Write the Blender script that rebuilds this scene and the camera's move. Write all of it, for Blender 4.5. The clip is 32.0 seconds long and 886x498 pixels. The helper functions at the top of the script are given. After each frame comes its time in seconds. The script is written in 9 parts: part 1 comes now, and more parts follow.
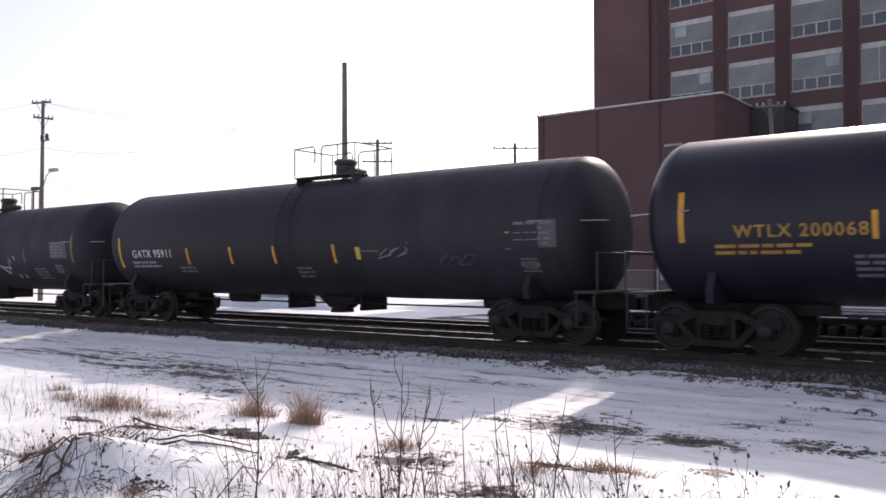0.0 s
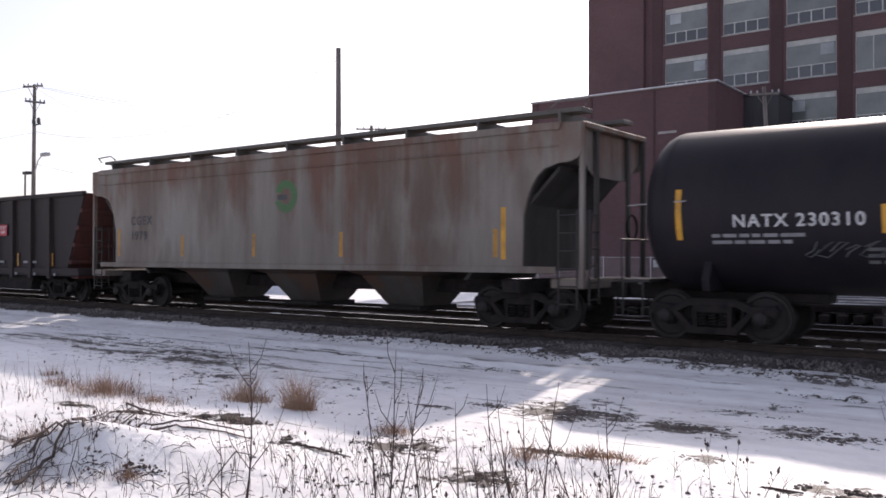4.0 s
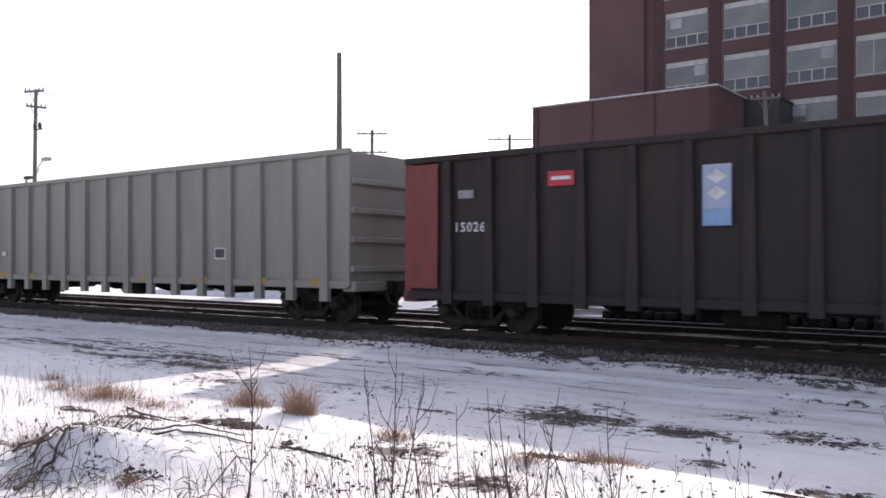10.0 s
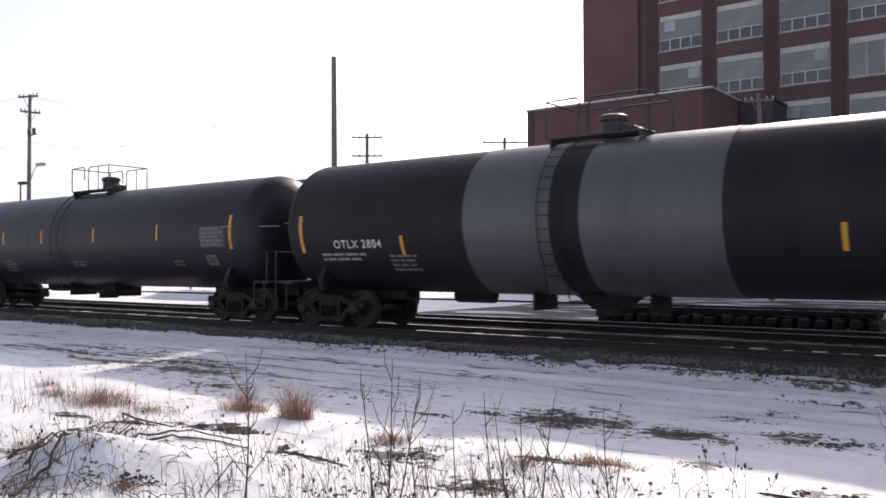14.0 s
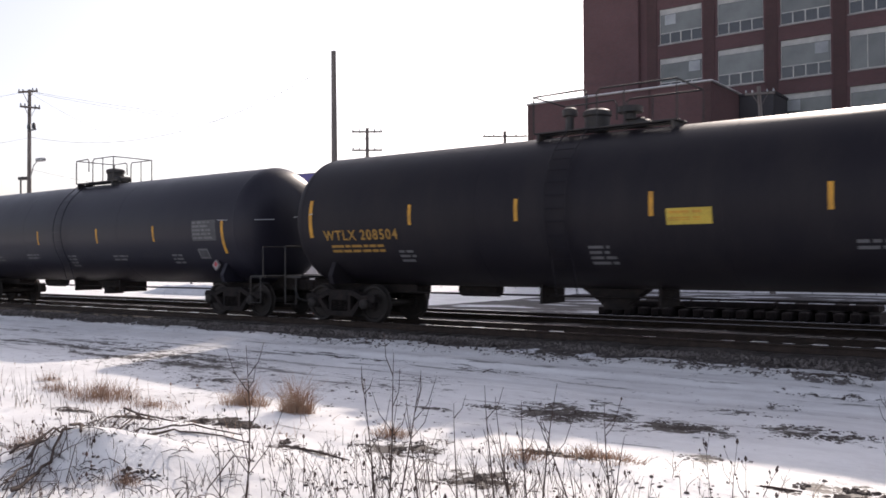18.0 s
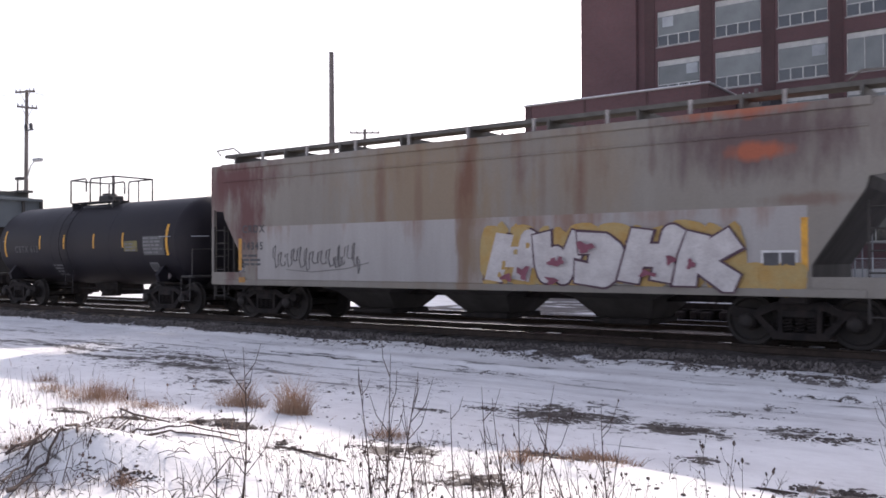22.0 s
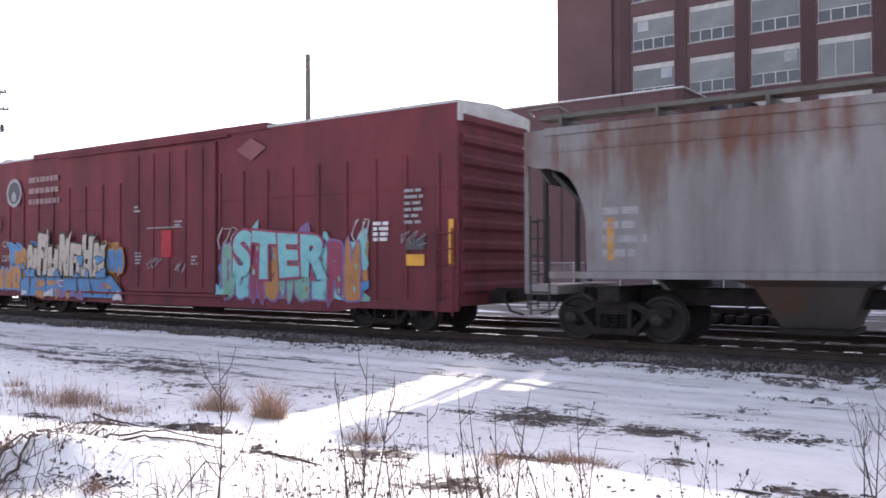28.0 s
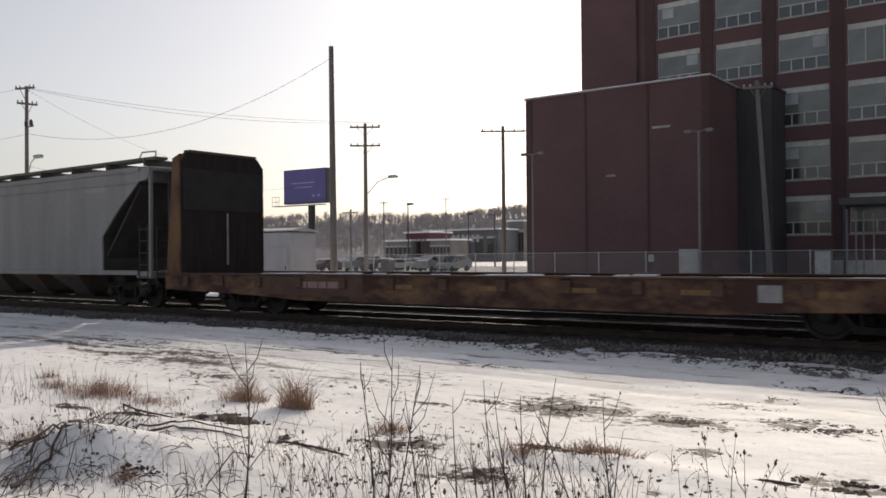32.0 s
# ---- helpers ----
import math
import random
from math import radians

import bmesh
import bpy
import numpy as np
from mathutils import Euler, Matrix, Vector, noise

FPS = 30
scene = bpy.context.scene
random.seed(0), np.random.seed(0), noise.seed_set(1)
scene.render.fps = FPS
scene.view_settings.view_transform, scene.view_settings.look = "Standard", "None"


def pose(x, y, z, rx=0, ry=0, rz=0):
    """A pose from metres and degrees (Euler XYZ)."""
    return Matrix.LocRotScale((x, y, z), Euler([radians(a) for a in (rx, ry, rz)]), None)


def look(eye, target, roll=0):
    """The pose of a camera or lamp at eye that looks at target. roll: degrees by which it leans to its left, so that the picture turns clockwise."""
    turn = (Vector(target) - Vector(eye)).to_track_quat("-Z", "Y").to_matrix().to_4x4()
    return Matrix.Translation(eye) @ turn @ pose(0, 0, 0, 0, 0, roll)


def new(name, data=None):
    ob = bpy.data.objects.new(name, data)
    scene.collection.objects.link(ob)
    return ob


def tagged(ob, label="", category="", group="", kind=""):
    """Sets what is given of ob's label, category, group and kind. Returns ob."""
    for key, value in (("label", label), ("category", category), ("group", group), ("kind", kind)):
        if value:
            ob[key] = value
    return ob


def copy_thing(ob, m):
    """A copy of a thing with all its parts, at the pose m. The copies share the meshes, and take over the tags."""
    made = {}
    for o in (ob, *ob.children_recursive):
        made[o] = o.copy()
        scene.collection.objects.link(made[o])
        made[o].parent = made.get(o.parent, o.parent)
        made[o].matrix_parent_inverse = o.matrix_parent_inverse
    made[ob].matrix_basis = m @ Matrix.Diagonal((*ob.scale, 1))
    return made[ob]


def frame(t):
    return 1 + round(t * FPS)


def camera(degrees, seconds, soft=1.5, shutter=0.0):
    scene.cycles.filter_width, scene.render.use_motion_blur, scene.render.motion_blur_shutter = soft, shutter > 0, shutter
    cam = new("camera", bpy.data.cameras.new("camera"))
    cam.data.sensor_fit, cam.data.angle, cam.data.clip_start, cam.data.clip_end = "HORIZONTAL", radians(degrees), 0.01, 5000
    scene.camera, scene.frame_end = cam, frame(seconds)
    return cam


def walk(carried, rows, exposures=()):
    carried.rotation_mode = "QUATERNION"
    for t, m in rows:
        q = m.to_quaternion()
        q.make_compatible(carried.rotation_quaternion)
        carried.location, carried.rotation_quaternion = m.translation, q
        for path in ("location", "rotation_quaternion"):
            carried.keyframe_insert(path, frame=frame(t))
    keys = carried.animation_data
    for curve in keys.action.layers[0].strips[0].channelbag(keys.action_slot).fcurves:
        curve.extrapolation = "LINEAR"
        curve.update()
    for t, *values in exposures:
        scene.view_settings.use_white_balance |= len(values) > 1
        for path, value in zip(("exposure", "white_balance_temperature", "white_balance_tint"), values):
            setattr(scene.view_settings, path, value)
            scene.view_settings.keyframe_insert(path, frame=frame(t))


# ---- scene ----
# ---- camera ----
cam = camera(55.2, 32.0, soft=1.65, shutter=0.12)
EYE = (0.0, -16.5, 1.528)
TURNS = [
    (0.0, 37.48, 1.52, 0.04), (0.5, 37.59, 1.43, 0.03), (1.0, 37.51, 1.27, 0.09), (1.5, 37.38, 1.11, 0.02), (2.0, 37.25, 1.11, 0.06),
    (2.5, 37.12, 1.13, 0.24), (3.0, 37.00, 0.91, -0.16), (3.5, 37.02, 0.58, -0.23), (5.5, 37.13, 0.76, -0.03), (6.0, 37.08, 0.59, -0.22),
    (6.5, 37.21, 0.54, -0.22), (7.0, 37.12, 0.52, -0.12), (7.5, 37.03, 0.81, -0.03), (8.0, 37.22, 1.04, -0.08), (8.5, 37.20, 1.22, -0.10),
    (9.0, 37.11, 1.23, -0.33), (9.5, 37.10, 1.09, -0.28), (10.0, 37.09, 0.91, -0.17), (10.5, 36.99, 0.98, -0.28), (11.0, 36.91, 1.05, -0.21),
    (11.5, 36.71, 1.03, -0.45), (12.0, 36.69, 0.94, -0.43), (12.5, 36.55, 0.80, -0.56), (13.0, 36.63, 0.79, -0.11), (13.5, 36.72, 1.12, 0.05),
    (15.5, 37.02, 1.14, 0.38), (16.0, 37.17, 1.30, 0.34), (16.5, 37.05, 1.16, 0.06), (17.0, 37.33, 0.74, 0.12), (17.5, 37.21, 0.44, 0.23),
    (18.0, 36.83, 0.74, 0.30), (18.5, 36.62, 1.11, 0.18), (19.0, 36.50, 1.35, 0.11), (19.5, 36.54, 1.44, -0.09), (20.0, 36.66, 1.35, 0.08),
    (20.5, 36.93, 1.07, 0.25), (21.0, 37.06, 0.73, 0.27), (21.5, 37.13, 0.68, 0.38), (22.0, 36.65, 0.83, 0.16), (22.5, 34.90, 1.15, -0.12),
    (23.0, 34.12, 1.86, 0.62), (23.5, 34.73, 2.36, 0.41), (24.0, 34.21, 2.02, 0.34), (24.5, 33.43, 1.61, -0.69), (25.0, 33.23, 1.27, -0.37),
    (25.5, 33.63, 1.07, -0.08), (26.0, 34.86, 1.16, -0.07), (26.5, 36.02, 1.02, 0.39), (28.5, 34.70, 0.93, 0.03), (29.0, 34.50, 0.81, -0.05),
    (29.5, 34.71, 0.89, 0.35), (30.0, 35.41, 0.77, 0.34), (30.5, 35.96, 0.71, 0.47), (31.0, 36.30, 0.49, 0.28), (31.5, 36.62, 0.40, 0.45),
    (32.0, 36.73, 0.42, 0.52),
]
STOPS = [(0, 0.35), (3.5, 0.37), (5.5, 0.35), (7.0, -0.15), (8.5, 0.32), (10.0, 0.54), (11.0, 0.66), (12.0, 0.58), (13.0, 0.5), (16.0, 0.15), (17.5, 0.23), (19.0, 0.48), (21.5, 0.58), (22.5, 0.7), (23.2, 0.35), (24.5, 0.78), (26.0, 0.92), (28.5, 1.15), (29.1, 0.95), (29.5, 0.55), (30.0, -0.25), (30.6, -0.3), (31.2, -0.33), (32, -0.28)]
EXPOSURES = [(t, e, *((6700, 18) if t in (7.0, 16.0, 17.5) else (6450, 22) if t < 29 else (6550, 21) if t < 30 else (7000, 14))) for t, e in STOPS]
walk(cam, [(t, pose(*EYE, 90 + p, r, y)) for t, y, p, r in TURNS], EXPOSURES)

# ---- daylight: hazy winter sun behind the train ----
SUN_EL, SUN_AZ = radians(30.5), math.atan2(-0.215, 1.0)
world = bpy.data.worlds.new("sky")
scene.world = world
world.use_nodes = True
wn, wl = world.node_tree.nodes, world.node_tree.links
sky = wn.new("ShaderNodeTexSky")
sky.sky_type = "NISHITA"
sky.sun_disc = False
sky.sun_elevation, sky.sun_rotation = SUN_EL, SUN_AZ
sky.air_density, sky.dust_density, sky.ozone_density = 1.0, 2.2, 1.5
haze = wn.new("ShaderNodeHueSaturation")
haze.inputs["Saturation"].default_value = 0.52
wl.new(sky.outputs[0], haze.inputs["Color"])
wl.new(haze.outputs[0], wn["Background"].inputs[0])
wn["Background"].inputs[1].default_value = 0.15
sun = new("sun", bpy.data.lights.new("sun", "SUN"))
sun.data.energy, sun.data.angle, sun.data.color = 3.1, radians(1.0), (1.0, 0.925, 0.79)
sun.matrix_world = look((0, 0, 30), Vector((0, 0, 30)) - Vector((math.sin(SUN_AZ) * math.cos(SUN_EL), math.cos(SUN_AZ) * math.cos(SUN_EL), math.sin(SUN_EL))))


# ---- materials ----
def mat(name, col, rough=0.6, metal=0.0, col2=None, amount=0.5, scale=2.0, stretch=(1, 1, 1), fine=40.0, bump=0.15, dist=0.01, var=0.12, edge=0.12, emit=0.0, spec=0.5, rnd=0.0):
    """Surface with a base colour, patches of a second colour (scale, stretch, amount), fine grain and relief."""
    m = bpy.data.materials.new(name)
    m.use_nodes = True
    n, l = m.node_tree.nodes, m.node_tree.links
    b = n["Principled BSDF"]
    b.inputs["Roughness"].default_value, b.inputs["Metallic"].default_value = rough, metal
    b.inputs["Specular IOR Level"].default_value = spec
    co = n.new("ShaderNodeTexCoord")
    g = n.new("ShaderNodeTexNoise")
    g.inputs["Scale"].default_value, g.inputs["Detail"].default_value = fine, 4
    l.new(co.outputs["Object"], g.inputs["Vector"])
    base = n.new("ShaderNodeMix")
    base.data_type = "RGBA"
    base.inputs[6].default_value = (*col, 1)
    base.inputs[7].default_value = (*(col2 or [c * 0.75 for c in col]), 1)
    mp = n.new("ShaderNodeMapping")
    mp.inputs["Scale"].default_value = stretch
    l.new(co.outputs["Object"], mp.inputs["Vector"])
    p = n.new("ShaderNodeTexNoise")
    p.inputs["Scale"].default_value, p.inputs["Detail"].default_value, p.inputs["Roughness"].default_value = scale, 8, 0.65
    l.new(mp.outputs[0], p.inputs["Vector"])
    r = n.new("ShaderNodeMapRange")
    lo = 0.75 - 0.5 * amount
    r.inputs["From Min"].default_value, r.inputs["From Max"].default_value = lo - edge, lo + edge
    l.new(p.outputs["Fac"], r.inputs["Value"])
    l.new(r.outputs[0], base.inputs[0])
    hs = n.new("ShaderNodeHueSaturation")
    l.new(base.outputs[2], hs.inputs["Color"])
    v = n.new("ShaderNodeMapRange")
    v.inputs["From Min"].default_value, v.inputs["From Max"].default_value = 0.3, 0.7
    v.inputs["To Min"].default_value, v.inputs["To Max"].default_value = 1 - var, 1 + var
    l.new(g.outputs["Fac"], v.inputs["Value"])
    if rnd:
        oi = n.new("ShaderNodeObjectInfo")
        rr = n.new("ShaderNodeMapRange")
        rr.inputs["To Min"].default_value, rr.inputs["To Max"].default_value = 1 - rnd, 1 + rnd
        l.new(oi.outputs["Random"], rr.inputs["Value"])
        mm = n.new("ShaderNodeMath")
        mm.operation = "MULTIPLY"
        l.new(v.outputs[0], mm.inputs[0])
        l.new(rr.outputs[0], mm.inputs[1])
        v = mm
    l.new(v.outputs[0], hs.inputs["Value"])
    l.new(hs.outputs[0], b.inputs["Base Color"])
    ro = n.new("ShaderNodeMapRange")
    ro.inputs["To Min"].default_value, ro.inputs["To Max"].default_value = max(0.03, rough - 0.12), min(1, rough + 0.12)
    l.new(p.outputs["Fac"], ro.inputs["Value"])
    l.new(ro.outputs[0], b.inputs["Roughness"])
    if bump:
        bp = n.new("ShaderNodeBump")
        bp.inputs["Strength"].default_value, bp.inputs["Distance"].default_value = bump, dist
        l.new(g.outputs["Fac"], bp.inputs["Height"])
        l.new(bp.outputs[0], b.inputs["Normal"])
    if emit:
        b.inputs["Emission Color"].default_value = (*col, 1)
        b.inputs["Emission Strength"].default_value = emit
    return m


def brick(name, col, col2, mortar):
    m = mat(name, col, 0.85, bump=0)
    n, l = m.node_tree.nodes, m.node_tree.links
    b = n["Principled BSDF"]
    co = n.new("ShaderNodeTexCoord")
    sx = n.new("ShaderNodeSeparateXYZ")
    ad = n.new("ShaderNodeMath")
    cb = n.new("ShaderNodeCombineXYZ")
    l.new(co.outputs["Object"], sx.inputs[0])
    l.new(sx.outputs[0], ad.inputs[0])
    l.new(sx.outputs[1], ad.inputs[1])
    l.new(ad.outputs[0], cb.inputs[0])
    l.new(sx.outputs[2], cb.inputs[1])
    t = n.new("ShaderNodeTexBrick")
    t.inputs["Color1"].default_value, t.inputs["Color2"].default_value, t.inputs["Mortar"].default_value = (*col, 1), (*col2, 1), (*mortar, 1)
    t.inputs["Scale"].default_value, t.inputs["Brick Width"].default_value, t.inputs["Row Height"].default_value, t.inputs["Mortar Size"].default_value = 1.0, 0.22, 0.075, 0.008
    l.new(cb.outputs[0], t.inputs["Vector"])
    st = n.new("ShaderNodeTexNoise")
    st.inputs["Scale"].default_value, st.inputs["Detail"].default_value = 0.35, 6
    l.new(co.outputs["Object"], st.inputs["Vector"])
    mr = n.new("ShaderNodeMapRange")
    mr.inputs["To Min"].default_value, mr.inputs["To Max"].default_value = 0.72, 1.25
    l.new(st.outputs["Fac"], mr.inputs["Value"])
    hs = n.new("ShaderNodeHueSaturation")
    l.new(t.outputs["Color"], hs.inputs["Color"])
    l.new(mr.outputs[0], hs.inputs["Value"])
    l.new(hs.outputs[0], b.inputs["Base Color"])
    bp = n.new("ShaderNodeBump")
    bp.inputs["Strength"].default_value, bp.inputs["Distance"].default_value = 0.5, 0.01
    l.new(t.outputs["Fac"], bp.inputs["Height"])
    l.new(bp.outputs[0], b.inputs["Normal"])
    return m


def snow_ground():
    """Trodden snow over mud: drawn-out bare streaks along the track road, grit and wind crust."""
    m = mat("snow_ground", (0.80, 0.81, 0.84), 0.65, bump=0)
    n, l = m.node_tree.nodes, m.node_tree.links
    b = n["Principled BSDF"]
    co = n.new("ShaderNodeTexCoord")

    def noise_at(scale, stretch, detail=8, rough=0.6):
        mp = n.new("ShaderNodeMapping")
        mp.inputs["Scale"].default_value = stretch
        l.new(co.outputs["Object"], mp.inputs["Vector"])
        t = n.new("ShaderNodeTexNoise")
        t.inputs["Scale"].default_value, t.inputs["Detail"].default_value, t.inputs["Roughness"].default_value = scale, detail, rough
        l.new(mp.outputs[0], t.inputs["Vector"])
        return t.outputs["Fac"]

    def ramp(src, a, c, lo=0.0, hi=1.0):
        r = n.new("ShaderNodeMapRange")
        r.inputs["From Min"].default_value, r.inputs["From Max"].default_value = a, c
        r.inputs["To Min"].default_value, r.inputs["To Max"].default_value = lo, hi
        l.new(src, r.inputs["Value"])
        return r.outputs[0]

    def math2(op, a, c):
        k = n.new("ShaderNodeMath")
        k.operation = op
        for i, q in enumerate((a, c)):
            if isinstance(q, (int, float)):
                k.inputs[i].default_value = q
            else:
                l.new(q, k.inputs[i])
        return k.outputs[0]

    bare = n.new("ShaderNodeAttribute")
    bare.attribute_name = "earth"
    crumb = noise_at(5.2, (0.8, 1.0, 1.0), 10, 0.76)
    zone = noise_at(0.35, (0.7, 1.0, 1.0), 3, 0.5)
    mask = ramp(math2("ADD", math2("ADD", crumb, math2("MULTIPLY", bare.outputs["Fac"], 0.205)), math2("MULTIPLY", math2("SUBTRACT", zone, 0.5), 0.22)), 0.625, 0.65)
    sep = n.new("ShaderNodeSeparateXYZ")
    l.new(co.outputs["Object"], sep.inputs[0])
    wheelway = math2("MULTIPLY", ramp(sep.outputs[1], -7.6, -6.6), ramp(sep.outputs[1], -2.9, -3.6))
    lane = math2("MULTIPLY", wheelway, ramp(sep.outputs[0], -6.0, -12.0, 0.035, 0.075))
    rut = ramp(math2("ADD", noise_at(1.7, (0.22, 2.3, 1.0), 10, 0.7), lane), 0.635, 0.665)
    mask = math2("MAXIMUM", mask, math2("MULTIPLY", rut, 0.75))
    mix = n.new("ShaderNodeMix")
    mix.data_type = "RGBA"
    mix.inputs[6].default_value, mix.inputs[7].default_value = (0.90, 0.895, 0.89, 1), (0.072, 0.057, 0.05, 1)
    l.new(mask, mix.inputs[0])
    gr = n.new("ShaderNodeMix")
    gr.data_type = "RGBA"
    gr.blend_type = "MULTIPLY"
    gr.inputs[0].default_value = 1.0
    tint = n.new("ShaderNodeValToRGB")
    tint.color_ramp.elements[0].color, tint.color_ramp.elements[1].color = (0.80, 0.79, 0.79, 1), (1, 1, 1, 1)
    tint.color_ramp.elements[0].position, tint.color_ramp.elements[1].position = 0.33, 0.6
    l.new(noise_at(1.1, (0.7, 1.1, 1.0), 10, 0.75), tint.inputs[0])
    l.new(mix.outputs[2], gr.inputs[6])
    l.new(tint.outputs[0], gr.inputs[7])
    # Grey along-track tint: slush, with the ruts' relief shading put into the colour.
    rut_tint = ramp(noise_at(1.0, (0.06, 2.4, 1.0), 6, 0.6), 0.5, 0.68, 0.0, 0.34)
    worn = n.new("ShaderNodeMix")
    worn.data_type = "RGBA"
    worn.inputs[7].default_value = (0.42, 0.40, 0.40, 1)
    l.new(math2("MULTIPLY", rut_tint, ramp(sep.outputs[1], -8.0, -5.0)), worn.inputs[0])
    l.new(gr.outputs[2], worn.inputs[6])
    l.new(worn.outputs[2], b.inputs["Base Color"])
    bp = n.new("ShaderNodeBump")
    bp.inputs["Strength"].default_value, bp.inputs["Distance"].default_value = 0.8, 0.035
    l.new(math2("ADD", noise_at(6.0, (0.85, 1.0, 1.0), 8, 0.7), math2("MULTIPLY", mask, -0.4)), bp.inputs["Height"])
    l.new(bp.outputs[0], b.inputs["Normal"])
    return m


def ballast_bed():
    """Crushed stone; drifts of snow lie over its outer shoulder."""
    m = mat("ballast_bed", (0.125, 0.107, 0.1), 0.9, col2=(0.043, 0.036, 0.034), scale=9, amount=0.5, fine=22, bump=0.9, dist=0.05, var=0.5)
    n, l = m.node_tree.nodes, m.node_tree.links
    hs = [q for q in n if q.bl_idname == "ShaderNodeHueSaturation"][0]
    base = hs.inputs["Color"].links[0].from_socket
    co = n.new("ShaderNodeTexCoord")
    sx = n.new("ShaderNodeSeparateXYZ")
    l.new(co.outputs["Object"], sx.inputs[0])
    t = n.new("ShaderNodeTexNoise")
    t.inputs["Scale"].default_value, t.inputs["Detail"].default_value, t.inputs["Roughness"].default_value = 1.3, 9, 0.7
    l.new(co.outputs["Object"], t.inputs["Vector"])
    edge = n.new("ShaderNodeMapRange")
    edge.inputs["From Min"].default_value, edge.inputs["From Max"].default_value = -2.7, -1.7
    edge.inputs["To Min"].default_value, edge.inputs["To Max"].default_value = 0.13, -0.16
    l.new(sx.outputs[1], edge.inputs["Value"])
    ad = n.new("ShaderNodeMath")
    l.new(t.outputs["Fac"], ad.inputs[0])
    l.new(edge.outputs[0], ad.inputs[1])
    r = n.new("ShaderNodeMapRange")
    r.inputs["From Min"].default_value, r.inputs["From Max"].default_value = 0.53, 0.56
    l.new(ad.outputs[0], r.inputs["Value"])
    mx = n.new("ShaderNodeMix")
    mx.data_type = "RGBA"
    l.new(r.outputs[0], mx.inputs[0])
    l.new(base, mx.inputs[6])
    mx.inputs[7].default_value = (0.72, 0.72, 0.74, 1)
    l.new(mx.outputs[2], hs.inputs["Color"])
    return m


def glass(name, col=(0.05, 0.06, 0.07), rough=0.08):
    m = mat(name, col, rough, bump=0, var=0.05, spec=0.8)
    return m


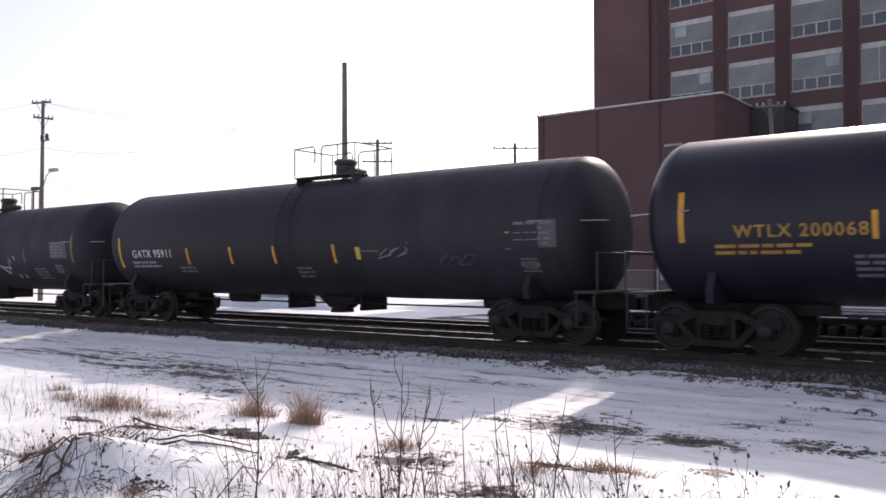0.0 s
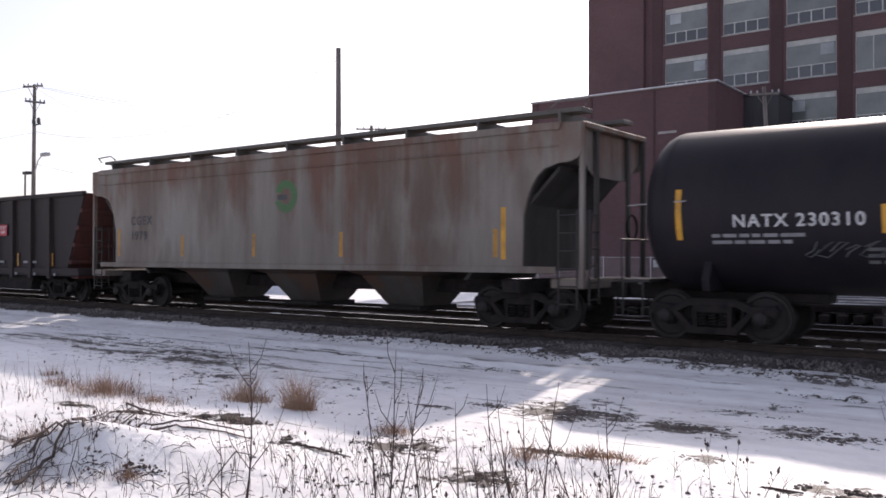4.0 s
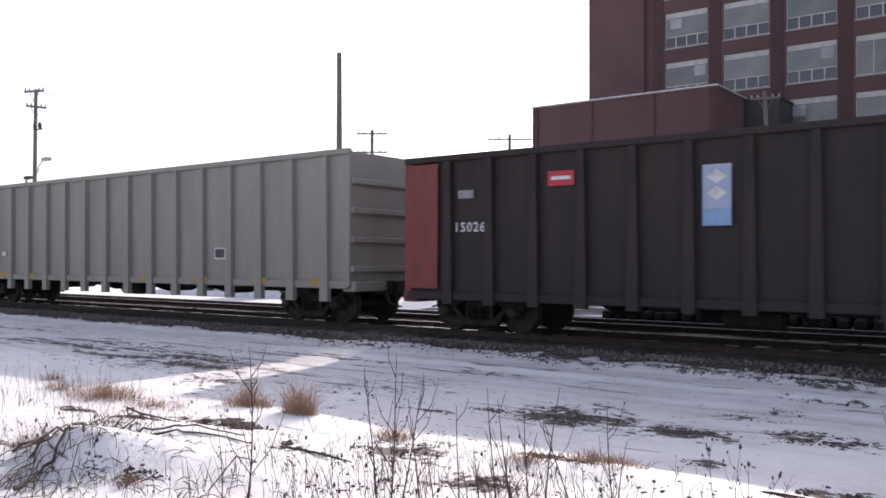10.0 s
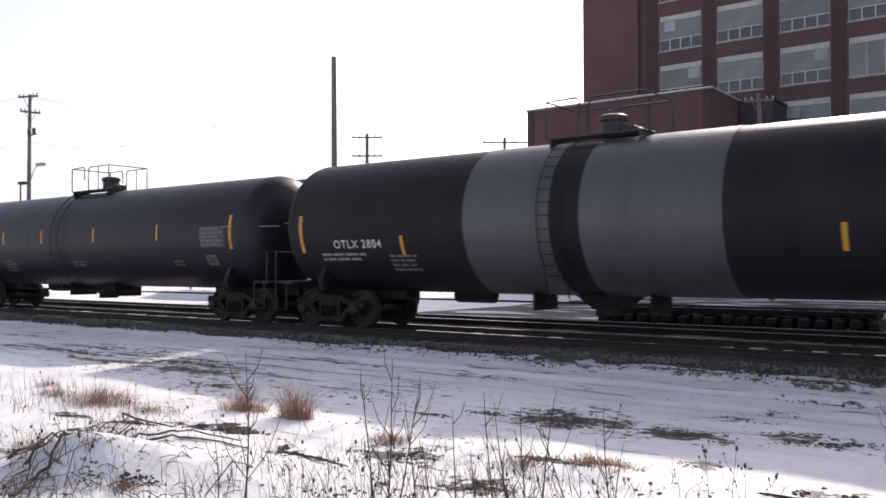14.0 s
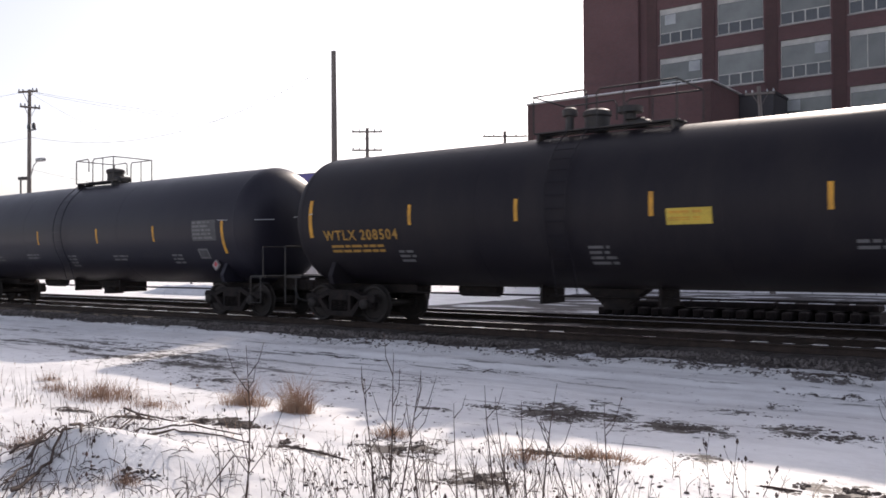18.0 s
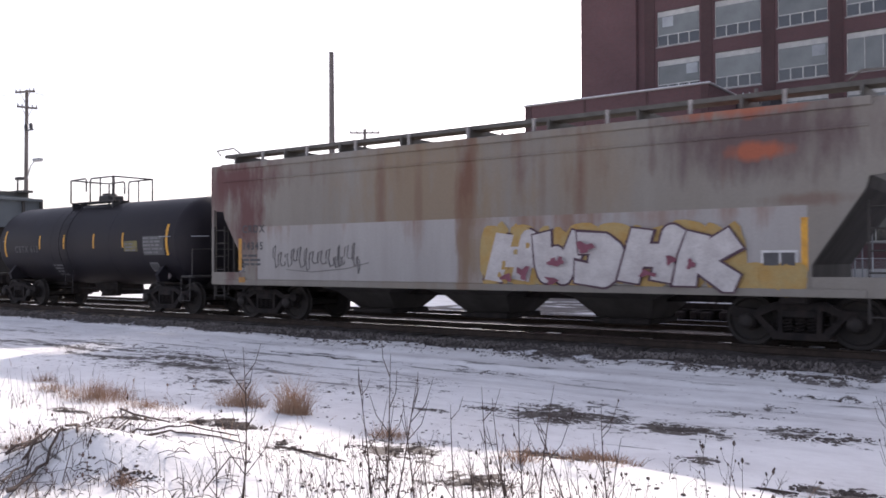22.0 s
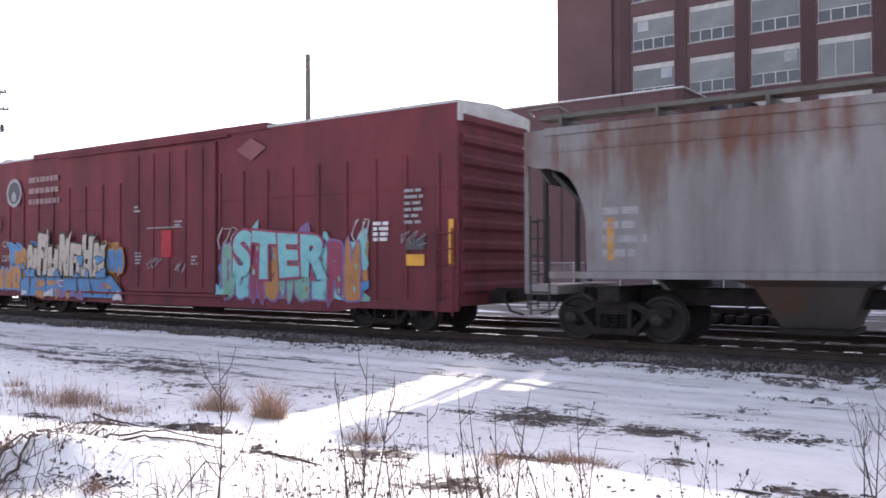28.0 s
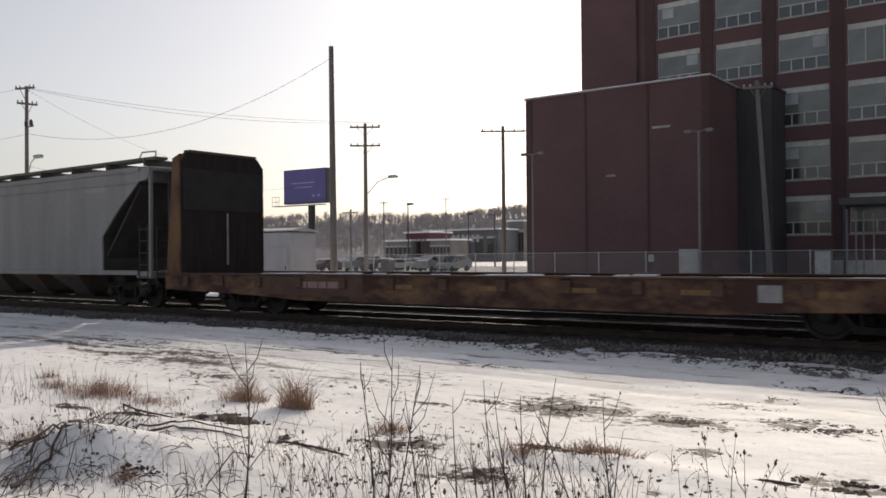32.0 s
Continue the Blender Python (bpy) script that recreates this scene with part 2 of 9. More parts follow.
M = {
    "snow": mat("snow", (0.80, 0.81, 0.84), 0.6, scale=1.5, amount=0.3, col2=(0.66, 0.67, 0.70), fine=12, bump=0.4, dist=0.02),
    "snow_ground": snow_ground(),
    "mud": mat("mud", (0.10, 0.08, 0.07), 0.9, col2=(0.06, 0.047, 0.041), scale=9, bump=0.6, fine=25, dist=0.03),
    "ballast": mat("ballast", (0.062, 0.054, 0.051), 0.9, col2=(0.028, 0.024, 0.023), scale=5, amount=0.5, fine=20, bump=0.9, dist=0.05, var=0.4),
    "ballast_bed": ballast_bed(),
    "stone": mat("stone", (0.20, 0.18, 0.172), 0.9, col2=(0.10, 0.088, 0.083), scale=3, fine=30, var=0.35),
    "tie": mat("tie", (0.04, 0.034, 0.03), 0.9, col2=(0.075, 0.068, 0.062), scale=3, stretch=(1, 8, 1), amount=0.4, fine=30, bump=0.5),
    "rail_side": mat("rail_side", (0.05, 0.034, 0.027), 0.85, 0.1, col2=(0.03, 0.022, 0.018), scale=6),
    "rail_head": mat("rail_head", (0.55, 0.55, 0.56), 0.22, 1.0, scale=8, var=0.05, bump=0.05),
    # Brick tones are lifted: the pale haze before the tower is in the colour.
    "brick": brick("brick", (0.12, 0.055, 0.058), (0.094, 0.046, 0.049), (0.104, 0.081, 0.084)),
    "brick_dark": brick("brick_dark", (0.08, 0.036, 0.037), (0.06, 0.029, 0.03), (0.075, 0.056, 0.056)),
    "coping": mat("coping", (0.36, 0.34, 0.33), 0.8, scale=1),
    "frame_white": mat("frame_white", (0.36, 0.36, 0.35), 0.5, scale=2, col2=(0.5, 0.5, 0.47), bump=0.05),
    "link_dark": mat("link_dark", (0.028, 0.028, 0.034), 0.6, scale=0.6, stretch=(1, 1, 0.3), col2=(0.045, 0.042, 0.047), bump=0.05),
    "frame_dark": mat("frame_dark", (0.05, 0.05, 0.055), 0.5, bump=0.05),
    "pane": mat("pane", (0.135, 0.146, 0.14), 0.14, col2=(0.088, 0.097, 0.092), amount=0.45, scale=0.35, bump=0, var=0.06, rnd=0.3, spec=0.7),
    "pane_blind": mat("pane_blind", (0.30, 0.32, 0.33), 0.2, bump=0, scale=1.0, rnd=0.2),
    "pane_dark": glass("pane_dark", (0.03, 0.035, 0.04), 0.06),
    # Pole wood greyed and lightened, with thin haze worked into its colour.
    "wood_pole": mat("wood_pole", (0.13, 0.112, 0.102), 0.9, col2=(0.2, 0.18, 0.168), scale=2, stretch=(6, 6, 0.3), fine=60, bump=0.5),
    "wire": mat("wire", (0.05, 0.05, 0.05), 0.6, bump=0),
    "lamp_steel": mat("lamp_steel", (0.20, 0.20, 0.205), 0.55, scale=4, bump=0.05),
    "galv": mat("galv", (0.42, 0.43, 0.44), 0.45, 0.7, scale=4, bump=0.05),
    "shed": mat("shed", (0.42, 0.41, 0.43), 0.5, 0.1, scale=1.2, stretch=(1, 1, 0.3), col2=(0.34, 0.33, 0.34), amount=0.35),
    "screen": mat("screen", (0.035, 0.03, 0.11), 0.35, bump=0, scale=0.3, emit=0.55, col2=(0.05, 0.045, 0.14)),
    "screen_text": mat("screen_text", (0.14, 0.13, 0.22), 0.5, bump=0, emit=0.5),
    "black_steel": mat("black_steel", (0.022, 0.022, 0.024), 0.6, 0.1, col2=(0.05, 0.042, 0.036), scale=3, amount=0.4),
    "running_gear": mat("running_gear", (0.0135, 0.012, 0.0125), 0.85, 0.0, spec=0.2, col2=(0.03, 0.0245, 0.023), scale=5, amount=0.5, fine=30, bump=0.3),
    "wheel": mat("wheel", (0.02, 0.0175, 0.017), 0.75, 0.2, col2=(0.036, 0.029, 0.026), scale=7, amount=0.4),
    "stripe": mat("stripe", (0.62, 0.31, 0.025), 0.55, scale=3, amount=0.4, col2=(0.40, 0.20, 0.03), bump=0.05),
    "stripe_y": mat("stripe_y", (0.56, 0.40, 0.05), 0.5, scale=3, amount=0.3, bump=0.05),
    "letter_white": mat("letter_white", (0.62, 0.62, 0.62), 0.6, scale=5, amount=0.4, col2=(0.42, 0.42, 0.42), bump=0),
    "letter_grey": mat("letter_grey", (0.26, 0.26, 0.27), 0.6, scale=5, amount=0.4, bump=0),
    "letter_dark": mat("letter_dark", (0.06, 0.06, 0.065), 0.6, scale=5, bump=0),
    "letter_yellow": mat("letter_yellow", (0.40, 0.22, 0.04), 0.6, scale=5, bump=0),
    "red_sign": mat("red_sign", (0.42, 0.03, 0.045), 0.5, scale=5, amount=0.2, bump=0),
    "blue_sign": mat("blue_sign", (0.08, 0.11, 0.38), 0.5, scale=5, amount=0.2, bump=0),
    "sky_sign": mat("sky_sign", (0.2, 0.36, 0.56), 0.5, scale=5, amount=0.3, bump=0),
    "pale_sign": mat("pale_sign", (0.32, 0.38, 0.52), 0.5, scale=5, amount=0.3, bump=0),
    "grass": mat("grass", (0.30, 0.17, 0.105), 0.8, col2=(0.42, 0.29, 0.2), scale=8, amount=0.5, bump=0),
    "stem": mat("stem", (0.038, 0.025, 0.022), 0.85, col2=(0.07, 0.045, 0.037), scale=10, bump=0),
    "stem_red": mat("stem_red", (0.085, 0.052, 0.045), 0.85, col2=(0.13, 0.085, 0.07), scale=10, bump=0),
    "stem_pale": mat("stem_pale", (0.14, 0.105, 0.09), 0.85, scale=10, bump=0),
    # Distance haze is mixed into the twig, evergreen and hill base colours.
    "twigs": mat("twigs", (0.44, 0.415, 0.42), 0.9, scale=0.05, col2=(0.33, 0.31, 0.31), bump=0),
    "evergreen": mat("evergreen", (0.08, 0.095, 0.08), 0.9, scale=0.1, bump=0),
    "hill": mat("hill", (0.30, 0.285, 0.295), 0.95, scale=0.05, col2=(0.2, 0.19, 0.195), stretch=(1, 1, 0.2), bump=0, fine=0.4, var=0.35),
    "asphalt": mat("asphalt", (0.07, 0.07, 0.07), 0.9, scale=0.3, col2=(0.5, 0.5, 0.52), amount=0.45),
    "yard": mat("yard", (0.075, 0.068, 0.066), 0.9, scale=0.45, stretch=(0.5, 1.6, 1), col2=(0.75, 0.75, 0.77), amount=0.4, edge=0.03, bump=0.3, fine=12),
    "tyre": mat("tyre", (0.02, 0.02, 0.02), 0.85, bump=0),
    "red_flat": mat("red_flat", (0.12, 0.028, 0.034), 0.6, scale=0.5),
    "grey_store": mat("grey_store", (0.15, 0.15, 0.155), 0.8, scale=0.3, col2=(0.11, 0.11, 0.115)),
    "brown_flat": mat("brown_flat", (0.10, 0.065, 0.055), 0.8, scale=0.3),
    "beige": mat("beige", (0.20, 0.185, 0.175), 0.8, scale=0.3),
    "concrete": mat("concrete", (0.40, 0.39, 0.37), 0.9, scale=0.7, col2=(0.3, 0.29, 0.28)),
}
for i, (c, r) in enumerate([((0.03, 0.03, 0.035), 0.3), ((0.25, 0.26, 0.28), 0.35), ((0.5, 0.5, 0.5), 0.35), ((0.13, 0.035, 0.035), 0.35), ((0.05, 0.08, 0.16), 0.35), ((0.12, 0.12, 0.13), 0.35)]):
    M["paint%d" % i] = mat("car_paint", c, r, 0.2, scale=1, bump=0, var=0.03)


# ---- mesh helpers ----
class Shape:
    """Collects faces; every call adds one solid."""

    def __init__(self):
        self.v, self.f = [], []

    def add(self, v, f):
        k = len(self.v)
        self.v.extend(v)
        self.f.extend([tuple(i + k for i in q) for q in f])
        return self

    def box(self, x0, x1, y0, y1, z0, z1, c=0.0):
        if not c:
            v = [(x, y, z) for x in (x0, x1) for y in (y0, y1) for z in (z0, z1)]
            return self.add(v, [(0, 1, 3, 2), (4, 6, 7, 5), (0, 4, 5, 1), (2, 3, 7, 6), (0, 2, 6, 4), (1, 5, 7, 3)])
        c = min(c, (x1 - x0) * 0.45, (y1 - y0) * 0.45, (z1 - z0) * 0.45)
        mx, my, mz = (x0 + x1) / 2, (y0 + y1) / 2, (z0 + z1) / 2
        hx, hy, hz = (x1 - x0) / 2, (y1 - y0) / 2, (z1 - z0) / 2
        v, idx = [], {}
        for sx in (-1, 1):
            for sy in (-1, 1):
                for sz in (-1, 1):
                    for a in range(3):
                        idx[sx, sy, sz, a] = len(v)
                        d = [hx, hy, hz]
                        d = [d[i] - (0 if i == a else c) for i in range(3)]
                        v.append((mx + sx * d[0], my + sy * d[1], mz + sz * d[2]))
        f = []
        for s in (-1, 1):
            f.append([idx[s, a, b, 0] for a, b in ((-1, -1), (1, -1), (1, 1), (-1, 1))][::s])
            f.append([idx[b, s, a, 1] for a, b in ((-1, -1), (1, -1), (1, 1), (-1, 1))][::s])
            f.append([idx[a, b, s, 2] for a, b in ((-1, -1), (1, -1), (1, 1), (-1, 1))][::s])
        for a in (-1, 1):
            for b in (-1, 1):
                f.append([idx[a, b, -1, 0], idx[a, b, 1, 0], idx[a, b, 1, 1], idx[a, b, -1, 1]][:: a * b * -1])
                f.append([idx[-1, a, b, 1], idx[1, a, b, 1], idx[1, a, b, 2], idx[-1, a, b, 2]][:: a * b * -1])
                f.append([idx[a, -1, b, 2], idx[a, 1, b, 2], idx[a, 1, b, 0], idx[a, -1, b, 0]][:: a * b * -1])
                for d in (-1, 1):
                    f.append([idx[a, b, d, k] for k in range(3)][:: a * b * d])
        return self.add(v, f)

    def cyl(self, p0, p1, r0, r1=None, n=10):
        r1 = r0 if r1 is None else r1
        a, b = Vector(p0), Vector(p1)
        d = (b - a).normalized()
        u = d.orthogonal().normalized()
        w = d.cross(u)
        v = []
        for q, r in ((a, r0), (b, r1)):
            for i in range(n):
                t = 2 * math.pi * i / n
                v.append(tuple(q + (u * math.cos(t) + w * math.sin(t)) * r))
        f = [(i, (i + 1) % n, n + (i + 1) % n, n + i) for i in range(n)]
        f += [tuple(range(n))[::-1], tuple(range(n, 2 * n))]
        return self.add(v, f)

    def tube(self, pts, r, n=6):
        pts = [Vector(p) for p in pts]
        rr = r if isinstance(r, (list, tuple)) else [r] * len(pts)
        v, up = [], None
        for i, p in enumerate(pts):
            d = (pts[min(i + 1, len(pts) - 1)] - pts[max(i - 1, 0)]).normalized()
            u = d.orthogonal().normalized() if up is None else (up - d * up.dot(d)).normalized()
            up = u
            w = d.cross(u)
            for k in range(n):
                t = 2 * math.pi * k / n
                v.append(tuple(p + (u * math.cos(t) + w * math.sin(t)) * rr[i]))
        f = [(i * n + k, i * n + (k + 1) % n, (i + 1) * n + (k + 1) % n, (i + 1) * n + k) for i in range(len(pts) - 1) for k in range(n)]
        f += [tuple(range(n))[::-1], tuple((len(pts) - 1) * n + k for k in range(n))]
        return self.add(v, f)

    def extrude(self, poly, a, b, axis="y"):
        n = len(poly)
        put = {"y": lambda p, q: (p[0], q, p[1]), "x": lambda p, q: (q, p[0], p[1]), "z": lambda p, q: (p[0], p[1], q)}[axis]
        v = [put(p, q) for q in (a, b) for p in poly]
        f = [(i, (i + 1) % n, n + (i + 1) % n, n + i) for i in range(n)] + [tuple(range(n))[::-1], tuple(range(n, 2 * n))]
        return self.add(v, f)

    def lathe(self, prof, axis="x", c=(0, 0, 0), n=40, close=False):
        """prof: (along, radius) pairs."""
        v = []
        for a, r in prof:
            for i in range(n):
                t = 2 * math.pi * i / n
                p, q = r * math.cos(t), r * math.sin(t)
                v.append((c[0] + a, c[1] + p, c[2] + q) if axis == "x" else (c[0] + p, c[1] + a, c[2] + q) if axis == "y" else (c[0] + p, c[1] + q, c[2] + a))
        m = len(prof)
        f = [(j * n + i, j * n + (i + 1) % n, (j + 1) * n + (i + 1) % n, (j + 1) * n + i) for j in range(m - 1) for i in range(n)]
        if not close:
            f += [tuple(range(n)), tuple((m - 1) * n + i for i in range(n))]
        return self.add(v, f)

    def mesh(self, name, material, smooth=0):
        me = bpy.data.meshes.new(name)
        me.from_pydata(self.v, [], self.f)
        bm = bmesh.new()
        bm.from_mesh(me)
        bmesh.ops.recalc_face_normals(bm, faces=bm.faces)
        bm.to_mesh(me)
        bm.free()
        me.materials.append(material)
        if smooth:
            me.shade_smooth()
            me.set_sharp_from_angle(angle=radians(smooth))
        return me


def part(name, shape, material=None, parent=None, label="", smooth=0, m=None):
    """One mesh object under a thing or a part; shape is a Shape or a mesh that is shared."""
    me = shape if isinstance(shape, bpy.types.Mesh) else shape.mesh(name, material, smooth)
    ob = new(name, me)
    if parent:
        ob.parent = parent
    if m is not None:
        ob.matrix_basis = m
    if label:
        ob["label"] = label
    return ob


def thing(name, label, category, group="", kind="", m=None):
    ob = new(name)
    ob.empty_display_size = 0.3
    if m is not None:
        ob.matrix_basis = m
    return tagged(ob, label, category, group, kind)

# ---- ground ----
RNG = random.Random(7)
GZ = -0.45


def ground_z(x, y):
    z = GZ
    if y > 6:
        z = GZ + min(1, (y - 6) / 4) * 0.12
    if -5.2 < y < 0:
        q = min(1, (y + 5.2) / 3.2)
        z += 0.17 * q * q * (3 - 2 * q)
    if -16 < y < -1.4 and -40 < x < 12:
        z += 0.035 * noise.noise((x * 0.5, y * 0.7, 1.3)) + 0.016 * noise.noise((x * 1.9, y * 2.3, 4.1)) + 0.009 * noise.noise((x * 5.5, y * 5.5, 2.2))
        for yr, dp in ((-2.9, 0.05), (-3.7, 0.035), (-4.9, 0.02)):
            w = y - yr - 0.25 * noise.noise((x * 0.12, yr, 0))
            z -= dp * math.exp(-(w / 0.16) ** 2) - 0.5 * dp * math.exp(-((w - 0.3) / 0.14) ** 2)
        if y < -9:
            z += min(1, -9 - y) * (0.022 * noise.noise((x * 2.7, y * 2.7, 7.7)) + 0.014 * noise.noise((x * 7.0, y * 7.0, 3.7)))
        z += 0.40 * math.exp(-(((x + 7.55) * 0.8 + (y + 12.0) * 0.6) / 0.85) ** 2 - (((y + 12.0) * 0.8 - (x + 7.55) * 0.6) / 0.42) ** 2)
        z += 0.13 * math.exp(-((x + 8.3) / 1.3) ** 2 - ((y + 10.7) / 0.5) ** 2)
        z += 0.09 * math.exp(-((x + 6.6) / 0.8) ** 2 - ((y + 11.3) / 0.5) ** 2)
        z += 0.10 * math.exp(-((x + 3.4) / 1.8) ** 2 - ((y + 9.3) / 0.4) ** 2)
        z += 0.05 * math.exp(-((x + 8.2) / 1.5) ** 2 - ((y + 9.2) / 0.5) ** 2)
    return z


def steps(*spans):
    out = []
    for a, b, n in spans:
        out += [a + (b - a) * i / n for i in range(n)]
    return out + [spans[-1][1]]


# bare earth breaking through the snow of the track road
RUT_EARTH = ((-18.9, -5.75, 2.0, 0.2, 600), (-16.8, -6.35, 1.4, 0.2, 420), (-14.6, -5.75, 1.9, 0.3, 600), (-19.6, -5.0, 1.6, 0.13, 300), (-17.0, -5.35, 1.3, 0.14, 300), (-21.5, -5.9, 1.4, 0.2, 200), (-15.0, -5.2, 1.4, 0.2, 260), (-13.6, -6.4, 1.3, 0.35, 380), (-15.6, -6.2, 0.9, 0.25, 240), (-12.0, -4.1, 2.0, 0.12, 200), (-24.0, -4.3, 3.0, 0.2, 300))
ROAD_EARTH = ((-5.4, -6.72, 1.0, 0.6, 560), (-6.4, -6.95, 0.4, 0.25, 60), (-3.7, -6.95, 0.7, 0.42, 300), (-2.35, -6.42, 0.7, 0.45, 280), (-7.1, -7.5, 0.4, 0.12, 40), (-3.4, -5.5, 0.5, 0.25, 60), (-3.2, -4.8, 0.4, 0.2, 30), (-3.0, -8.2, 0.25, 0.2, 40),
              (-14.0, -5.9, 1.8, 1.6, 380), (-16.1, -6.5, 0.6, 0.5, 60), (-18.8, -5.6, 1.6, 0.5, 130), (-17.0, -4.9, 2.4, 0.5, 160), (-11.6, -7.5, 1.0, 0.6, 70), (-8.6, -6.9, 1.4, 1.9, 90), (-2.6, -3.8, 0.8, 0.2, 50))
SHOULDER_EARTH = ((-7.9, -2.55, 1.6, 0.3, 220), (-5.4, -2.45, 1.3, 0.25, 180), (-8.4, -4.1, 0.9, 0.2, 50), (-12.5, -2.7, 2.5, 0.3, 160), (-3.0, -2.6, 1.5, 0.3, 200))
# dark earth and leaf litter on the bank
BANK_EARTH = ((-8.25, -9.9, 0.78, 0.24, 1000, 0.055), (-6.68, -10.36, 0.2, 0.26, 130, 0.05), (-6.25, -10.33, 0.3, 0.1, 50, 0.03), (-1.55, -8.7, 0.5, 0.32, 380, 0.045), (-2.0, -9.08, 0.2, 0.1, 40, 0.03), (-4.3, -10.3, 0.4, 0.25, 200, 0.03),
              (-5.75, -9.65, 0.6, 0.4, 200, 0.035), (-4.0, -9.26, 0.5, 0.12, 140, 0.035), (-10.7, -10.4, 0.6, 0.15, 110, 0.03), (-9.1, -10.5, 0.7, 0.16, 220, 0.04), (-6.9, -12.1, 0.5, 0.3, 240, 0.025), (-8.2, -11.9, 0.5, 0.3, 240, 0.03))


def earthy(x, y):
    """How far the snow has worn off: 1 in the middle of a bare spot, 0 away from all."""
    if not (-28 < x < 3 and -13.5 < y < -1.5):
        return 0.0
    best = 0.0
    for cx, cy, rx, ry, n, *_ in RUT_EARTH + ROAD_EARTH + SHOULDER_EARTH + BANK_EARTH[:10]:
        d = ((x - cx) / (rx * 1.1)) ** 2 + ((y - cy) / (ry * 1.1)) ** 2
        if d < 4:
            best = max(best, min(1, 0.3 + n / (rx * ry) / 1200) * math.exp(-d * 1.1))
    return best


gx = steps((-2600, -200, 8), (-200, -40, 12), (-40, -14, 70), (-14, 2, 130), (2, 12, 20), (12, 150, 8), (150, 2600, 5))
gy = steps((-2600, -60, 6), (-60, -16, 10), (-16, -12.5, 26), (-12.5, -1.5, 150), (-1.5, 60, 24), (60, 2600, 10))
gs = Shape()
gs.v = [(x, y, ground_z(x, y)) for y in gy for x in gx]
nx = len(gx)
gs.f = [(j * nx + i, j * nx + i + 1, (j + 1) * nx + i + 1, (j + 1) * nx + i) for j in range(len(gy) - 1) for i in range(nx - 1)]
ground = part("ground", gs, M["snow_ground"], smooth=60)
ground.data.attributes.new("earth", "FLOAT", "POINT").data.foreach_set("value", [earthy(x, y) for x, y, _ in gs.v])
tagged(ground, "trampled snow over mud with bare dirt streaks", "ground", kind="structure")

# ballast bed of both tracks, with loose stones on the shoulder
bs = Shape()
bx = steps((-420, -60, 30), (-60, 12, 240), (12, 420, 30))
byz = [(-2.75, -0.36), (-2.3, -0.305), (-1.95, -0.25), (-1.5, -0.19), (-0.9, -0.16), (-0.3, -0.15), (0.3, -0.15), (0.9, -0.16), (1.6, -0.2), (2.1, -0.22), (2.6, -0.19), (3.2, -0.16), (4.0, -0.15), (4.8, -0.16), (5.5, -0.19), (6.0, -0.28), (6.7, GZ + 0.02)]
for x in bx:
    for y, z in byz:
        bs.v.append((x, y + 0.12 * noise.noise((x * 0.6, y, 2.0)), z + 0.05 * noise.noise((x * 0.9, y * 2.5, 0.5)) + 0.02 * noise.noise((x * 3.3, y * 3.5, 1.5))))
nb = len(byz)
bs.f = [(i * nb + j, (i + 1) * nb + j, (i + 1) * nb + j + 1, i * nb + j + 1) for i in range(len(bx) - 1) for j in range(nb - 1)]
tagged(part("ballast_bed", bs, M["ballast_bed"], smooth=60), "grey crushed stone ballast bed under both tracks", "ballast", kind="structure")
st = Shape()
for _ in range(8000):
    x = -46 + 52 * RNG.random()
    y = -2.6 + 1.1 * RNG.random() ** 0.7
    if y < -1.9 - 0.35 * noise.noise((x * 0.5, 3.0, 0)) and RNG.random() < 0.85:
        continue
    z = np.interp(y, [p[0] for p in byz], [p[1] for p in byz]) + 0.015
    r = 0.022 + 0.03 * RNG.random()
    z = max(z, ground_z(x, y) + 0.005)
    q = Euler((RNG.random() * 6, RNG.random() * 6, RNG.random() * 6)).to_matrix()
    v = [q @ Vector(p) * r * (0.7 + 0.6 * RNG.random()) + Vector((x, y, z)) for p in ((1, 0, 0), (-1, 0, 0), (0, 1, 0), (0, -1, 0), (0, 0, 0.8), (0, 0, -0.8))]
    st.add([tuple(p) for p in v], [(0, 2, 4), (2, 1, 4), (1, 3, 4), (3, 0, 4), (2, 0, 5), (1, 2, 5), (3, 1, 5), (0, 3, 5)])
tagged(part("ballast_stones", st, M["stone"]), "loose crushed stones along the ballast shoulder", "gravel", kind="stuff")
sc = Shape()
for ty, off in ((0, 0.27), (4.0, 0.1)):
    for k in range(150):
        x = -70 + k * 0.56 + 0.28 + off
        for _ in range(2):
            if RNG.random() < 0.75:
                w, d = 0.12 + 0.05 * RNG.random(), 0.12 + 0.3 * RNG.random()
                yc = ty - 0.25 + 0.85 * RNG.random()
                sc.box(x - w, x + w, yc - d, yc + d, -0.19, -0.135 + 0.03 * RNG.random(), 0.02)
tagged(part("crib_snow", sc, M["snow"], smooth=40), "snow caught between the sleepers", "snow", kind="stuff")


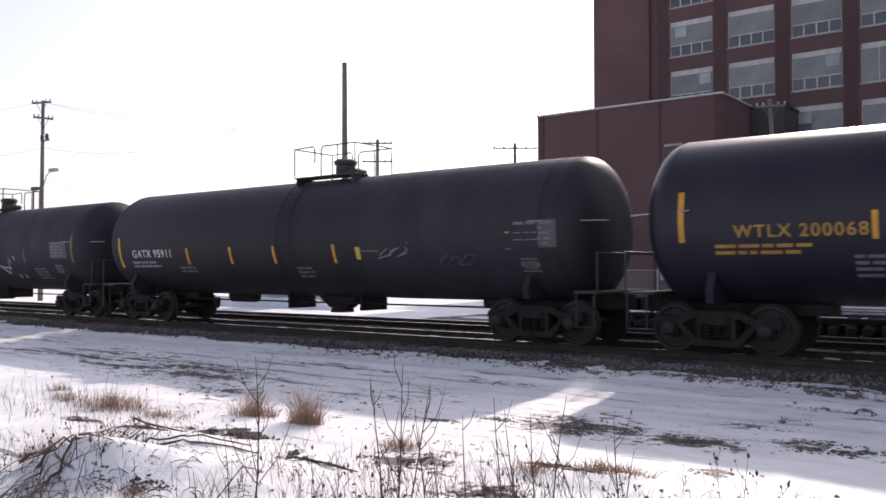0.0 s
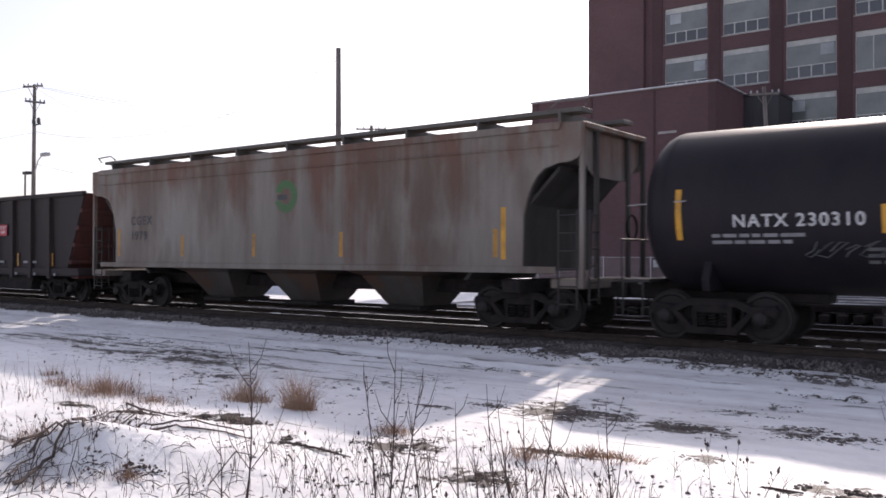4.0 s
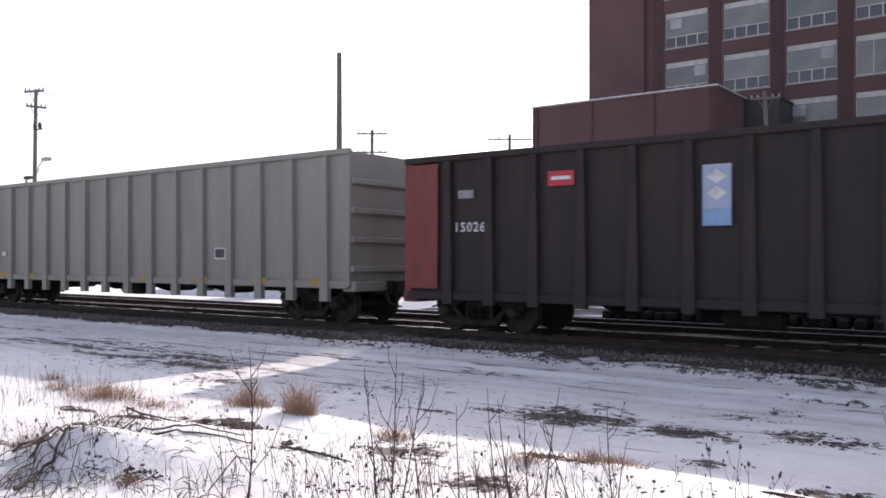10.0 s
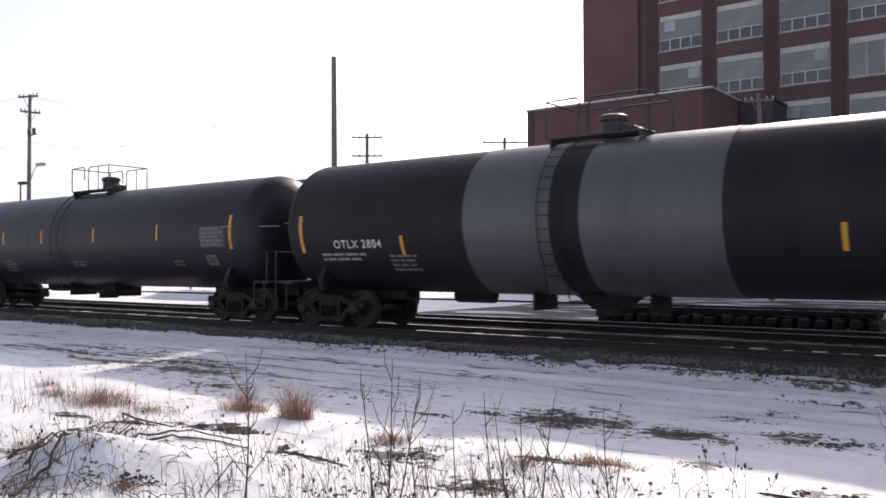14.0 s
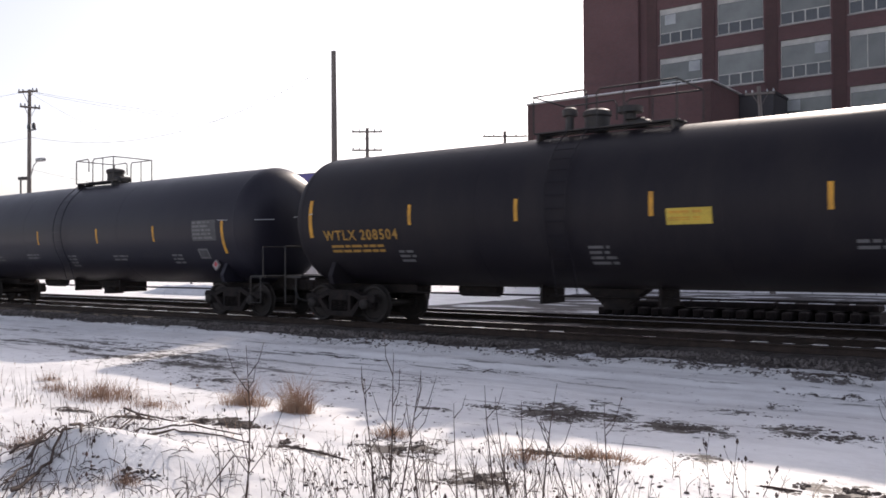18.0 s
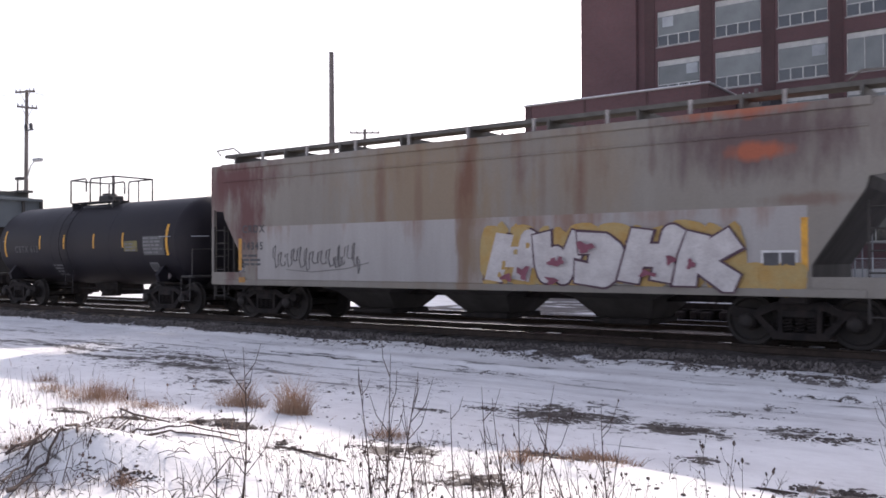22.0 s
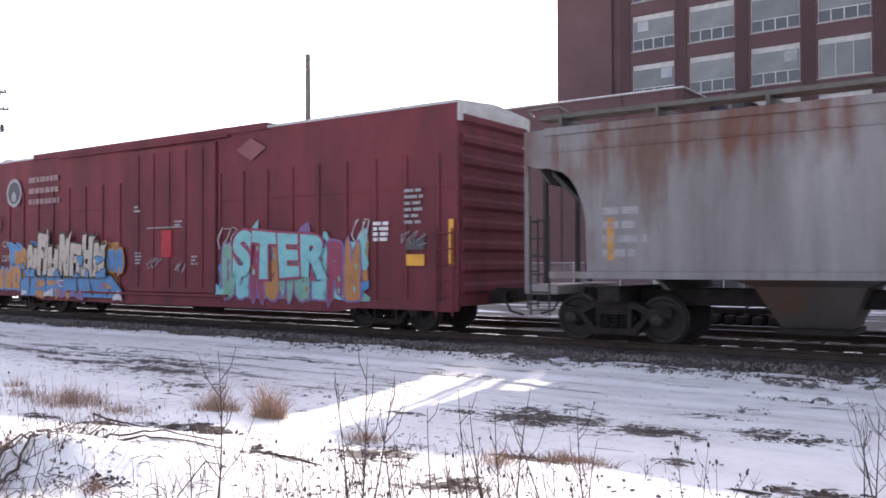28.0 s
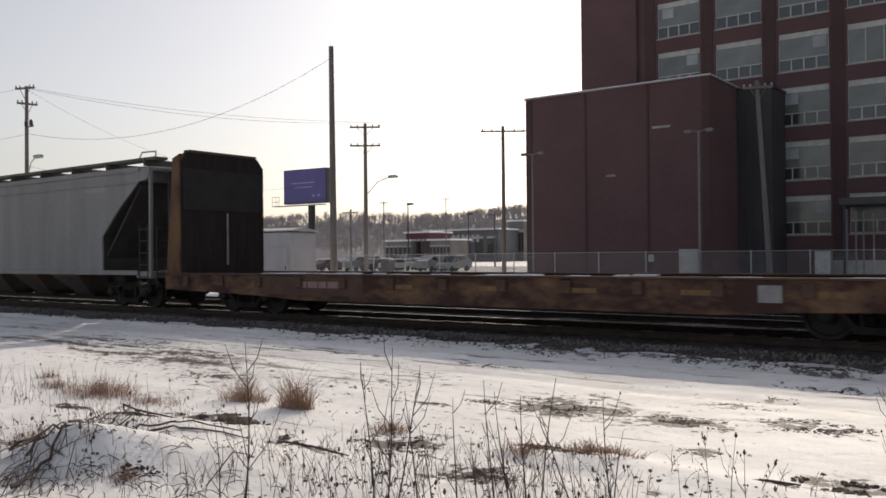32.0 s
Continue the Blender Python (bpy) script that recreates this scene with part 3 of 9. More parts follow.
def track(yc, name):
    tr = thing(name, "railway track with worn steel rails on timber sleepers", "railway track", kind="structure", m=pose(0, yc, 0))
    prof = [(-0.07, -0.17), (0.07, -0.17), (0.07, -0.155), (0.012, -0.135), (0.01, -0.045), (0.036, -0.03), (0.036, -0.004), (0.028, 0), (-0.028, 0), (-0.036, -0.004), (-0.036, -0.03), (-0.01, -0.045), (-0.012, -0.135), (-0.07, -0.155)]
    for y in (-0.753, 0.753):
        r = part("rail", Shape().extrude([(p + y, q) for p, q in prof], -420, 420, "x"), M["rail_side"], tr)
        part("rail_head", Shape().extrude([(y - 0.031, -0.001), (y + 0.031, -0.001), (y + 0.027, 0.003), (y - 0.027, 0.003)], -420, 420, "x"), M["rail_head"], r, "bright worn running surface")
    me = Shape().box(-0.115, 0.115, -1.3, 1.3, -0.33, -0.165, 0.012).mesh("sleeper", M["tie"])
    for k in range(150):
        part("sleeper", me, parent=tr, m=pose(-70 + k * 0.56, 0.03 * RNG.random(), 0.012 * RNG.random(), 0, 0, RNG.uniform(-0.6, 0.6)))
    rest = Shape()
    for k in range(-625, 750):
        x = -70 + k * 0.56
        if not -70.1 < x < 14:
            rest.box(x - 0.115, x + 0.115, -1.3, 1.3, -0.33, -0.165)
    part("sleepers_far", rest, M["tie"], tr)["kind"] = "stuff"


track(0.0, "track_near")
track(4.0, "track_far")

# old sleepers piled along the far track
SP = thing("sleeper_pile", "dark pile of old timber sleepers capped with snow", "sleeper pile", m=pose(0, 7.1, -0.42))
M["old_timber"] = mat("old_timber", (0.03, 0.023, 0.021), 0.9, col2=(0.016, 0.013, 0.013), scale=6, amount=0.5, bump=0.4, spec=0.2)
head_mesh = Shape().box(-0.115, 0.115, -0.1, 2.4, 0, 0.24, 0.03).mesh("cross_sleeper", M["old_timber"])
long_mesh = Shape().box(-1.28, 1.28, -0.12, 0.12, 0, 0.16, 0.02).mesh("long_sleeper", M["old_timber"])
for j in range(2):
    for k in range(19):
        part("cross_sleeper", head_mesh, parent=SP, m=pose(-11.9 + k * 0.42 + 0.21 * j + RNG.uniform(-0.05, 0.05), RNG.uniform(-0.1, 0.1) + 0.12 * j, 0.245 * j + RNG.uniform(0, 0.03), 0, 0, RNG.uniform(-3, 3)))
for k in range(3):
    for j in range(3):
        part("long_sleeper", long_mesh, parent=SP, m=pose(-10.6 + k * 2.62, 0.55 + j * 0.3 + RNG.uniform(-0.02, 0.02), 0.52 + RNG.uniform(0, 0.04), 0, 0, RNG.uniform(-0.7, 0.7)))
ps = Shape()
for _ in range(26):
    x, w = RNG.uniform(-11.6, -4.4), RNG.uniform(0.05, 0.3)
    ps.box(x - w, x + w, 0.5 + RNG.uniform(0, 0.3), 0.95, 0.7, 0.72 + 0.02 * RNG.random(), 0.02)
for _ in range(60):
    x, w = RNG.uniform(-12.2, -4.2), RNG.uniform(0.05, 0.2)
    ps.box(x - w, x + w, -0.45, -0.16, -0.03, 0.04 + 0.07 * RNG.random(), 0.03)
part("snow_cap", ps, M["snow"], SP, "snow lying on the pile", smooth=40)["kind"] = "stuff"

# ---- brick buildings ----
FZ = -0.33
TY, BY = 47.1, 38.0


def wall_with_openings(x0, x1, z0, z1, y0, y1, holes):
    """Wall slab in x-z with rectangular openings, cut on a grid."""
    s = Shape()
    xs = sorted({x0, x1, *[q for h in holes for q in h[:2]]})
    zs = sorted({z0, z1, *[q for h in holes for q in h[2:]]})
    for a, b in zip(xs, xs[1:]):
        run = None
        for c, d in zip(zs, zs[1:]):
            mx, mz = (a + b) / 2, (c + d) / 2
            if any(h[0] < mx < h[1] and h[2] < mz < h[3] for h in holes):
                if run:
                    s.box(a, b, y0, y1, *run)
                run = None
            else:
                run = (run[0] if run else c, d)
        if run:
            s.box(a, b, y0, y1, *run)
    return s


def big_window(parent, x0, x1, z0, z1, style, cache={}):
    w, h = x1 - x0, z1 - z0
    key = (round(w, 2), round(h, 2), style)
    if key not in cache:
        fr = Shape()
        fr.box(0, w, 0.12, 0.2, h - 0.42, h, 0.01)
        fr.box(0, w, 0.1, 0.2, 0, 0.09, 0.01)
        fr.box(0, 0.06, 0.12, 0.2, 0.09, h - 0.42).box(w - 0.06, w, 0.12, 0.2, 0.09, h - 0.42)
        panes = []
        if style == 0:
            fr.box(0.06, w - 0.06, 0.12, 0.19, 0.86, 0.93)
            for k in range(1, 4):
                fr.box(w * k / 4 - 0.04, w * k / 4 + 0.04, 0.12, 0.19, 0.09, 0.86)
            panes.append(("pane", Shape().box(0.06, w - 0.06, 0.155, 0.17, 0.93, h - 0.42), "pane"))
            for k in range(4):
                a, b = (0.06 if k == 0 else w * k / 4 + 0.04), (w - 0.06 if k == 3 else w * (k + 1) / 4 - 0.04)
                panes.append(("pane", Shape().box(a, b, 0.155, 0.17, 0.09, 0.86), "pane_dark"))
        else:
            for k in (1, 2):
                fr.box(w * k / 3 - 0.03, w * k / 3 + 0.03, 0.12, 0.19, 0.09, h - 0.42)
            for k in range(3):
                a, b = (0.06 if k == 0 else w * k / 3 + 0.03), (w - 0.06 if k == 2 else w * (k + 1) / 3 - 0.03)
                panes.append(("pane", Shape().box(a, b, 0.155, 0.17, 0.09, h - 0.42), "pane"))
        sill = Shape().box(-0.08, w + 0.08, -0.08, 0.2, -0.1, 0.0, 0.015)
        cache[key] = (fr.mesh("window_frame", M["frame_white"]), sill.mesh("sill", M["coping"]), [(nm, s.mesh(nm, M[mt])) for nm, s, mt in panes])
    fr, sill, panes = cache[key]
    blind = RNG.random()
    win = part("window", fr, parent=parent, m=pose(x0, 0, z0))
    part("sill", sill, parent=win)
    for nm, me in panes:
        part(nm, me, parent=win)
    if style == 0 and blind < 0.6:
        a = w * RNG.choice((0.12, 0.68, 0.7))
        part("vent_panel", Shape().box(a, a + w * 0.26, 0.13, 0.152, h - 1.25, h - 0.47), M["pane_blind"], win, "pale vent panel")
    return win


tower = thing("brick_tower", "dark red brick multi-storey factory tower with wide steel windows", "building", m=pose(0, TY, 0))
COLS = [(-26.2 + 4.58 * k, -22.8 + 4.58 * k) for k in range(9)]
ROWS = [(14.46 - 3.9 * 3 + 3.9 * j, 17.25 - 3.9 * 3 + 3.9 * j) for j in range(7)]
holes = [(a, b, c, d) for a, b in COLS for c, d in ROWS]
wx1 = COLS[-1][1] + 1.2
part("wall", wall_with_openings(-27.8, wx1, FZ, 30.0, 0, 0.45, holes), M["brick"], tower)
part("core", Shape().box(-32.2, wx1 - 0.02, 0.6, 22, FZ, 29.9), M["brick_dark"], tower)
part("stair_wall", Shape().box(-32.7, -27.82, -0.35, 0.6, FZ, 31.0, 0.03), M["brick"], tower)
part("side_wall", Shape().box(-32.7, -32.2, 0.6, 22, FZ, 30.5), M["brick"], tower)
part("roof", Shape().box(-32.4, wx1 + 0.2, -0.1, 22.2, 30.0, 30.35), M["concrete"], tower)
for a, b in COLS:
    part("pier", Shape().box(a - 1.02, a - 0.18, -0.06, 0.0, FZ, 30.0), M["brick_dark"], tower)
for i, (a, b) in enumerate(COLS):
    for j, (c, d) in enumerate(ROWS):
        big_window(tower, a, b, c, d, 1 if (i == 3 and j in (3,)) else 0)

annex = thing("brick_annex", "low windowless dark red brick wing with snowy coping", "building", m=pose(0, BY, 0))
part("wall", Shape().box(-32.8, -18.95, 0, 9.0, FZ, 13.05, 0.02), M["brick"], annex)
for x in (-27.9, -23.2):
    part("joint", Shape().box(x - 0.06, x + 0.06, -0.05, -0.002, FZ, 13.0), M["brick_dark"], annex)
for x in (-32.8, -19.45):
    part("corner_pier", Shape().box(x, x + 0.5, -0.06, 0.0, FZ, 13.0), M["brick_dark"], annex)
part("coping", Shape().box(-32.95, -18.8, -0.12, 9.0, 13.05, 13.12, 0.02), M["coping"], annex)
part("roof_snow", Shape().box(-32.9, -18.85, -0.1, 9.0, 13.125, 13.19, 0.03), M["snow"], annex)
part("vent", Shape().box(-22.9, -21.6, -0.05, 0.0, 9.95, 10.12, 0.01), M["coping"], annex)
part("vent", Shape().box(-26.3, -25.6, -0.05, 0.0, 6.9, 7.05, 0.01), M["letter_grey"], annex)
link_bay = thing("stair_link", "dark steel-clad stair link between tower and wing", "building", m=pose(0, 43.6, 0))
part("cladding", Shape().box(-18.93, -16.6, 0, 3.4, FZ, 12.9, 0.02), M["link_dark"], link_bay)
for k in range(4):
    part("mullion", Shape().box(-18.9 + k * 0.55, -18.84 + k * 0.55, -0.05, -0.003, FZ, 11.8), M["link_dark"], link_bay)
part("cap", Shape().box(-18.94, -16.5, -0.1, 3.4, 12.9, 13.05), M["link_dark"], link_bay)
# entrance canopy, pipes and cabinets at the foot of the tower
can = thing("entrance_canopy", "dark flat steel canopy over the tower's loading doors", "canopy", m=pose(0, TY, 0))
part("slab", Shape().box(-12.6, -2.0, -2.6, -0.07, 4.6, 5.1, 0.03), M["frame_dark"], can)
for x in (-12.3, -7.0, -2.3):
    part("post", Shape().cyl((x, -2.4, FZ), (x, -2.4, 4.6), 0.09), M["frame_dark"], can)
for i, x in enumerate((-12.0, -11.45, -11.0, -10.4)):
    pi = thing("standpipe", "pale upright metal pipe by the brick tower", "pipe", "standpipes", m=pose(x, TY - 3.2, 0))
    part("pipe", Shape().cyl((0, 0, FZ), (0, 0, 4.2 - 0.1 * i), 0.05), M["lamp_steel"], pi)
    part("cap", Shape().cyl((0, 0, 4.2 - 0.1 * i), (0, 0, 4.28 - 0.1 * i), 0.07), M["lamp_steel"], pi)
dk = thing("loading_dock", "low concrete loading dock against the tower", "dock", m=pose(0, TY, 0))
part("platform", Shape().box(-14.2, -2, -2.2, -0.08, FZ, 0.9, 0.03), M["concrete"], dk)
part("edge", Shape().box(-14.25, -1.95, -2.26, -2.2, 0.55, 0.95, 0.01), M["concrete"], dk)
for x, y, w, h, c in ((-13.4, TY - 3.4, 1.0, 1.9, "galv"), (-19.3, BY - 3.0, 1.1, 2.1, "concrete")):
    cb = thing("utility_cabinet", "pale grey steel utility cabinet on the snow", "cabinet", "cabinets", m=pose(x, y, FZ))
    part("body", Shape().box(-w / 2, w / 2, -0.3, 0.3, 0, h, 0.03), M[c], cb)
    part("door", Shape().box(-w / 2 + 0.06, w / 2 - 0.06, -0.33, -0.302, 0.12, h - 0.1, 0.01), M[c], cb)
for x, y, h in ((-30.75, BY - 2.6, 9.0), (-18.75, BY - 2.6, 9.5)):
    lp = thing("yard_lamp", "grey steel lamp post with two heads by the brick wing", "street lamp", "yard lamps", m=pose(x, y, FZ))
    part("pole", Shape().cyl((0, 0, 0), (0, 0, h), 0.085, 0.06), M["lamp_steel"], lp)
    for sgn in (-1, 1):
        a = part("arm", Shape().tube([(0, 0, h - 0.1), (sgn * 0.35, 0, h), (sgn * 0.7, 0, h)], 0.03), M["lamp_steel"], lp)
        part("head", Shape().box(sgn * 0.7 - 0.22, sgn * 0.7 + 0.22, -0.12, 0.12, h - 0.12, h + 0.08, 0.04), M["lamp_steel"], a)
wl1 = thing("wall_lamp", "small square pale wall lamp on the brick wing", "lamp", m=pose(-23.0, BY - 0.05, 1.2))
part("housing", Shape().box(-0.2, 0.2, -0.12, 0.05, -0.25, 0.25, 0.03), M["galv"], wl1)


yd = Shape()
yx, yy = steps((-21, 14, 70)), steps((8.2, 29.5, 30))
for y in yy:
    for x in yx:
        yd.v.append((x + (0.9 * noise.noise((y * 0.4, 1, 0)) if x < -20.9 else 0), y + (0.3 * noise.noise((x * 0.5, 2, 0)) if y < 8.3 else 0), FZ + 0.012))
yd.f = [(j * len(yx) + i, j * len(yx) + i + 1, (j + 1) * len(yx) + i + 1, (j + 1) * len(yx) + i) for j in range(len(yy) - 1) for i in range(len(yx) - 1)]
tagged(part("yard_pavement", yd, M["yard"]), "dark wet yard paving with thin drifts of snow", "yard", kind="structure")


# ---- fence between the yard and the tracks ----
def fence(x0, x1, y, step=3.0):
    fe = thing("chain_link_fence", "galvanised chain-link fence along the railway yard", "fence", m=pose(0, y, FZ))
    n = int((x1 - x0) / step)
    pm = Shape().cyl((0, 0, 0), (0, 0, 2.0), 0.035, n=8).mesh("post", M["galv"])
    for k in range(n + 1):
        part("post", pm, parent=fe, m=pose(x0 + k * step, 0, 0))
    part("top_rail", Shape().cyl((x0, 0, 1.93), (x1, 0, 1.93), 0.022, n=6), M["galv"], fe)
    net = Shape()
    h = 1.85
    k = x0
    while k < x1:
        for s in (1, -1):
            a = (k, 0.0, 0.06 if s > 0 else h)
            b = (k + h, 0.0, h if s > 0 else 0.06)
            net.v += [(a[0] - 0.006, 0, a[2]), (a[0] + 0.006, 0, a[2]), (b[0] + 0.006, 0, b[2]), (b[0] - 0.006, 0, b[2])]
            q = len(net.v)
            net.f.append((q - 4, q - 3, q - 2, q - 1))
        k += 0.16
    part("mesh_wire", net, M["galv"], fe)["kind"] = "stuff"


fence(-44, 6, 30.0)
fence(-130, -47, 34.0)


# ---- poles, wires, signs ----
def pole(x, y, h, r, label, arms=(), lean=0.0, lamp=None, gear=False):
    po = thing("utility_pole", label, "utility pole", "utility poles", m=pose(x, y, FZ, 0, lean, 0))
    part("shaft", Shape().cyl((0, 0, 0), (0, 0, h), r * 1.25, r * 0.8, 12), M["wood_pole"], po, smooth=40)
    for z, w, turn in arms:
        s = Shape().box(-w, w, -0.2, -0.09, z - 0.06, z + 0.06, 0.01)
        for sg in (-1, 1):
            s.tube([(sg * w * 0.55, -0.15, z), (0, -0.13, z - 0.7)], 0.02, 4)
        a = part("crossarm", s, M["wood_pole"], po, m=pose(0, 0, 0, 0, 0, turn))
        for k in (-0.92, -0.5, 0.5, 0.92):
            part("insulator", Shape().lathe([(0, 0.03), (0.05, 0.055), (0.1, 0.05), (0.16, 0.02)], "z", (k * w, -0.15, z + 0.06), 8), M["galv"], a)
    if gear:
        for sg in (-1, 1):
            part("switch", Shape().lathe([(0, 0.06), (0.05, 0.12), (0.3, 0.12), (0.4, 0.05)], "z", (0.45 + sg * 0.3, -0.1, h - 2.6), 10), M["frame_dark"], po, smooth=40)
        part("switch_arm", Shape().box(0, 1.0, -0.14, -0.06, h - 2.68, h - 2.6), M["frame_dark"], po)
    if lamp:
        z, dx = lamp
        a = part("lamp_arm", Shape().tube([(0, 0, z), (dx * 0.5, 0, z + 1.0), (dx, 0, z + 1.3)], 0.035, 6), M["galv"], po)
        part("lamp_head", Shape().box(dx - 0.1, dx + 0.75, -0.16, 0.16, z + 1.2, z + 1.42, 0.06), M["galv"], a, "cobra-head street light")
    return po


def at(dx, d):
    """World x, y of a direction (x per metre of y) at the distance d beyond the camera."""
    return dx * d, d + EYE[1]


PX, PY = at(-0.9677, 35)
pole(PX, PY, 13.85, 0.17, "bare brown wooden pole without crossarms", lean=-0.4)
LX, LY = at(-1.952, 27.5)
pole(LX, LY, 12.9, 0.13, "wooden utility pole with two crossarms and a street light", [(12.75, 0.75, 20), (11.75, 0.6, 75)], lamp=(7.0, 1.1), gear=True, lean=0.3)
BX, B_Y = at(-0.8975, 48)
pole(BX, B_Y, 11.9, 0.15, "wooden utility pole with double crossarms and lamp", [(11.6, 1.15, 37), (10.2, 1.15, 37)], lamp=(6.4, 2.4))
CX, C_Y = at(-0.6397, 56)
pole(CX, C_Y, 11.9, 0.15, "wooden utility pole with one long crossarm", [(11.5, 1.75, 37)])
pole(*at(-0.279, 45), 10.8, 0.12, "grey leaning wooden utility pole by the tower", [(10.4, 0.75, 30)], lean=-3.2)


def wire(a, b, sag, r=0.008, label="thin overhead wire between poles"):
    pts = []
    for i in range(25):
        t = i / 24
        p = Vector(a).lerp(Vector(b), t)
        p.z -= sag * 4 * t * (1 - t)
        pts.append(p)
    w = thing("overhead_wire", label, "wire", "overhead wires")
    part("strand", Shape().tube(pts, r, 5), M["wire"], w)


wire((PX, PY, 12.9), (LX + 0.3, LY, 9.5), 1.9, 0.011)
wire((LX, LY, 12.4), (-70, 42, 10.5), 1.2)
wire((LX, LY, 12.5), (LX - 40, LY - 8, 13.6), 0.8)
wire((LX, LY, 9.5), (LX - 40, LY - 8, 9.8), 0.8)
wire((LX, LY, 12.5), (BX, B_Y, 11.7), 0.5, 0.01)
wire((LX + 0.6, LY, 12.3), (BX + 0.5, B_Y, 11.6), 0.7, 0.01)
wire((BX, B_Y, 11.7), (CX, C_Y, 11.6), 0.6)
wire((CX, C_Y, 11.6), (10, 60, 12), 0.6)
wire((BX, B_Y, 7.6), (LX, LY, 7.5), 1.4)

d = 70
bb = thing("digital_billboard", "dark blue digital billboard on a steel column", "billboard", m=pose(-1.035 * d, d + EYE[1], 0, 0, 0, 4))
part("column", Shape().cyl((0.6, 0.6, FZ), (0.6, 0.6, 7.6), 0.42), M["black_steel"], bb, smooth=40)
part("cabinet", Shape().box(-3.35, 3.35, 0.05, 1.0, 7.75, 11.8, 0.04), M["frame_dark"], bb)
scr = part("screen", Shape().box(-3.25, 3.25, 0.0, 0.047, 7.85, 11.7), M["screen"], bb, "glowing dark blue display")
for z, w in ((10.1, 2.2), (9.6, 1.7)):
    part("text_bar", Shape().box(-w * 0.9, w * 0.7, -0.012, -0.003, z, z + 0.14), M["screen_text"], scr)
for x in (1.2, 2.0):
    part("text_bar", Shape().box(x, x + 0.4, -0.012, -0.003, 8.5, 8.75), M["screen_text"], scr)
part("catwalk", Shape().box(-4.4, 3.4, -0.8, 0.0, 7.45, 7.55), M["galv"], bb)
rl = Shape()
for x in (-4.4, -3.8, -3.3):
    rl.cyl((x, -0.8, 7.5), (x, -0.8, 8.6), 0.03, n=5)
for z in (8.0, 8.6):
    rl.cyl((-4.4, -0.8, z), (-3.2, -0.8, z), 0.03, n=5)
part("catwalk_rail", rl, M["galv"], bb)

d = 32
sh = thing("signal_bungalow", "pale grey steel railway signal bungalow on the snow", "equipment shed", m=pose(-1.075 * d, d + EYE[1], FZ, 0, 0, 12))
part("body", Shape().box(-1.75, 1.0, -1.2, 1.2, 0.15, 3.15, 0.03), M["shed"], sh)
part("roof", Shape().extrude([(-1.32, 3.2), (1.32, 3.2), (1.32, 3.26), (0, 3.42), (-1.32, 3.26)], -1.85, 1.1, "x"), M["shed"], sh)
part("base", Shape().box(-1.7, 0.95, -1.1, 1.1, 0, 0.15), M["concrete"], sh)
dd = part("door", Shape().box(-0.2, 0.8, -1.23, -1.203, 0.25, 2.4, 0.01), M["shed"], sh)
part("handle", Shape().box(0.66, 0.7, -1.27, -1.23, 1.2, 1.35), M["black_steel"], dd)
part("vent", Shape().box(-1.5, -0.9, -1.22, -1.203, 2.3, 2.7), M["galv"], sh)

# ploughed snow bank before the bungalow
bk_ = Shape()
nbx, nby = 40, 8
for jy in range(nby + 1):
    for ix in range(nbx + 1):
        u, v = ix / nbx, jy / nby
        bh = 0.62 * math.sin(math.pi * v) ** 0.8 * min(1, 5 * u, 5 * (1 - u)) * (1 + 0.3 * noise.noise((ix * 0.4, jy * 0.5, 8.0)))
        bk_.v.append((-45 + 18 * u, 12.2 + 1.6 * v + 0.3 * noise.noise((ix * 0.3, 0, 2.0)), FZ - 0.1 + bh))
bk_.f = [(j * (nbx + 1) + i, j * (nbx + 1) + i + 1, (j + 1) * (nbx + 1) + i + 1, (j + 1) * (nbx + 1) + i) for j in range(nby) for i in range(nbx)]
tagged(part("snow_bank", bk_, M["snow"], smooth=60), "low ploughed snow bank beside the tracks", "snow bank")

# crossing signal with crossbuck and lights
d = 36
xs = thing("crossing_signal", "railway crossing signal mast with crossbuck and twin lamps", "crossing signal", m=pose(-1.345 * d, d + EYE[1], FZ, 0, 0, 118))
part("mast", Shape().cyl((0, 0, 0), (0, 0, 5.6), 0.08), M["lamp_steel"], xs)
for sg in (-1, 1):
    part("crossbuck_arm", Shape().box(-0.6, 0.6, -0.12, -0.09, -0.11, 0.11, 0.01), M["frame_white"], xs, m=pose(0, 0, 4.3, 0, sg * 45, 0))
for x in (-0.75, -0.4, 0.4, 0.75):
    part("lamp", Shape().lathe([(-0.2, 0.16), (0.0, 0.3), (0.04, 0.3)], "y", (x, -0.1, 2.9), 14), M["black_steel"], xs)
part("lamp_bar", Shape().cyl((-0.9, 0, 2.9), (0.9, 0, 2.9), 0.05), M["black_steel"], xs)

bn = thing("rubbish_bin", "dark square rubbish bin at the edge of the car park", "bin", m=pose(*at(-0.853, 60), FZ))
part("body", Shape().extrude([(-0.42, 0), (0.42, 0), (0.5, 1.4), (-0.5, 1.4)], -0.45, 0.45), M["frame_dark"], bn)
part("lid", Shape().box(-0.54, 0.54, -0.5, 0.5, 1.4, 1.52, 0.03), M["frame_dark"], bn)

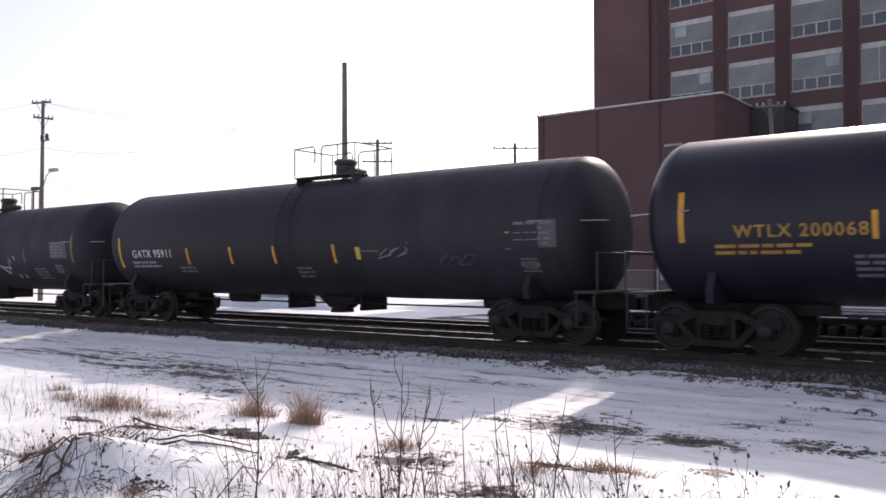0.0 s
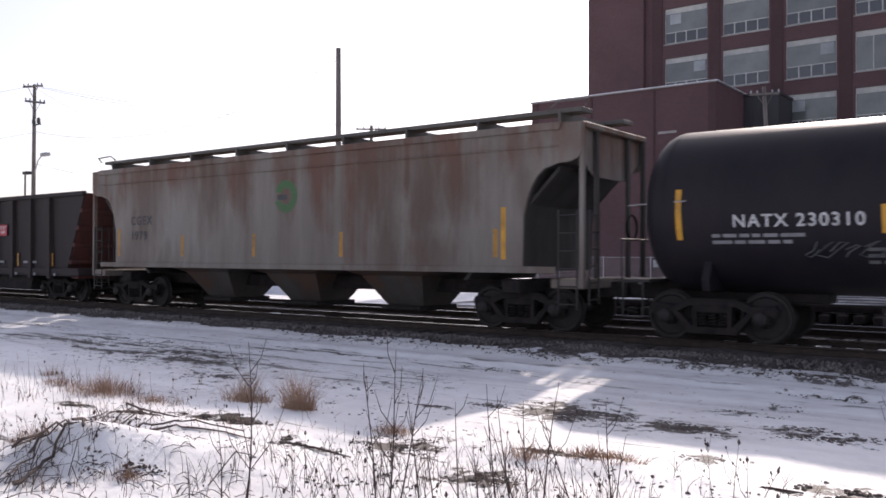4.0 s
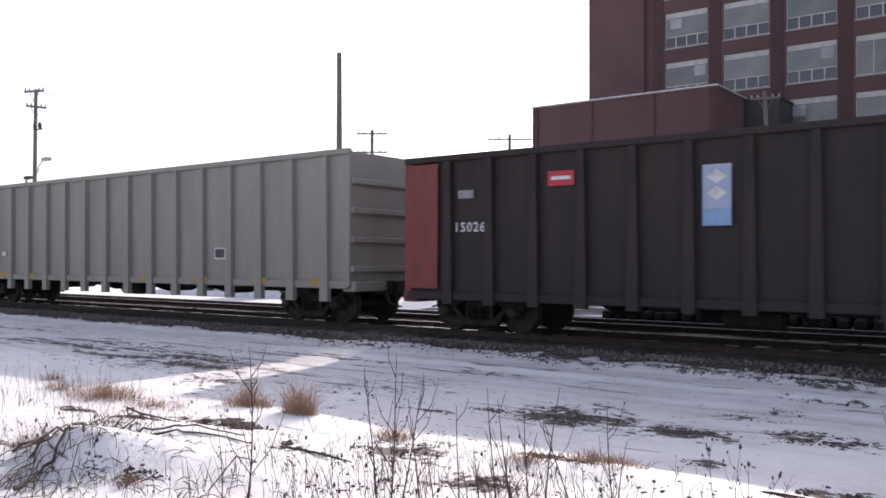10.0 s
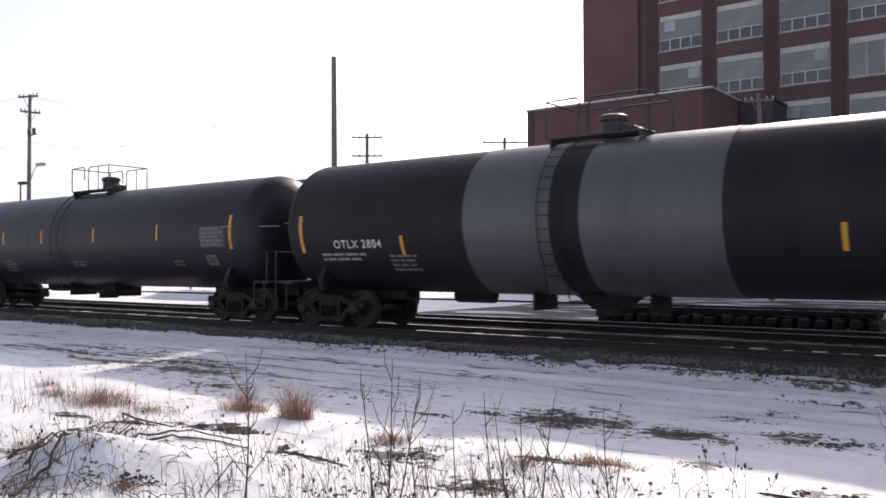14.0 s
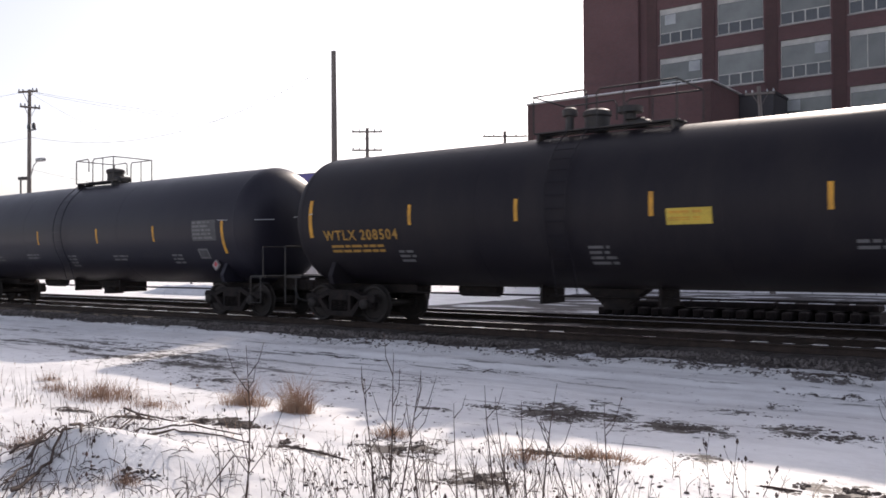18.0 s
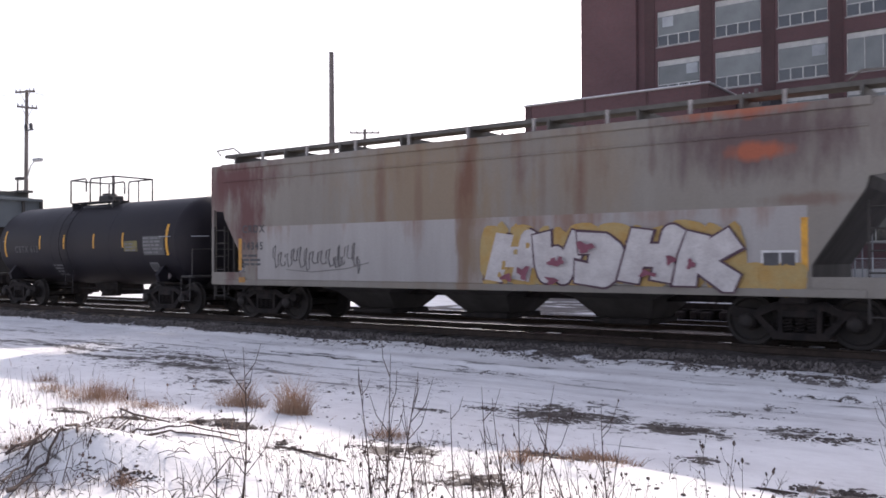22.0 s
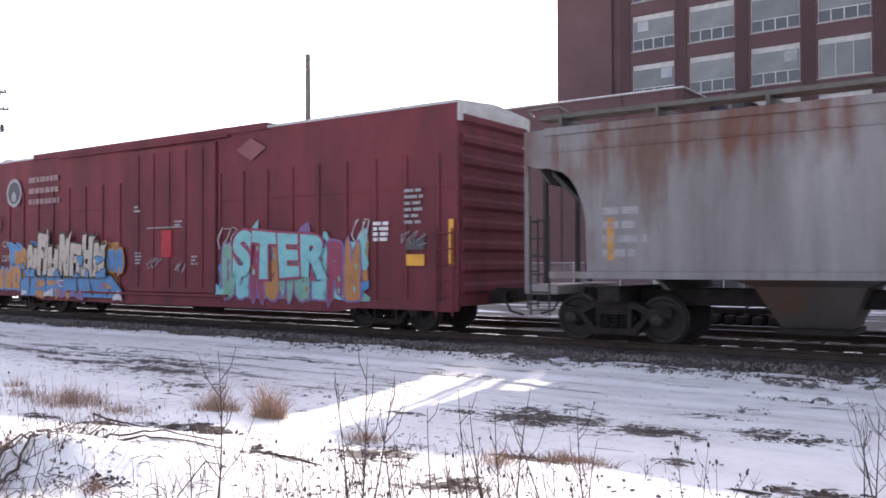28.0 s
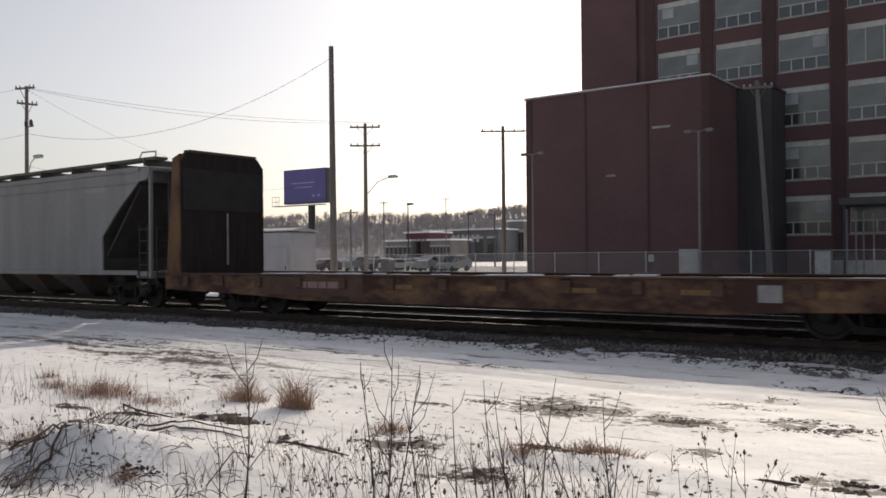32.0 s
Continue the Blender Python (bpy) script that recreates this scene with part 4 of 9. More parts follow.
# parking-lot lamp posts
for dx, d, top in ((-0.8117, 95, 0.0795), (-1.99, 40, 0.20), (-1.62, 90, 0.085), (-1.5, 100, 0.075), (-1.27, 80, 0.07), (-1.72, 120, 0.065), (-0.70, 120, 0.06), (-1.40, 85, 0.10)):
    h = EYE[2] + top * d - FZ
    lp = thing("parking_lamp", "dark parking-lot lamp post with a box head", "street lamp", "parking lamps", m=pose(*at(dx, d), FZ))
    part("pole", Shape().cyl((0, 0, 0), (0, 0, h), 0.11, 0.08, 8), M["black_steel"], lp)
    part("head", Shape().box(-0.1, 0.9, -0.25, 0.25, h - 0.28, h, 0.05), M["black_steel"], lp)
for dx, d, top in ((-0.74, 150, 0.085), (-1.93, 150, 0.09), (-1.22, 160, 0.09), (-1.68, 140, 0.075), (-0.86, 130, 0.085), (-1.83, 100, 0.10), (-0.655, 110, 0.06), (-0.93, 70, 0.075)):
    h = EYE[2] + top * d - FZ
    pole(*at(dx, d), h, 0.12, "far wooden utility pole beyond the car park", [(h - 0.4, 1.0, 10)])


# ---- car park ----
def parked_car(i, van):
    c = thing("parked_car", "snow-dusted parked %s in the car park" % ("van" if van else "car"), "car", "parked cars")
    hh = 0.35 if van else 0.0
    prof = [(-2.25, 0.35), (-2.28, 0.75), (-2.0, 0.95), (-1.2, 1.0), (-0.55, 1.42 + hh), (1.0, 1.45 + hh), (1.75, 1.02 + hh), (2.2, 0.95 + hh * 0.8), (2.25, 0.4)]
    body = part("body", Shape().extrude(prof, -0.86, 0.86), M["paint%d" % i], c)
    for s in (-1, 1):
        gl = [(-1.0, 1.03), (-0.5, 1.36 + hh), (0.95, 1.38 + hh), (1.5, 1.05 + hh)]
        part("side_glass", Shape().extrude(gl, min(s * 0.862, s * 0.875), max(s * 0.862, s * 0.875)), M["pane_dark"], body)
    part("windscreen", Shape().extrude([(-1.16, 1.03), (-0.6, 1.4 + hh), (-0.63, 1.42 + hh), (-1.2, 1.04)], -0.72, 0.72), M["pane_dark"], body)
    part("roof_snow", Shape().box(-0.5, 0.9, -0.7, 0.7, 1.452 + hh, 1.5 + hh, 0.02), M["snow"], body)
    for x in (-1.4, 1.4):
        for y in (-0.8, 0.8):
            part("wheel", Shape().cyl((x, y - 0.1, 0.32), (x, y + 0.1, 0.32), 0.32, n=14), M["tyre"], c)
    return c


protos = [parked_car(i, i in (1, 5)) for i in range(6)]
spots = []
for row, (yy, x0, n) in enumerate(((62, -118, 22), (68, -122, 24), (84, -150, 26), (91, -150, 26))):
    for k in range(n):
        x = x0 + k * 2.9
        if RNG.random() < 0.68:
            spots.append((x, yy, 90 + RNG.uniform(-4, 4) + 180 * (RNG.random() < 0.5)))
for k, (x, y, r) in enumerate(spots):
    if k < 6:
        protos[k].matrix_basis = pose(x, y, FZ, 0, 0, r)
    else:
        copy_thing(protos[RNG.randrange(6)], pose(x, y, FZ, 0, 0, r))
lot = Shape()
lot.box(-160, -44, 56, 98, FZ - 0.1, FZ + 0.005)
tagged(part("car_park", lot, M["asphalt"]), "asphalt car park streaked with packed snow", "car park", kind="structure")


# ---- far buildings and woods ----
def far_building(x, y, w, dpt, h, wallm, label, roof="snow", bays=6):
    b = thing("store_building", label, "building", "far buildings", m=pose(x, y, FZ))
    part("wall", Shape().box(-w / 2, w / 2, 0, dpt, 0, h, 0.05), M[wallm], b)
    part("roof", Shape().box(-w / 2 - 0.4, w / 2 + 0.4, -0.5, dpt + 0.4, h, h + 0.4, 0.05), M[roof], b)
    if wallm == "grey_store":
        for k in range(9):
            part("sign_bar", Shape().box(-w * 0.3 + k * w * 0.065, -w * 0.3 + k * w * 0.065 + w * 0.035, -0.12, -0.06, h * 0.62, h * 0.86), M["frame_white"], b)
    for k in range(bays):
        xx = -w / 2 + w * (k + 0.5) / bays
        wi = part("window", Shape().box(xx - w / bays * 0.33, xx + w / bays * 0.33, -0.05, -0.003, h * 0.25, h * 0.72), M["pane_dark"], b)
        part("lintel", Shape().box(xx - w / bays * 0.35, xx + w / bays * 0.35, -0.08, -0.003, h * 0.73, h * 0.8), M["frame_white"], wi)


for dx, d, w, dp, h, c, lab in ((-0.794, 165, 7.4, 9, 7.4, "red_flat", "low red restaurant with a snowy roof beyond the car park"), (-0.832, 163, 8.6, 8, 5.4, "beige", "low beige shop wing with a snow-lit roof"), (-0.752, 163, 6.2, 8, 5.4, "beige", "low beige shop wing with a snow-lit roof"), (-0.715, 190, 25, 14, 8.6, "grey_store", "grey store front with pale sign bars"), (-0.62, 200, 5, 6, 11.0, "beige", "narrow pale building tower"), (-1.955, 105, 13, 8, 6.0, "brown_flat", "low brown roadside building"), (-1.50, 210, 30, 12, 4.5, "grey_store", "long low grey warehouse in front of the woods"), (-1.22, 230, 24, 12, 5.0, "grey_store", "grey flat-roofed shed in front of the woods")):
    x, y = at(dx, d)
    far_building(x, y, w, dp, h, c, lab)

def hill_rise(x, t):
    return t * (31 + 8 * noise.noise((x * 0.006, 3.0, 0)) + 3 * noise.noise((x * 0.03, 1.0, 0)) + 5 * max(0, min(1, (x + 700) / 350)))


hs = Shape()
hx = steps((-1500, 600, 60))
hy = [300, 360, 430, 520, 640, 800]
for y in hy:
    for x in hx:
        t = min(1, (y - 300) / 260)
        hs.v.append((x, y, FZ - 1 + hill_rise(x, t)))
nh = len(hx)
hs.f = [(j * nh + i, j * nh + i + 1, (j + 1) * nh + i + 1, (j + 1) * nh + i) for j in range(len(hy) - 1) for i in range(nh - 1)]
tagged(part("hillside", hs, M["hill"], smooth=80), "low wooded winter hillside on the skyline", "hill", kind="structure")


def bare_tree(s, x, y, z, h, rng, n=70):
    """Trunk, limbs and a haze of fine twigs with an uneven outline."""
    s.cyl((x, y, z), (x, y, z + h * 0.5), h * 0.016, h * 0.009, 5)
    for _ in range(n):
        a = rng.random() * 6.283
        t = 0.3 + 0.55 * rng.random()
        p = Vector((x, y, z + h * t * 0.75))
        l1 = h * (0.18 + 0.2 * rng.random())
        q = p + Vector((math.cos(a) * l1 * 0.75, math.sin(a) * l1 * 0.75, l1 * (0.5 + 0.6 * rng.random())))
        w = h * 0.012
        u = Vector((w, w * 0.3, 0))
        k = len(s.v)
        s.v += [tuple(p - u), tuple(p + u), tuple(q)]
        s.f.append((k, k + 1, k + 2))
        for _ in range(3):
            b = p.lerp(q, 0.4 + 0.6 * rng.random())
            e = b + Vector((rng.uniform(-1, 1), rng.uniform(-1, 1), rng.uniform(0.1, 1.2))) * h * 0.12
            k = len(s.v)
            s.v += [tuple(b - u * 0.6), tuple(b + u * 0.6), tuple(e)]
            s.f.append((k, k + 1, k + 2))


rw = random.Random(11)
woods, firs = Shape(), Shape()
for k in range(6600):
    y = 300 + 260 * rw.random() ** 0.8 if k < 6000 else rw.uniform(175, 300)
    dx = rw.uniform(-2.3, 0.15) if k < 6000 else rw.uniform(-2.2, -0.95)
    x = dx * (y + 16)
    if x > -120 and dx > -0.45:
        continue
    t = min(1, max(0, (y - 300) / 260))
    z = FZ - 1 + hill_rise(x, t)
    if rw.random() < 0.012:
        h = rw.uniform(7, 12)
        for k in range(6):
            zz = z + h * k / 6.5
            firs.lathe([(0, h * 0.2 * (1 - k / 6.5)), (h * 0.24, 0.05)], "z", (x, y, zz), 7)
    else:
        bare_tree(woods, x, y, z, rw.uniform(7, 12.5) if k < 6000 else rw.uniform(4.5, 8), rw, 26)
# Both meshes wear colours already paled by painted haze.
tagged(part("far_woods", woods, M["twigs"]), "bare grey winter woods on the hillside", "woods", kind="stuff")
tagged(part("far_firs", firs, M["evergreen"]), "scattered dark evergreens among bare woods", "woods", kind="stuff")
for k, (dx, d, h) in enumerate(((-1.95, 110, 8), (-1.78, 140, 9), (-1.55, 130, 8), (-1.12, 150, 9), (-1.18, 120, 8.5), (-1.06, 130, 7.5), (-1.42, 160, 9), (-0.66, 200, 10), (-0.89, 190, 9), (-1.85, 95, 7))):
    s = Shape()
    bare_tree(s, 0, 0, 0, h, rw, 130)
    tr = thing("bare_tree", "leafless winter tree with a fine grey crown", "tree", "bare trees", m=pose(*at(dx, d), FZ))
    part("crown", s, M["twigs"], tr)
    part("trunk", Shape().tube([(0, 0, 0), (0.08, 0, h * 0.25), (0, 0.06, h * 0.5)], [h * 0.02, h * 0.016, h * 0.01], 8), M["wood_pole"], tr)

# ---- train ----
TRAIN, WHEELS = [], []
WR = 0.457


def run(t):
    """Metres that the train has rolled since 16 s."""
    u = (t - 16) / 16
    return 16 * (13.547 * u - 0.092 * u ** 2 - 0.071 * u ** 3 + 0.083 * u ** 4)


def wagon(name, label, s0, s1):
    ob = thing(name, label, "freight car", "train", m=pose((s0 + s1) / 2 + run(0), 0, 0))
    TRAIN.append((ob, (s0 + s1) / 2))
    return ob


def gear_meshes():
    g = {}
    w = Shape()
    for s in (-1, 1):
        y = s * 0.753
        prof = [(-0.07, 0.10), (-0.075, 0.15), (-0.03, 0.19), (-0.02, 0.36), (-0.065, 0.39), (-0.065, 0.452), (0.035, WR), (0.05, 0.485), (0.068, 0.485), (0.068, 0.395), (0.03, 0.37), (0.02, 0.19), (0.06, 0.14), (0.06, 0.10)]
        w.lathe([(a * -s, r) for a, r in prof], "y", (0, y, 0), 32)
    w.cyl((0, -0.95, 0), (0, 0.95, 0), 0.085, n=12)
    g["wheelset"] = w.mesh("wheelset", M["wheel"], 35)
    fr = Shape()
    for s in (-1, 1):
        y0, y1 = s * 1.0 - 0.09, s * 1.0 + 0.09
        top = [(-1.18, 0.62), (-1.12, 0.70), (-0.72, 0.66), (-0.42, 0.80), (0.42, 0.80), (0.72, 0.66), (1.12, 0.70), (1.18, 0.62), (1.15, 0.50), (0.72, 0.52), (0.42, 0.66), (-0.42, 0.66), (-0.72, 0.52), (-1.15, 0.50)]
        fr.extrude(top, y0, y1)
        low = [(-0.78, 0.56), (-0.66, 0.56), (-0.36, 0.27), (0.36, 0.27), (0.66, 0.56), (0.78, 0.56), (0.44, 0.15), (-0.44, 0.15)]
        fr.extrude(low, y0, y1)
        for x in (-0.36, 0.28):
            fr.box(x, x + 0.08, y0, y1, 0.26, 0.68)
        fr.box(-0.28, 0.28, y0 - 0.02, y1 + 0.02, 0.53, 0.67, 0.02)
        for x in (-0.889, 0.889):
            fr.box(x - 0.15, x + 0.15, y0, y1, 0.34, 0.56, 0.03)
    fr.box(-0.22, 0.22, -0.98, 0.98, 0.50, 0.72, 0.03)
    fr.box(-0.5, -0.44, -0.85, 0.85, 0.3, 0.42).box(0.44, 0.5, -0.85, 0.85, 0.3, 0.42)
    g["truck"] = fr.mesh("truck", M["running_gear"])
    sp = Shape().tube([(0.07 * math.cos(k * 0.94), 0.07 * math.sin(k * 0.94), 0.28 + 0.26 * k / 30) for k in range(31)], 0.017, 4)
    g["spring"] = sp.mesh("spring", M["running_gear"])
    g["cap"] = Shape().lathe([(0, 0.13), (0.1, 0.13), (0.13, 0.10), (0.15, 0.05)], "y", n=16).mesh("bearing_cap", M["wheel"], 40)
    cp = Shape().box(-0.35, 0.32, -0.12, 0.12, 0.74, 0.99, 0.03).box(0.28, 0.62, -0.16, 0.05, 0.72, 1.0, 0.05).box(0.45, 0.66, 0.0, 0.16, 0.72, 1.0, 0.04)
    g["coupler"] = cp.mesh("coupler", M["running_gear"])
    return g


G = gear_meshes()


def trucks(car, x_left, x_right, hl):
    """Two trucks; hl: half the length over the end sills."""
    for x in (x_left, x_right):
        t = part("truck", G["truck"], parent=car, m=pose(x, 0, 0))
        for dx in (-0.889, 0.889):
            w = part("wheelset", G["wheelset"], parent=t, m=pose(dx, 0, WR))
            WHEELS.append((w, dx, car, x))
            for s in (-1, 1):
                part("bearing_cap", G["cap"], parent=t, m=pose(dx, s * 1.09, WR, 0, 0, 180 if s < 0 else 0))
        for s in (-1, 1):
            for dx in (-0.19, 0, 0.19):
                part("spring", G["spring"], parent=t, m=pose(dx, s * 1.02, 0))
    for s in (-1, 1):
        part("coupler", G["coupler"], parent=car, m=pose(s * hl, 0, 0, 0, 0, 0 if s > 0 else 180))
        hose = [(s * (hl + 0.1), -0.45 * s, 0.85), (s * (hl + 0.3), -0.42 * s, 0.5), (s * (hl + 0.55), -0.3 * s, 0.42)]
        part("air_hose", Shape().tube(hose, 0.025, 6), M["tyre"], car)


def flat_y(y):
    return lambda z: y


def round_y(zc, r):
    return lambda z: -math.sqrt(max(0.01, r * r - (z - zc) ** 2))


TEXTS = {}


def lettering(car, text, x, z, h, material, surf, lift=0.015, bold=0.008, squeeze=1.0, gap=1.2, wob=0.0):
    """Painted letters on the near side; x is their left end, z their foot."""
    key = (text, h, bold, gap)
    if key not in TEXTS:
        cu = bpy.data.curves.new("lettering", "FONT")
        cu.body, cu.size, cu.offset, cu.space_character = text, h * 1.42, bold * h / 0.3, gap
        ob = bpy.data.objects.new("lettering", cu)
        TEXTS[key] = bpy.data.meshes.new_from_object(ob)
        bpy.data.objects.remove(ob)
    src = TEXTS[key]
    me = bpy.data.meshes.new("lettering")
    v = []
    for p in src.vertices:
        a, b = p.co.x * squeeze, p.co.y
        if wob:
            a, b = a + wob * (b - h / 2) * math.sin(2.3 * a + 0.4), b * (1 + wob * 0.8 * math.sin(1.9 * a)) + wob * 0.35 * h * math.sin(3.1 * a + 1)
        v.append((x + a, surf(z + b) - lift, z + b))
    me.from_pydata(v, [], [tuple(p.vertices) for p in src.polygons])
    me.materials.append(M[material])
    return part("lettering", me, parent=car)


def patch(car, x0, x1, z0, z1, material, surf, lift=0.006, name="marking", label="", skew=0.0, parent=None):
    s = Shape()
    n = max(2, int((z1 - z0) / 0.12) + 1)
    for k in range(n + 1):
        z = z0 + (z1 - z0) * k / n
        for x in (x0, x1):
            s.v.append((x + skew * (z - z0), surf(z) - lift, z))
    s.f = [(2 * k, 2 * k + 1, 2 * k + 3, 2 * k + 2) for k in range(n)]
    return part(name, s, M[material], parent or car, label)


def bars(car, x0, x1, z1, n, h, material, surf, rng, gap=1.9, name="small_print"):
    """Small unreadable print: broken bars, line under line."""
    s = Shape()
    for k in range(n):
        z = z1 - k * h * gap
        x = x0
        end = x1 - (x1 - x0) * 0.3 * rng.random()
        while x < end - 0.05:
            w = min(end - x, 0.12 + 0.3 * rng.random())
            i = len(s.v)
            s.v += [(x, surf(z - h) - 0.006, z - h), (x + w, surf(z - h) - 0.006, z - h), (x + w, surf(z) - 0.006, z), (x, surf(z) - 0.006, z)]
            s.f.append((i, i + 1, i + 2, i + 3))
            x += w + 0.05
    return part(name, s, M[material], car)


def ladder(car, x, y0, y1, z0, z1, w=0.42, material="black_steel", along="x", rungs=None):
    s = Shape()
    n = rungs or max(2, int((z1 - z0) / 0.36))
    for k in (-1, 1):
        a = (x + k * w / 2, y0, z0) if along == "x" else (x, y0 + k * w / 2, z0)
        b = (x + k * w / 2, y1, z1) if along == "x" else (x, y1 + k * w / 2, z1)
        s.tube([a, b], 0.022, 5)
    for k in range(n + 1):
        t = (k + 0.3) / (n + 0.6)
        y, z = y0 + (y1 - y0) * t, z0 + (z1 - z0) * t
        s.tube([(x - w / 2, y, z), (x + w / 2, y, z)] if along == "x" else [(x, y - w / 2, z), (x, y + w / 2, z)], 0.016, 5)
    return part("ladder", s, M[material], car)


def wavy(rng, cx, cz, rx, rz, n=14, rough=0.25, low=-9.0):
    out = []
    ph = rng.random() * 6
    for k in range(n):
        a = 2 * math.pi * k / n
        q = 1 + rough * math.sin(3 * a + ph) * 0.6 + rough * (rng.random() - 0.5)
        c, s = math.cos(a), math.sin(a)
        out.append((cx + rx * q * math.copysign(abs(c) ** 0.7, c), max(low + 0.002 * k, cz + rz * q * math.copysign(abs(s) ** 0.7, s))))
    return out


def blob(s, poly, y):
    k = len(s.v)
    y -= 0.0002 * len(s.f)
    s.v += [(px, y, pz) for px, pz in poly]
    s.f.append(tuple(range(k, k + len(poly))))


def graffiti(car, x0, x1, z0, z1, y, n, fills, outline, seed, back=None):
    """Spray-painted piece: cloud, outlined swelling letter forms, colour bands and holes."""
    rng = random.Random(seed)
    w = (x1 - x0) / n
    h = z1 - z0
    zc = (z0 + z1) / 2
    layers = {}

    def lay(material, depth):
        return layers.setdefault((depth, material), Shape())

    for k, bm in enumerate(back or []):
        for _ in range(n + 2):
            blob(lay(bm, 0.004 + 0.004 * k), wavy(rng, rng.uniform(x0 - 0.2, x1 + 0.2), zc + rng.uniform(-0.5, 0.45) * h, w * rng.uniform(0.25, 0.6), h * rng.uniform(0.12, 0.35), 12, 0.5, z0), y - 0.004 - 0.004 * k)
    for i in range(n):
        cx = x0 + (i + 0.5) * w + rng.uniform(-0.05, 0.05) * w
        strokes = []
        for sx in (-0.26, 0.26):
            strokes.append((cx + sx * w, zc + rng.uniform(-0.04, 0.04) * h, w * 0.2, h * rng.uniform(0.42, 0.5)))
        for sz in rng.sample((-0.34, 0.0, 0.34), 2):
            strokes.append((cx, zc + sz * h, w * 0.42, h * 0.15))
        for gx, gz, rx, rz in strokes:
            p = wavy(rng, gx, gz, rx, rz, 16, 0.16)
            grow = 0.055
            blob(lay(outline, 0.020), [(gx + (a - gx) * (1 + grow / rx), gz + (b - gz) * (1 + grow / rz)) for a, b in p], y - 0.020)
            blob(lay(fills[i % len(fills)], 0.028), p, y - 0.028)
        for _ in range(3):
            blob(lay(rng.choice(fills), 0.040), wavy(rng, cx + rng.uniform(-0.4, 0.4) * w, zc + rng.uniform(-0.4, 0.4) * h, w * 0.07, h * 0.05, 8), y - 0.040)
    g = None
    for (dep, m_), s in sorted(layers.items()):
        g0 = part("graffiti" if g is None else "graffiti_layer", s, M[m_], car if g is None else g)
        g0["kind"] = "stuff"
        g = g or g0
    return g


def scrawl(car, x0, x1, z0, z1, y, material, seed):
    """Thin hand-drawn tag: a few looping strokes."""
    rng = random.Random(seed)
    g = None
    n = max(3, int((x1 - x0) / 0.22))
    for k in range(n):
        cx, cz = x0 + (x1 - x0) * (k + 0.5) / n, (z0 + z1) / 2
        a, w, h = rng.random() * 6, (x1 - x0) / n * 0.8, (z1 - z0) * 0.5
        pts = [(cx + w * math.sin(1.7 * q + a) * (0.5 + 0.5 * rng.random()), y - 0.012 - 0.002 * k, cz + h * math.cos(1.1 * q + a) * rng.uniform(0.5, 1)) for q in range(5)]
        p = part("graffiti" if g is None else "spray_stroke", Shape().tube(pts, 0.014, 4), M[material], car if g is None else g)
        g = g or p
    return g


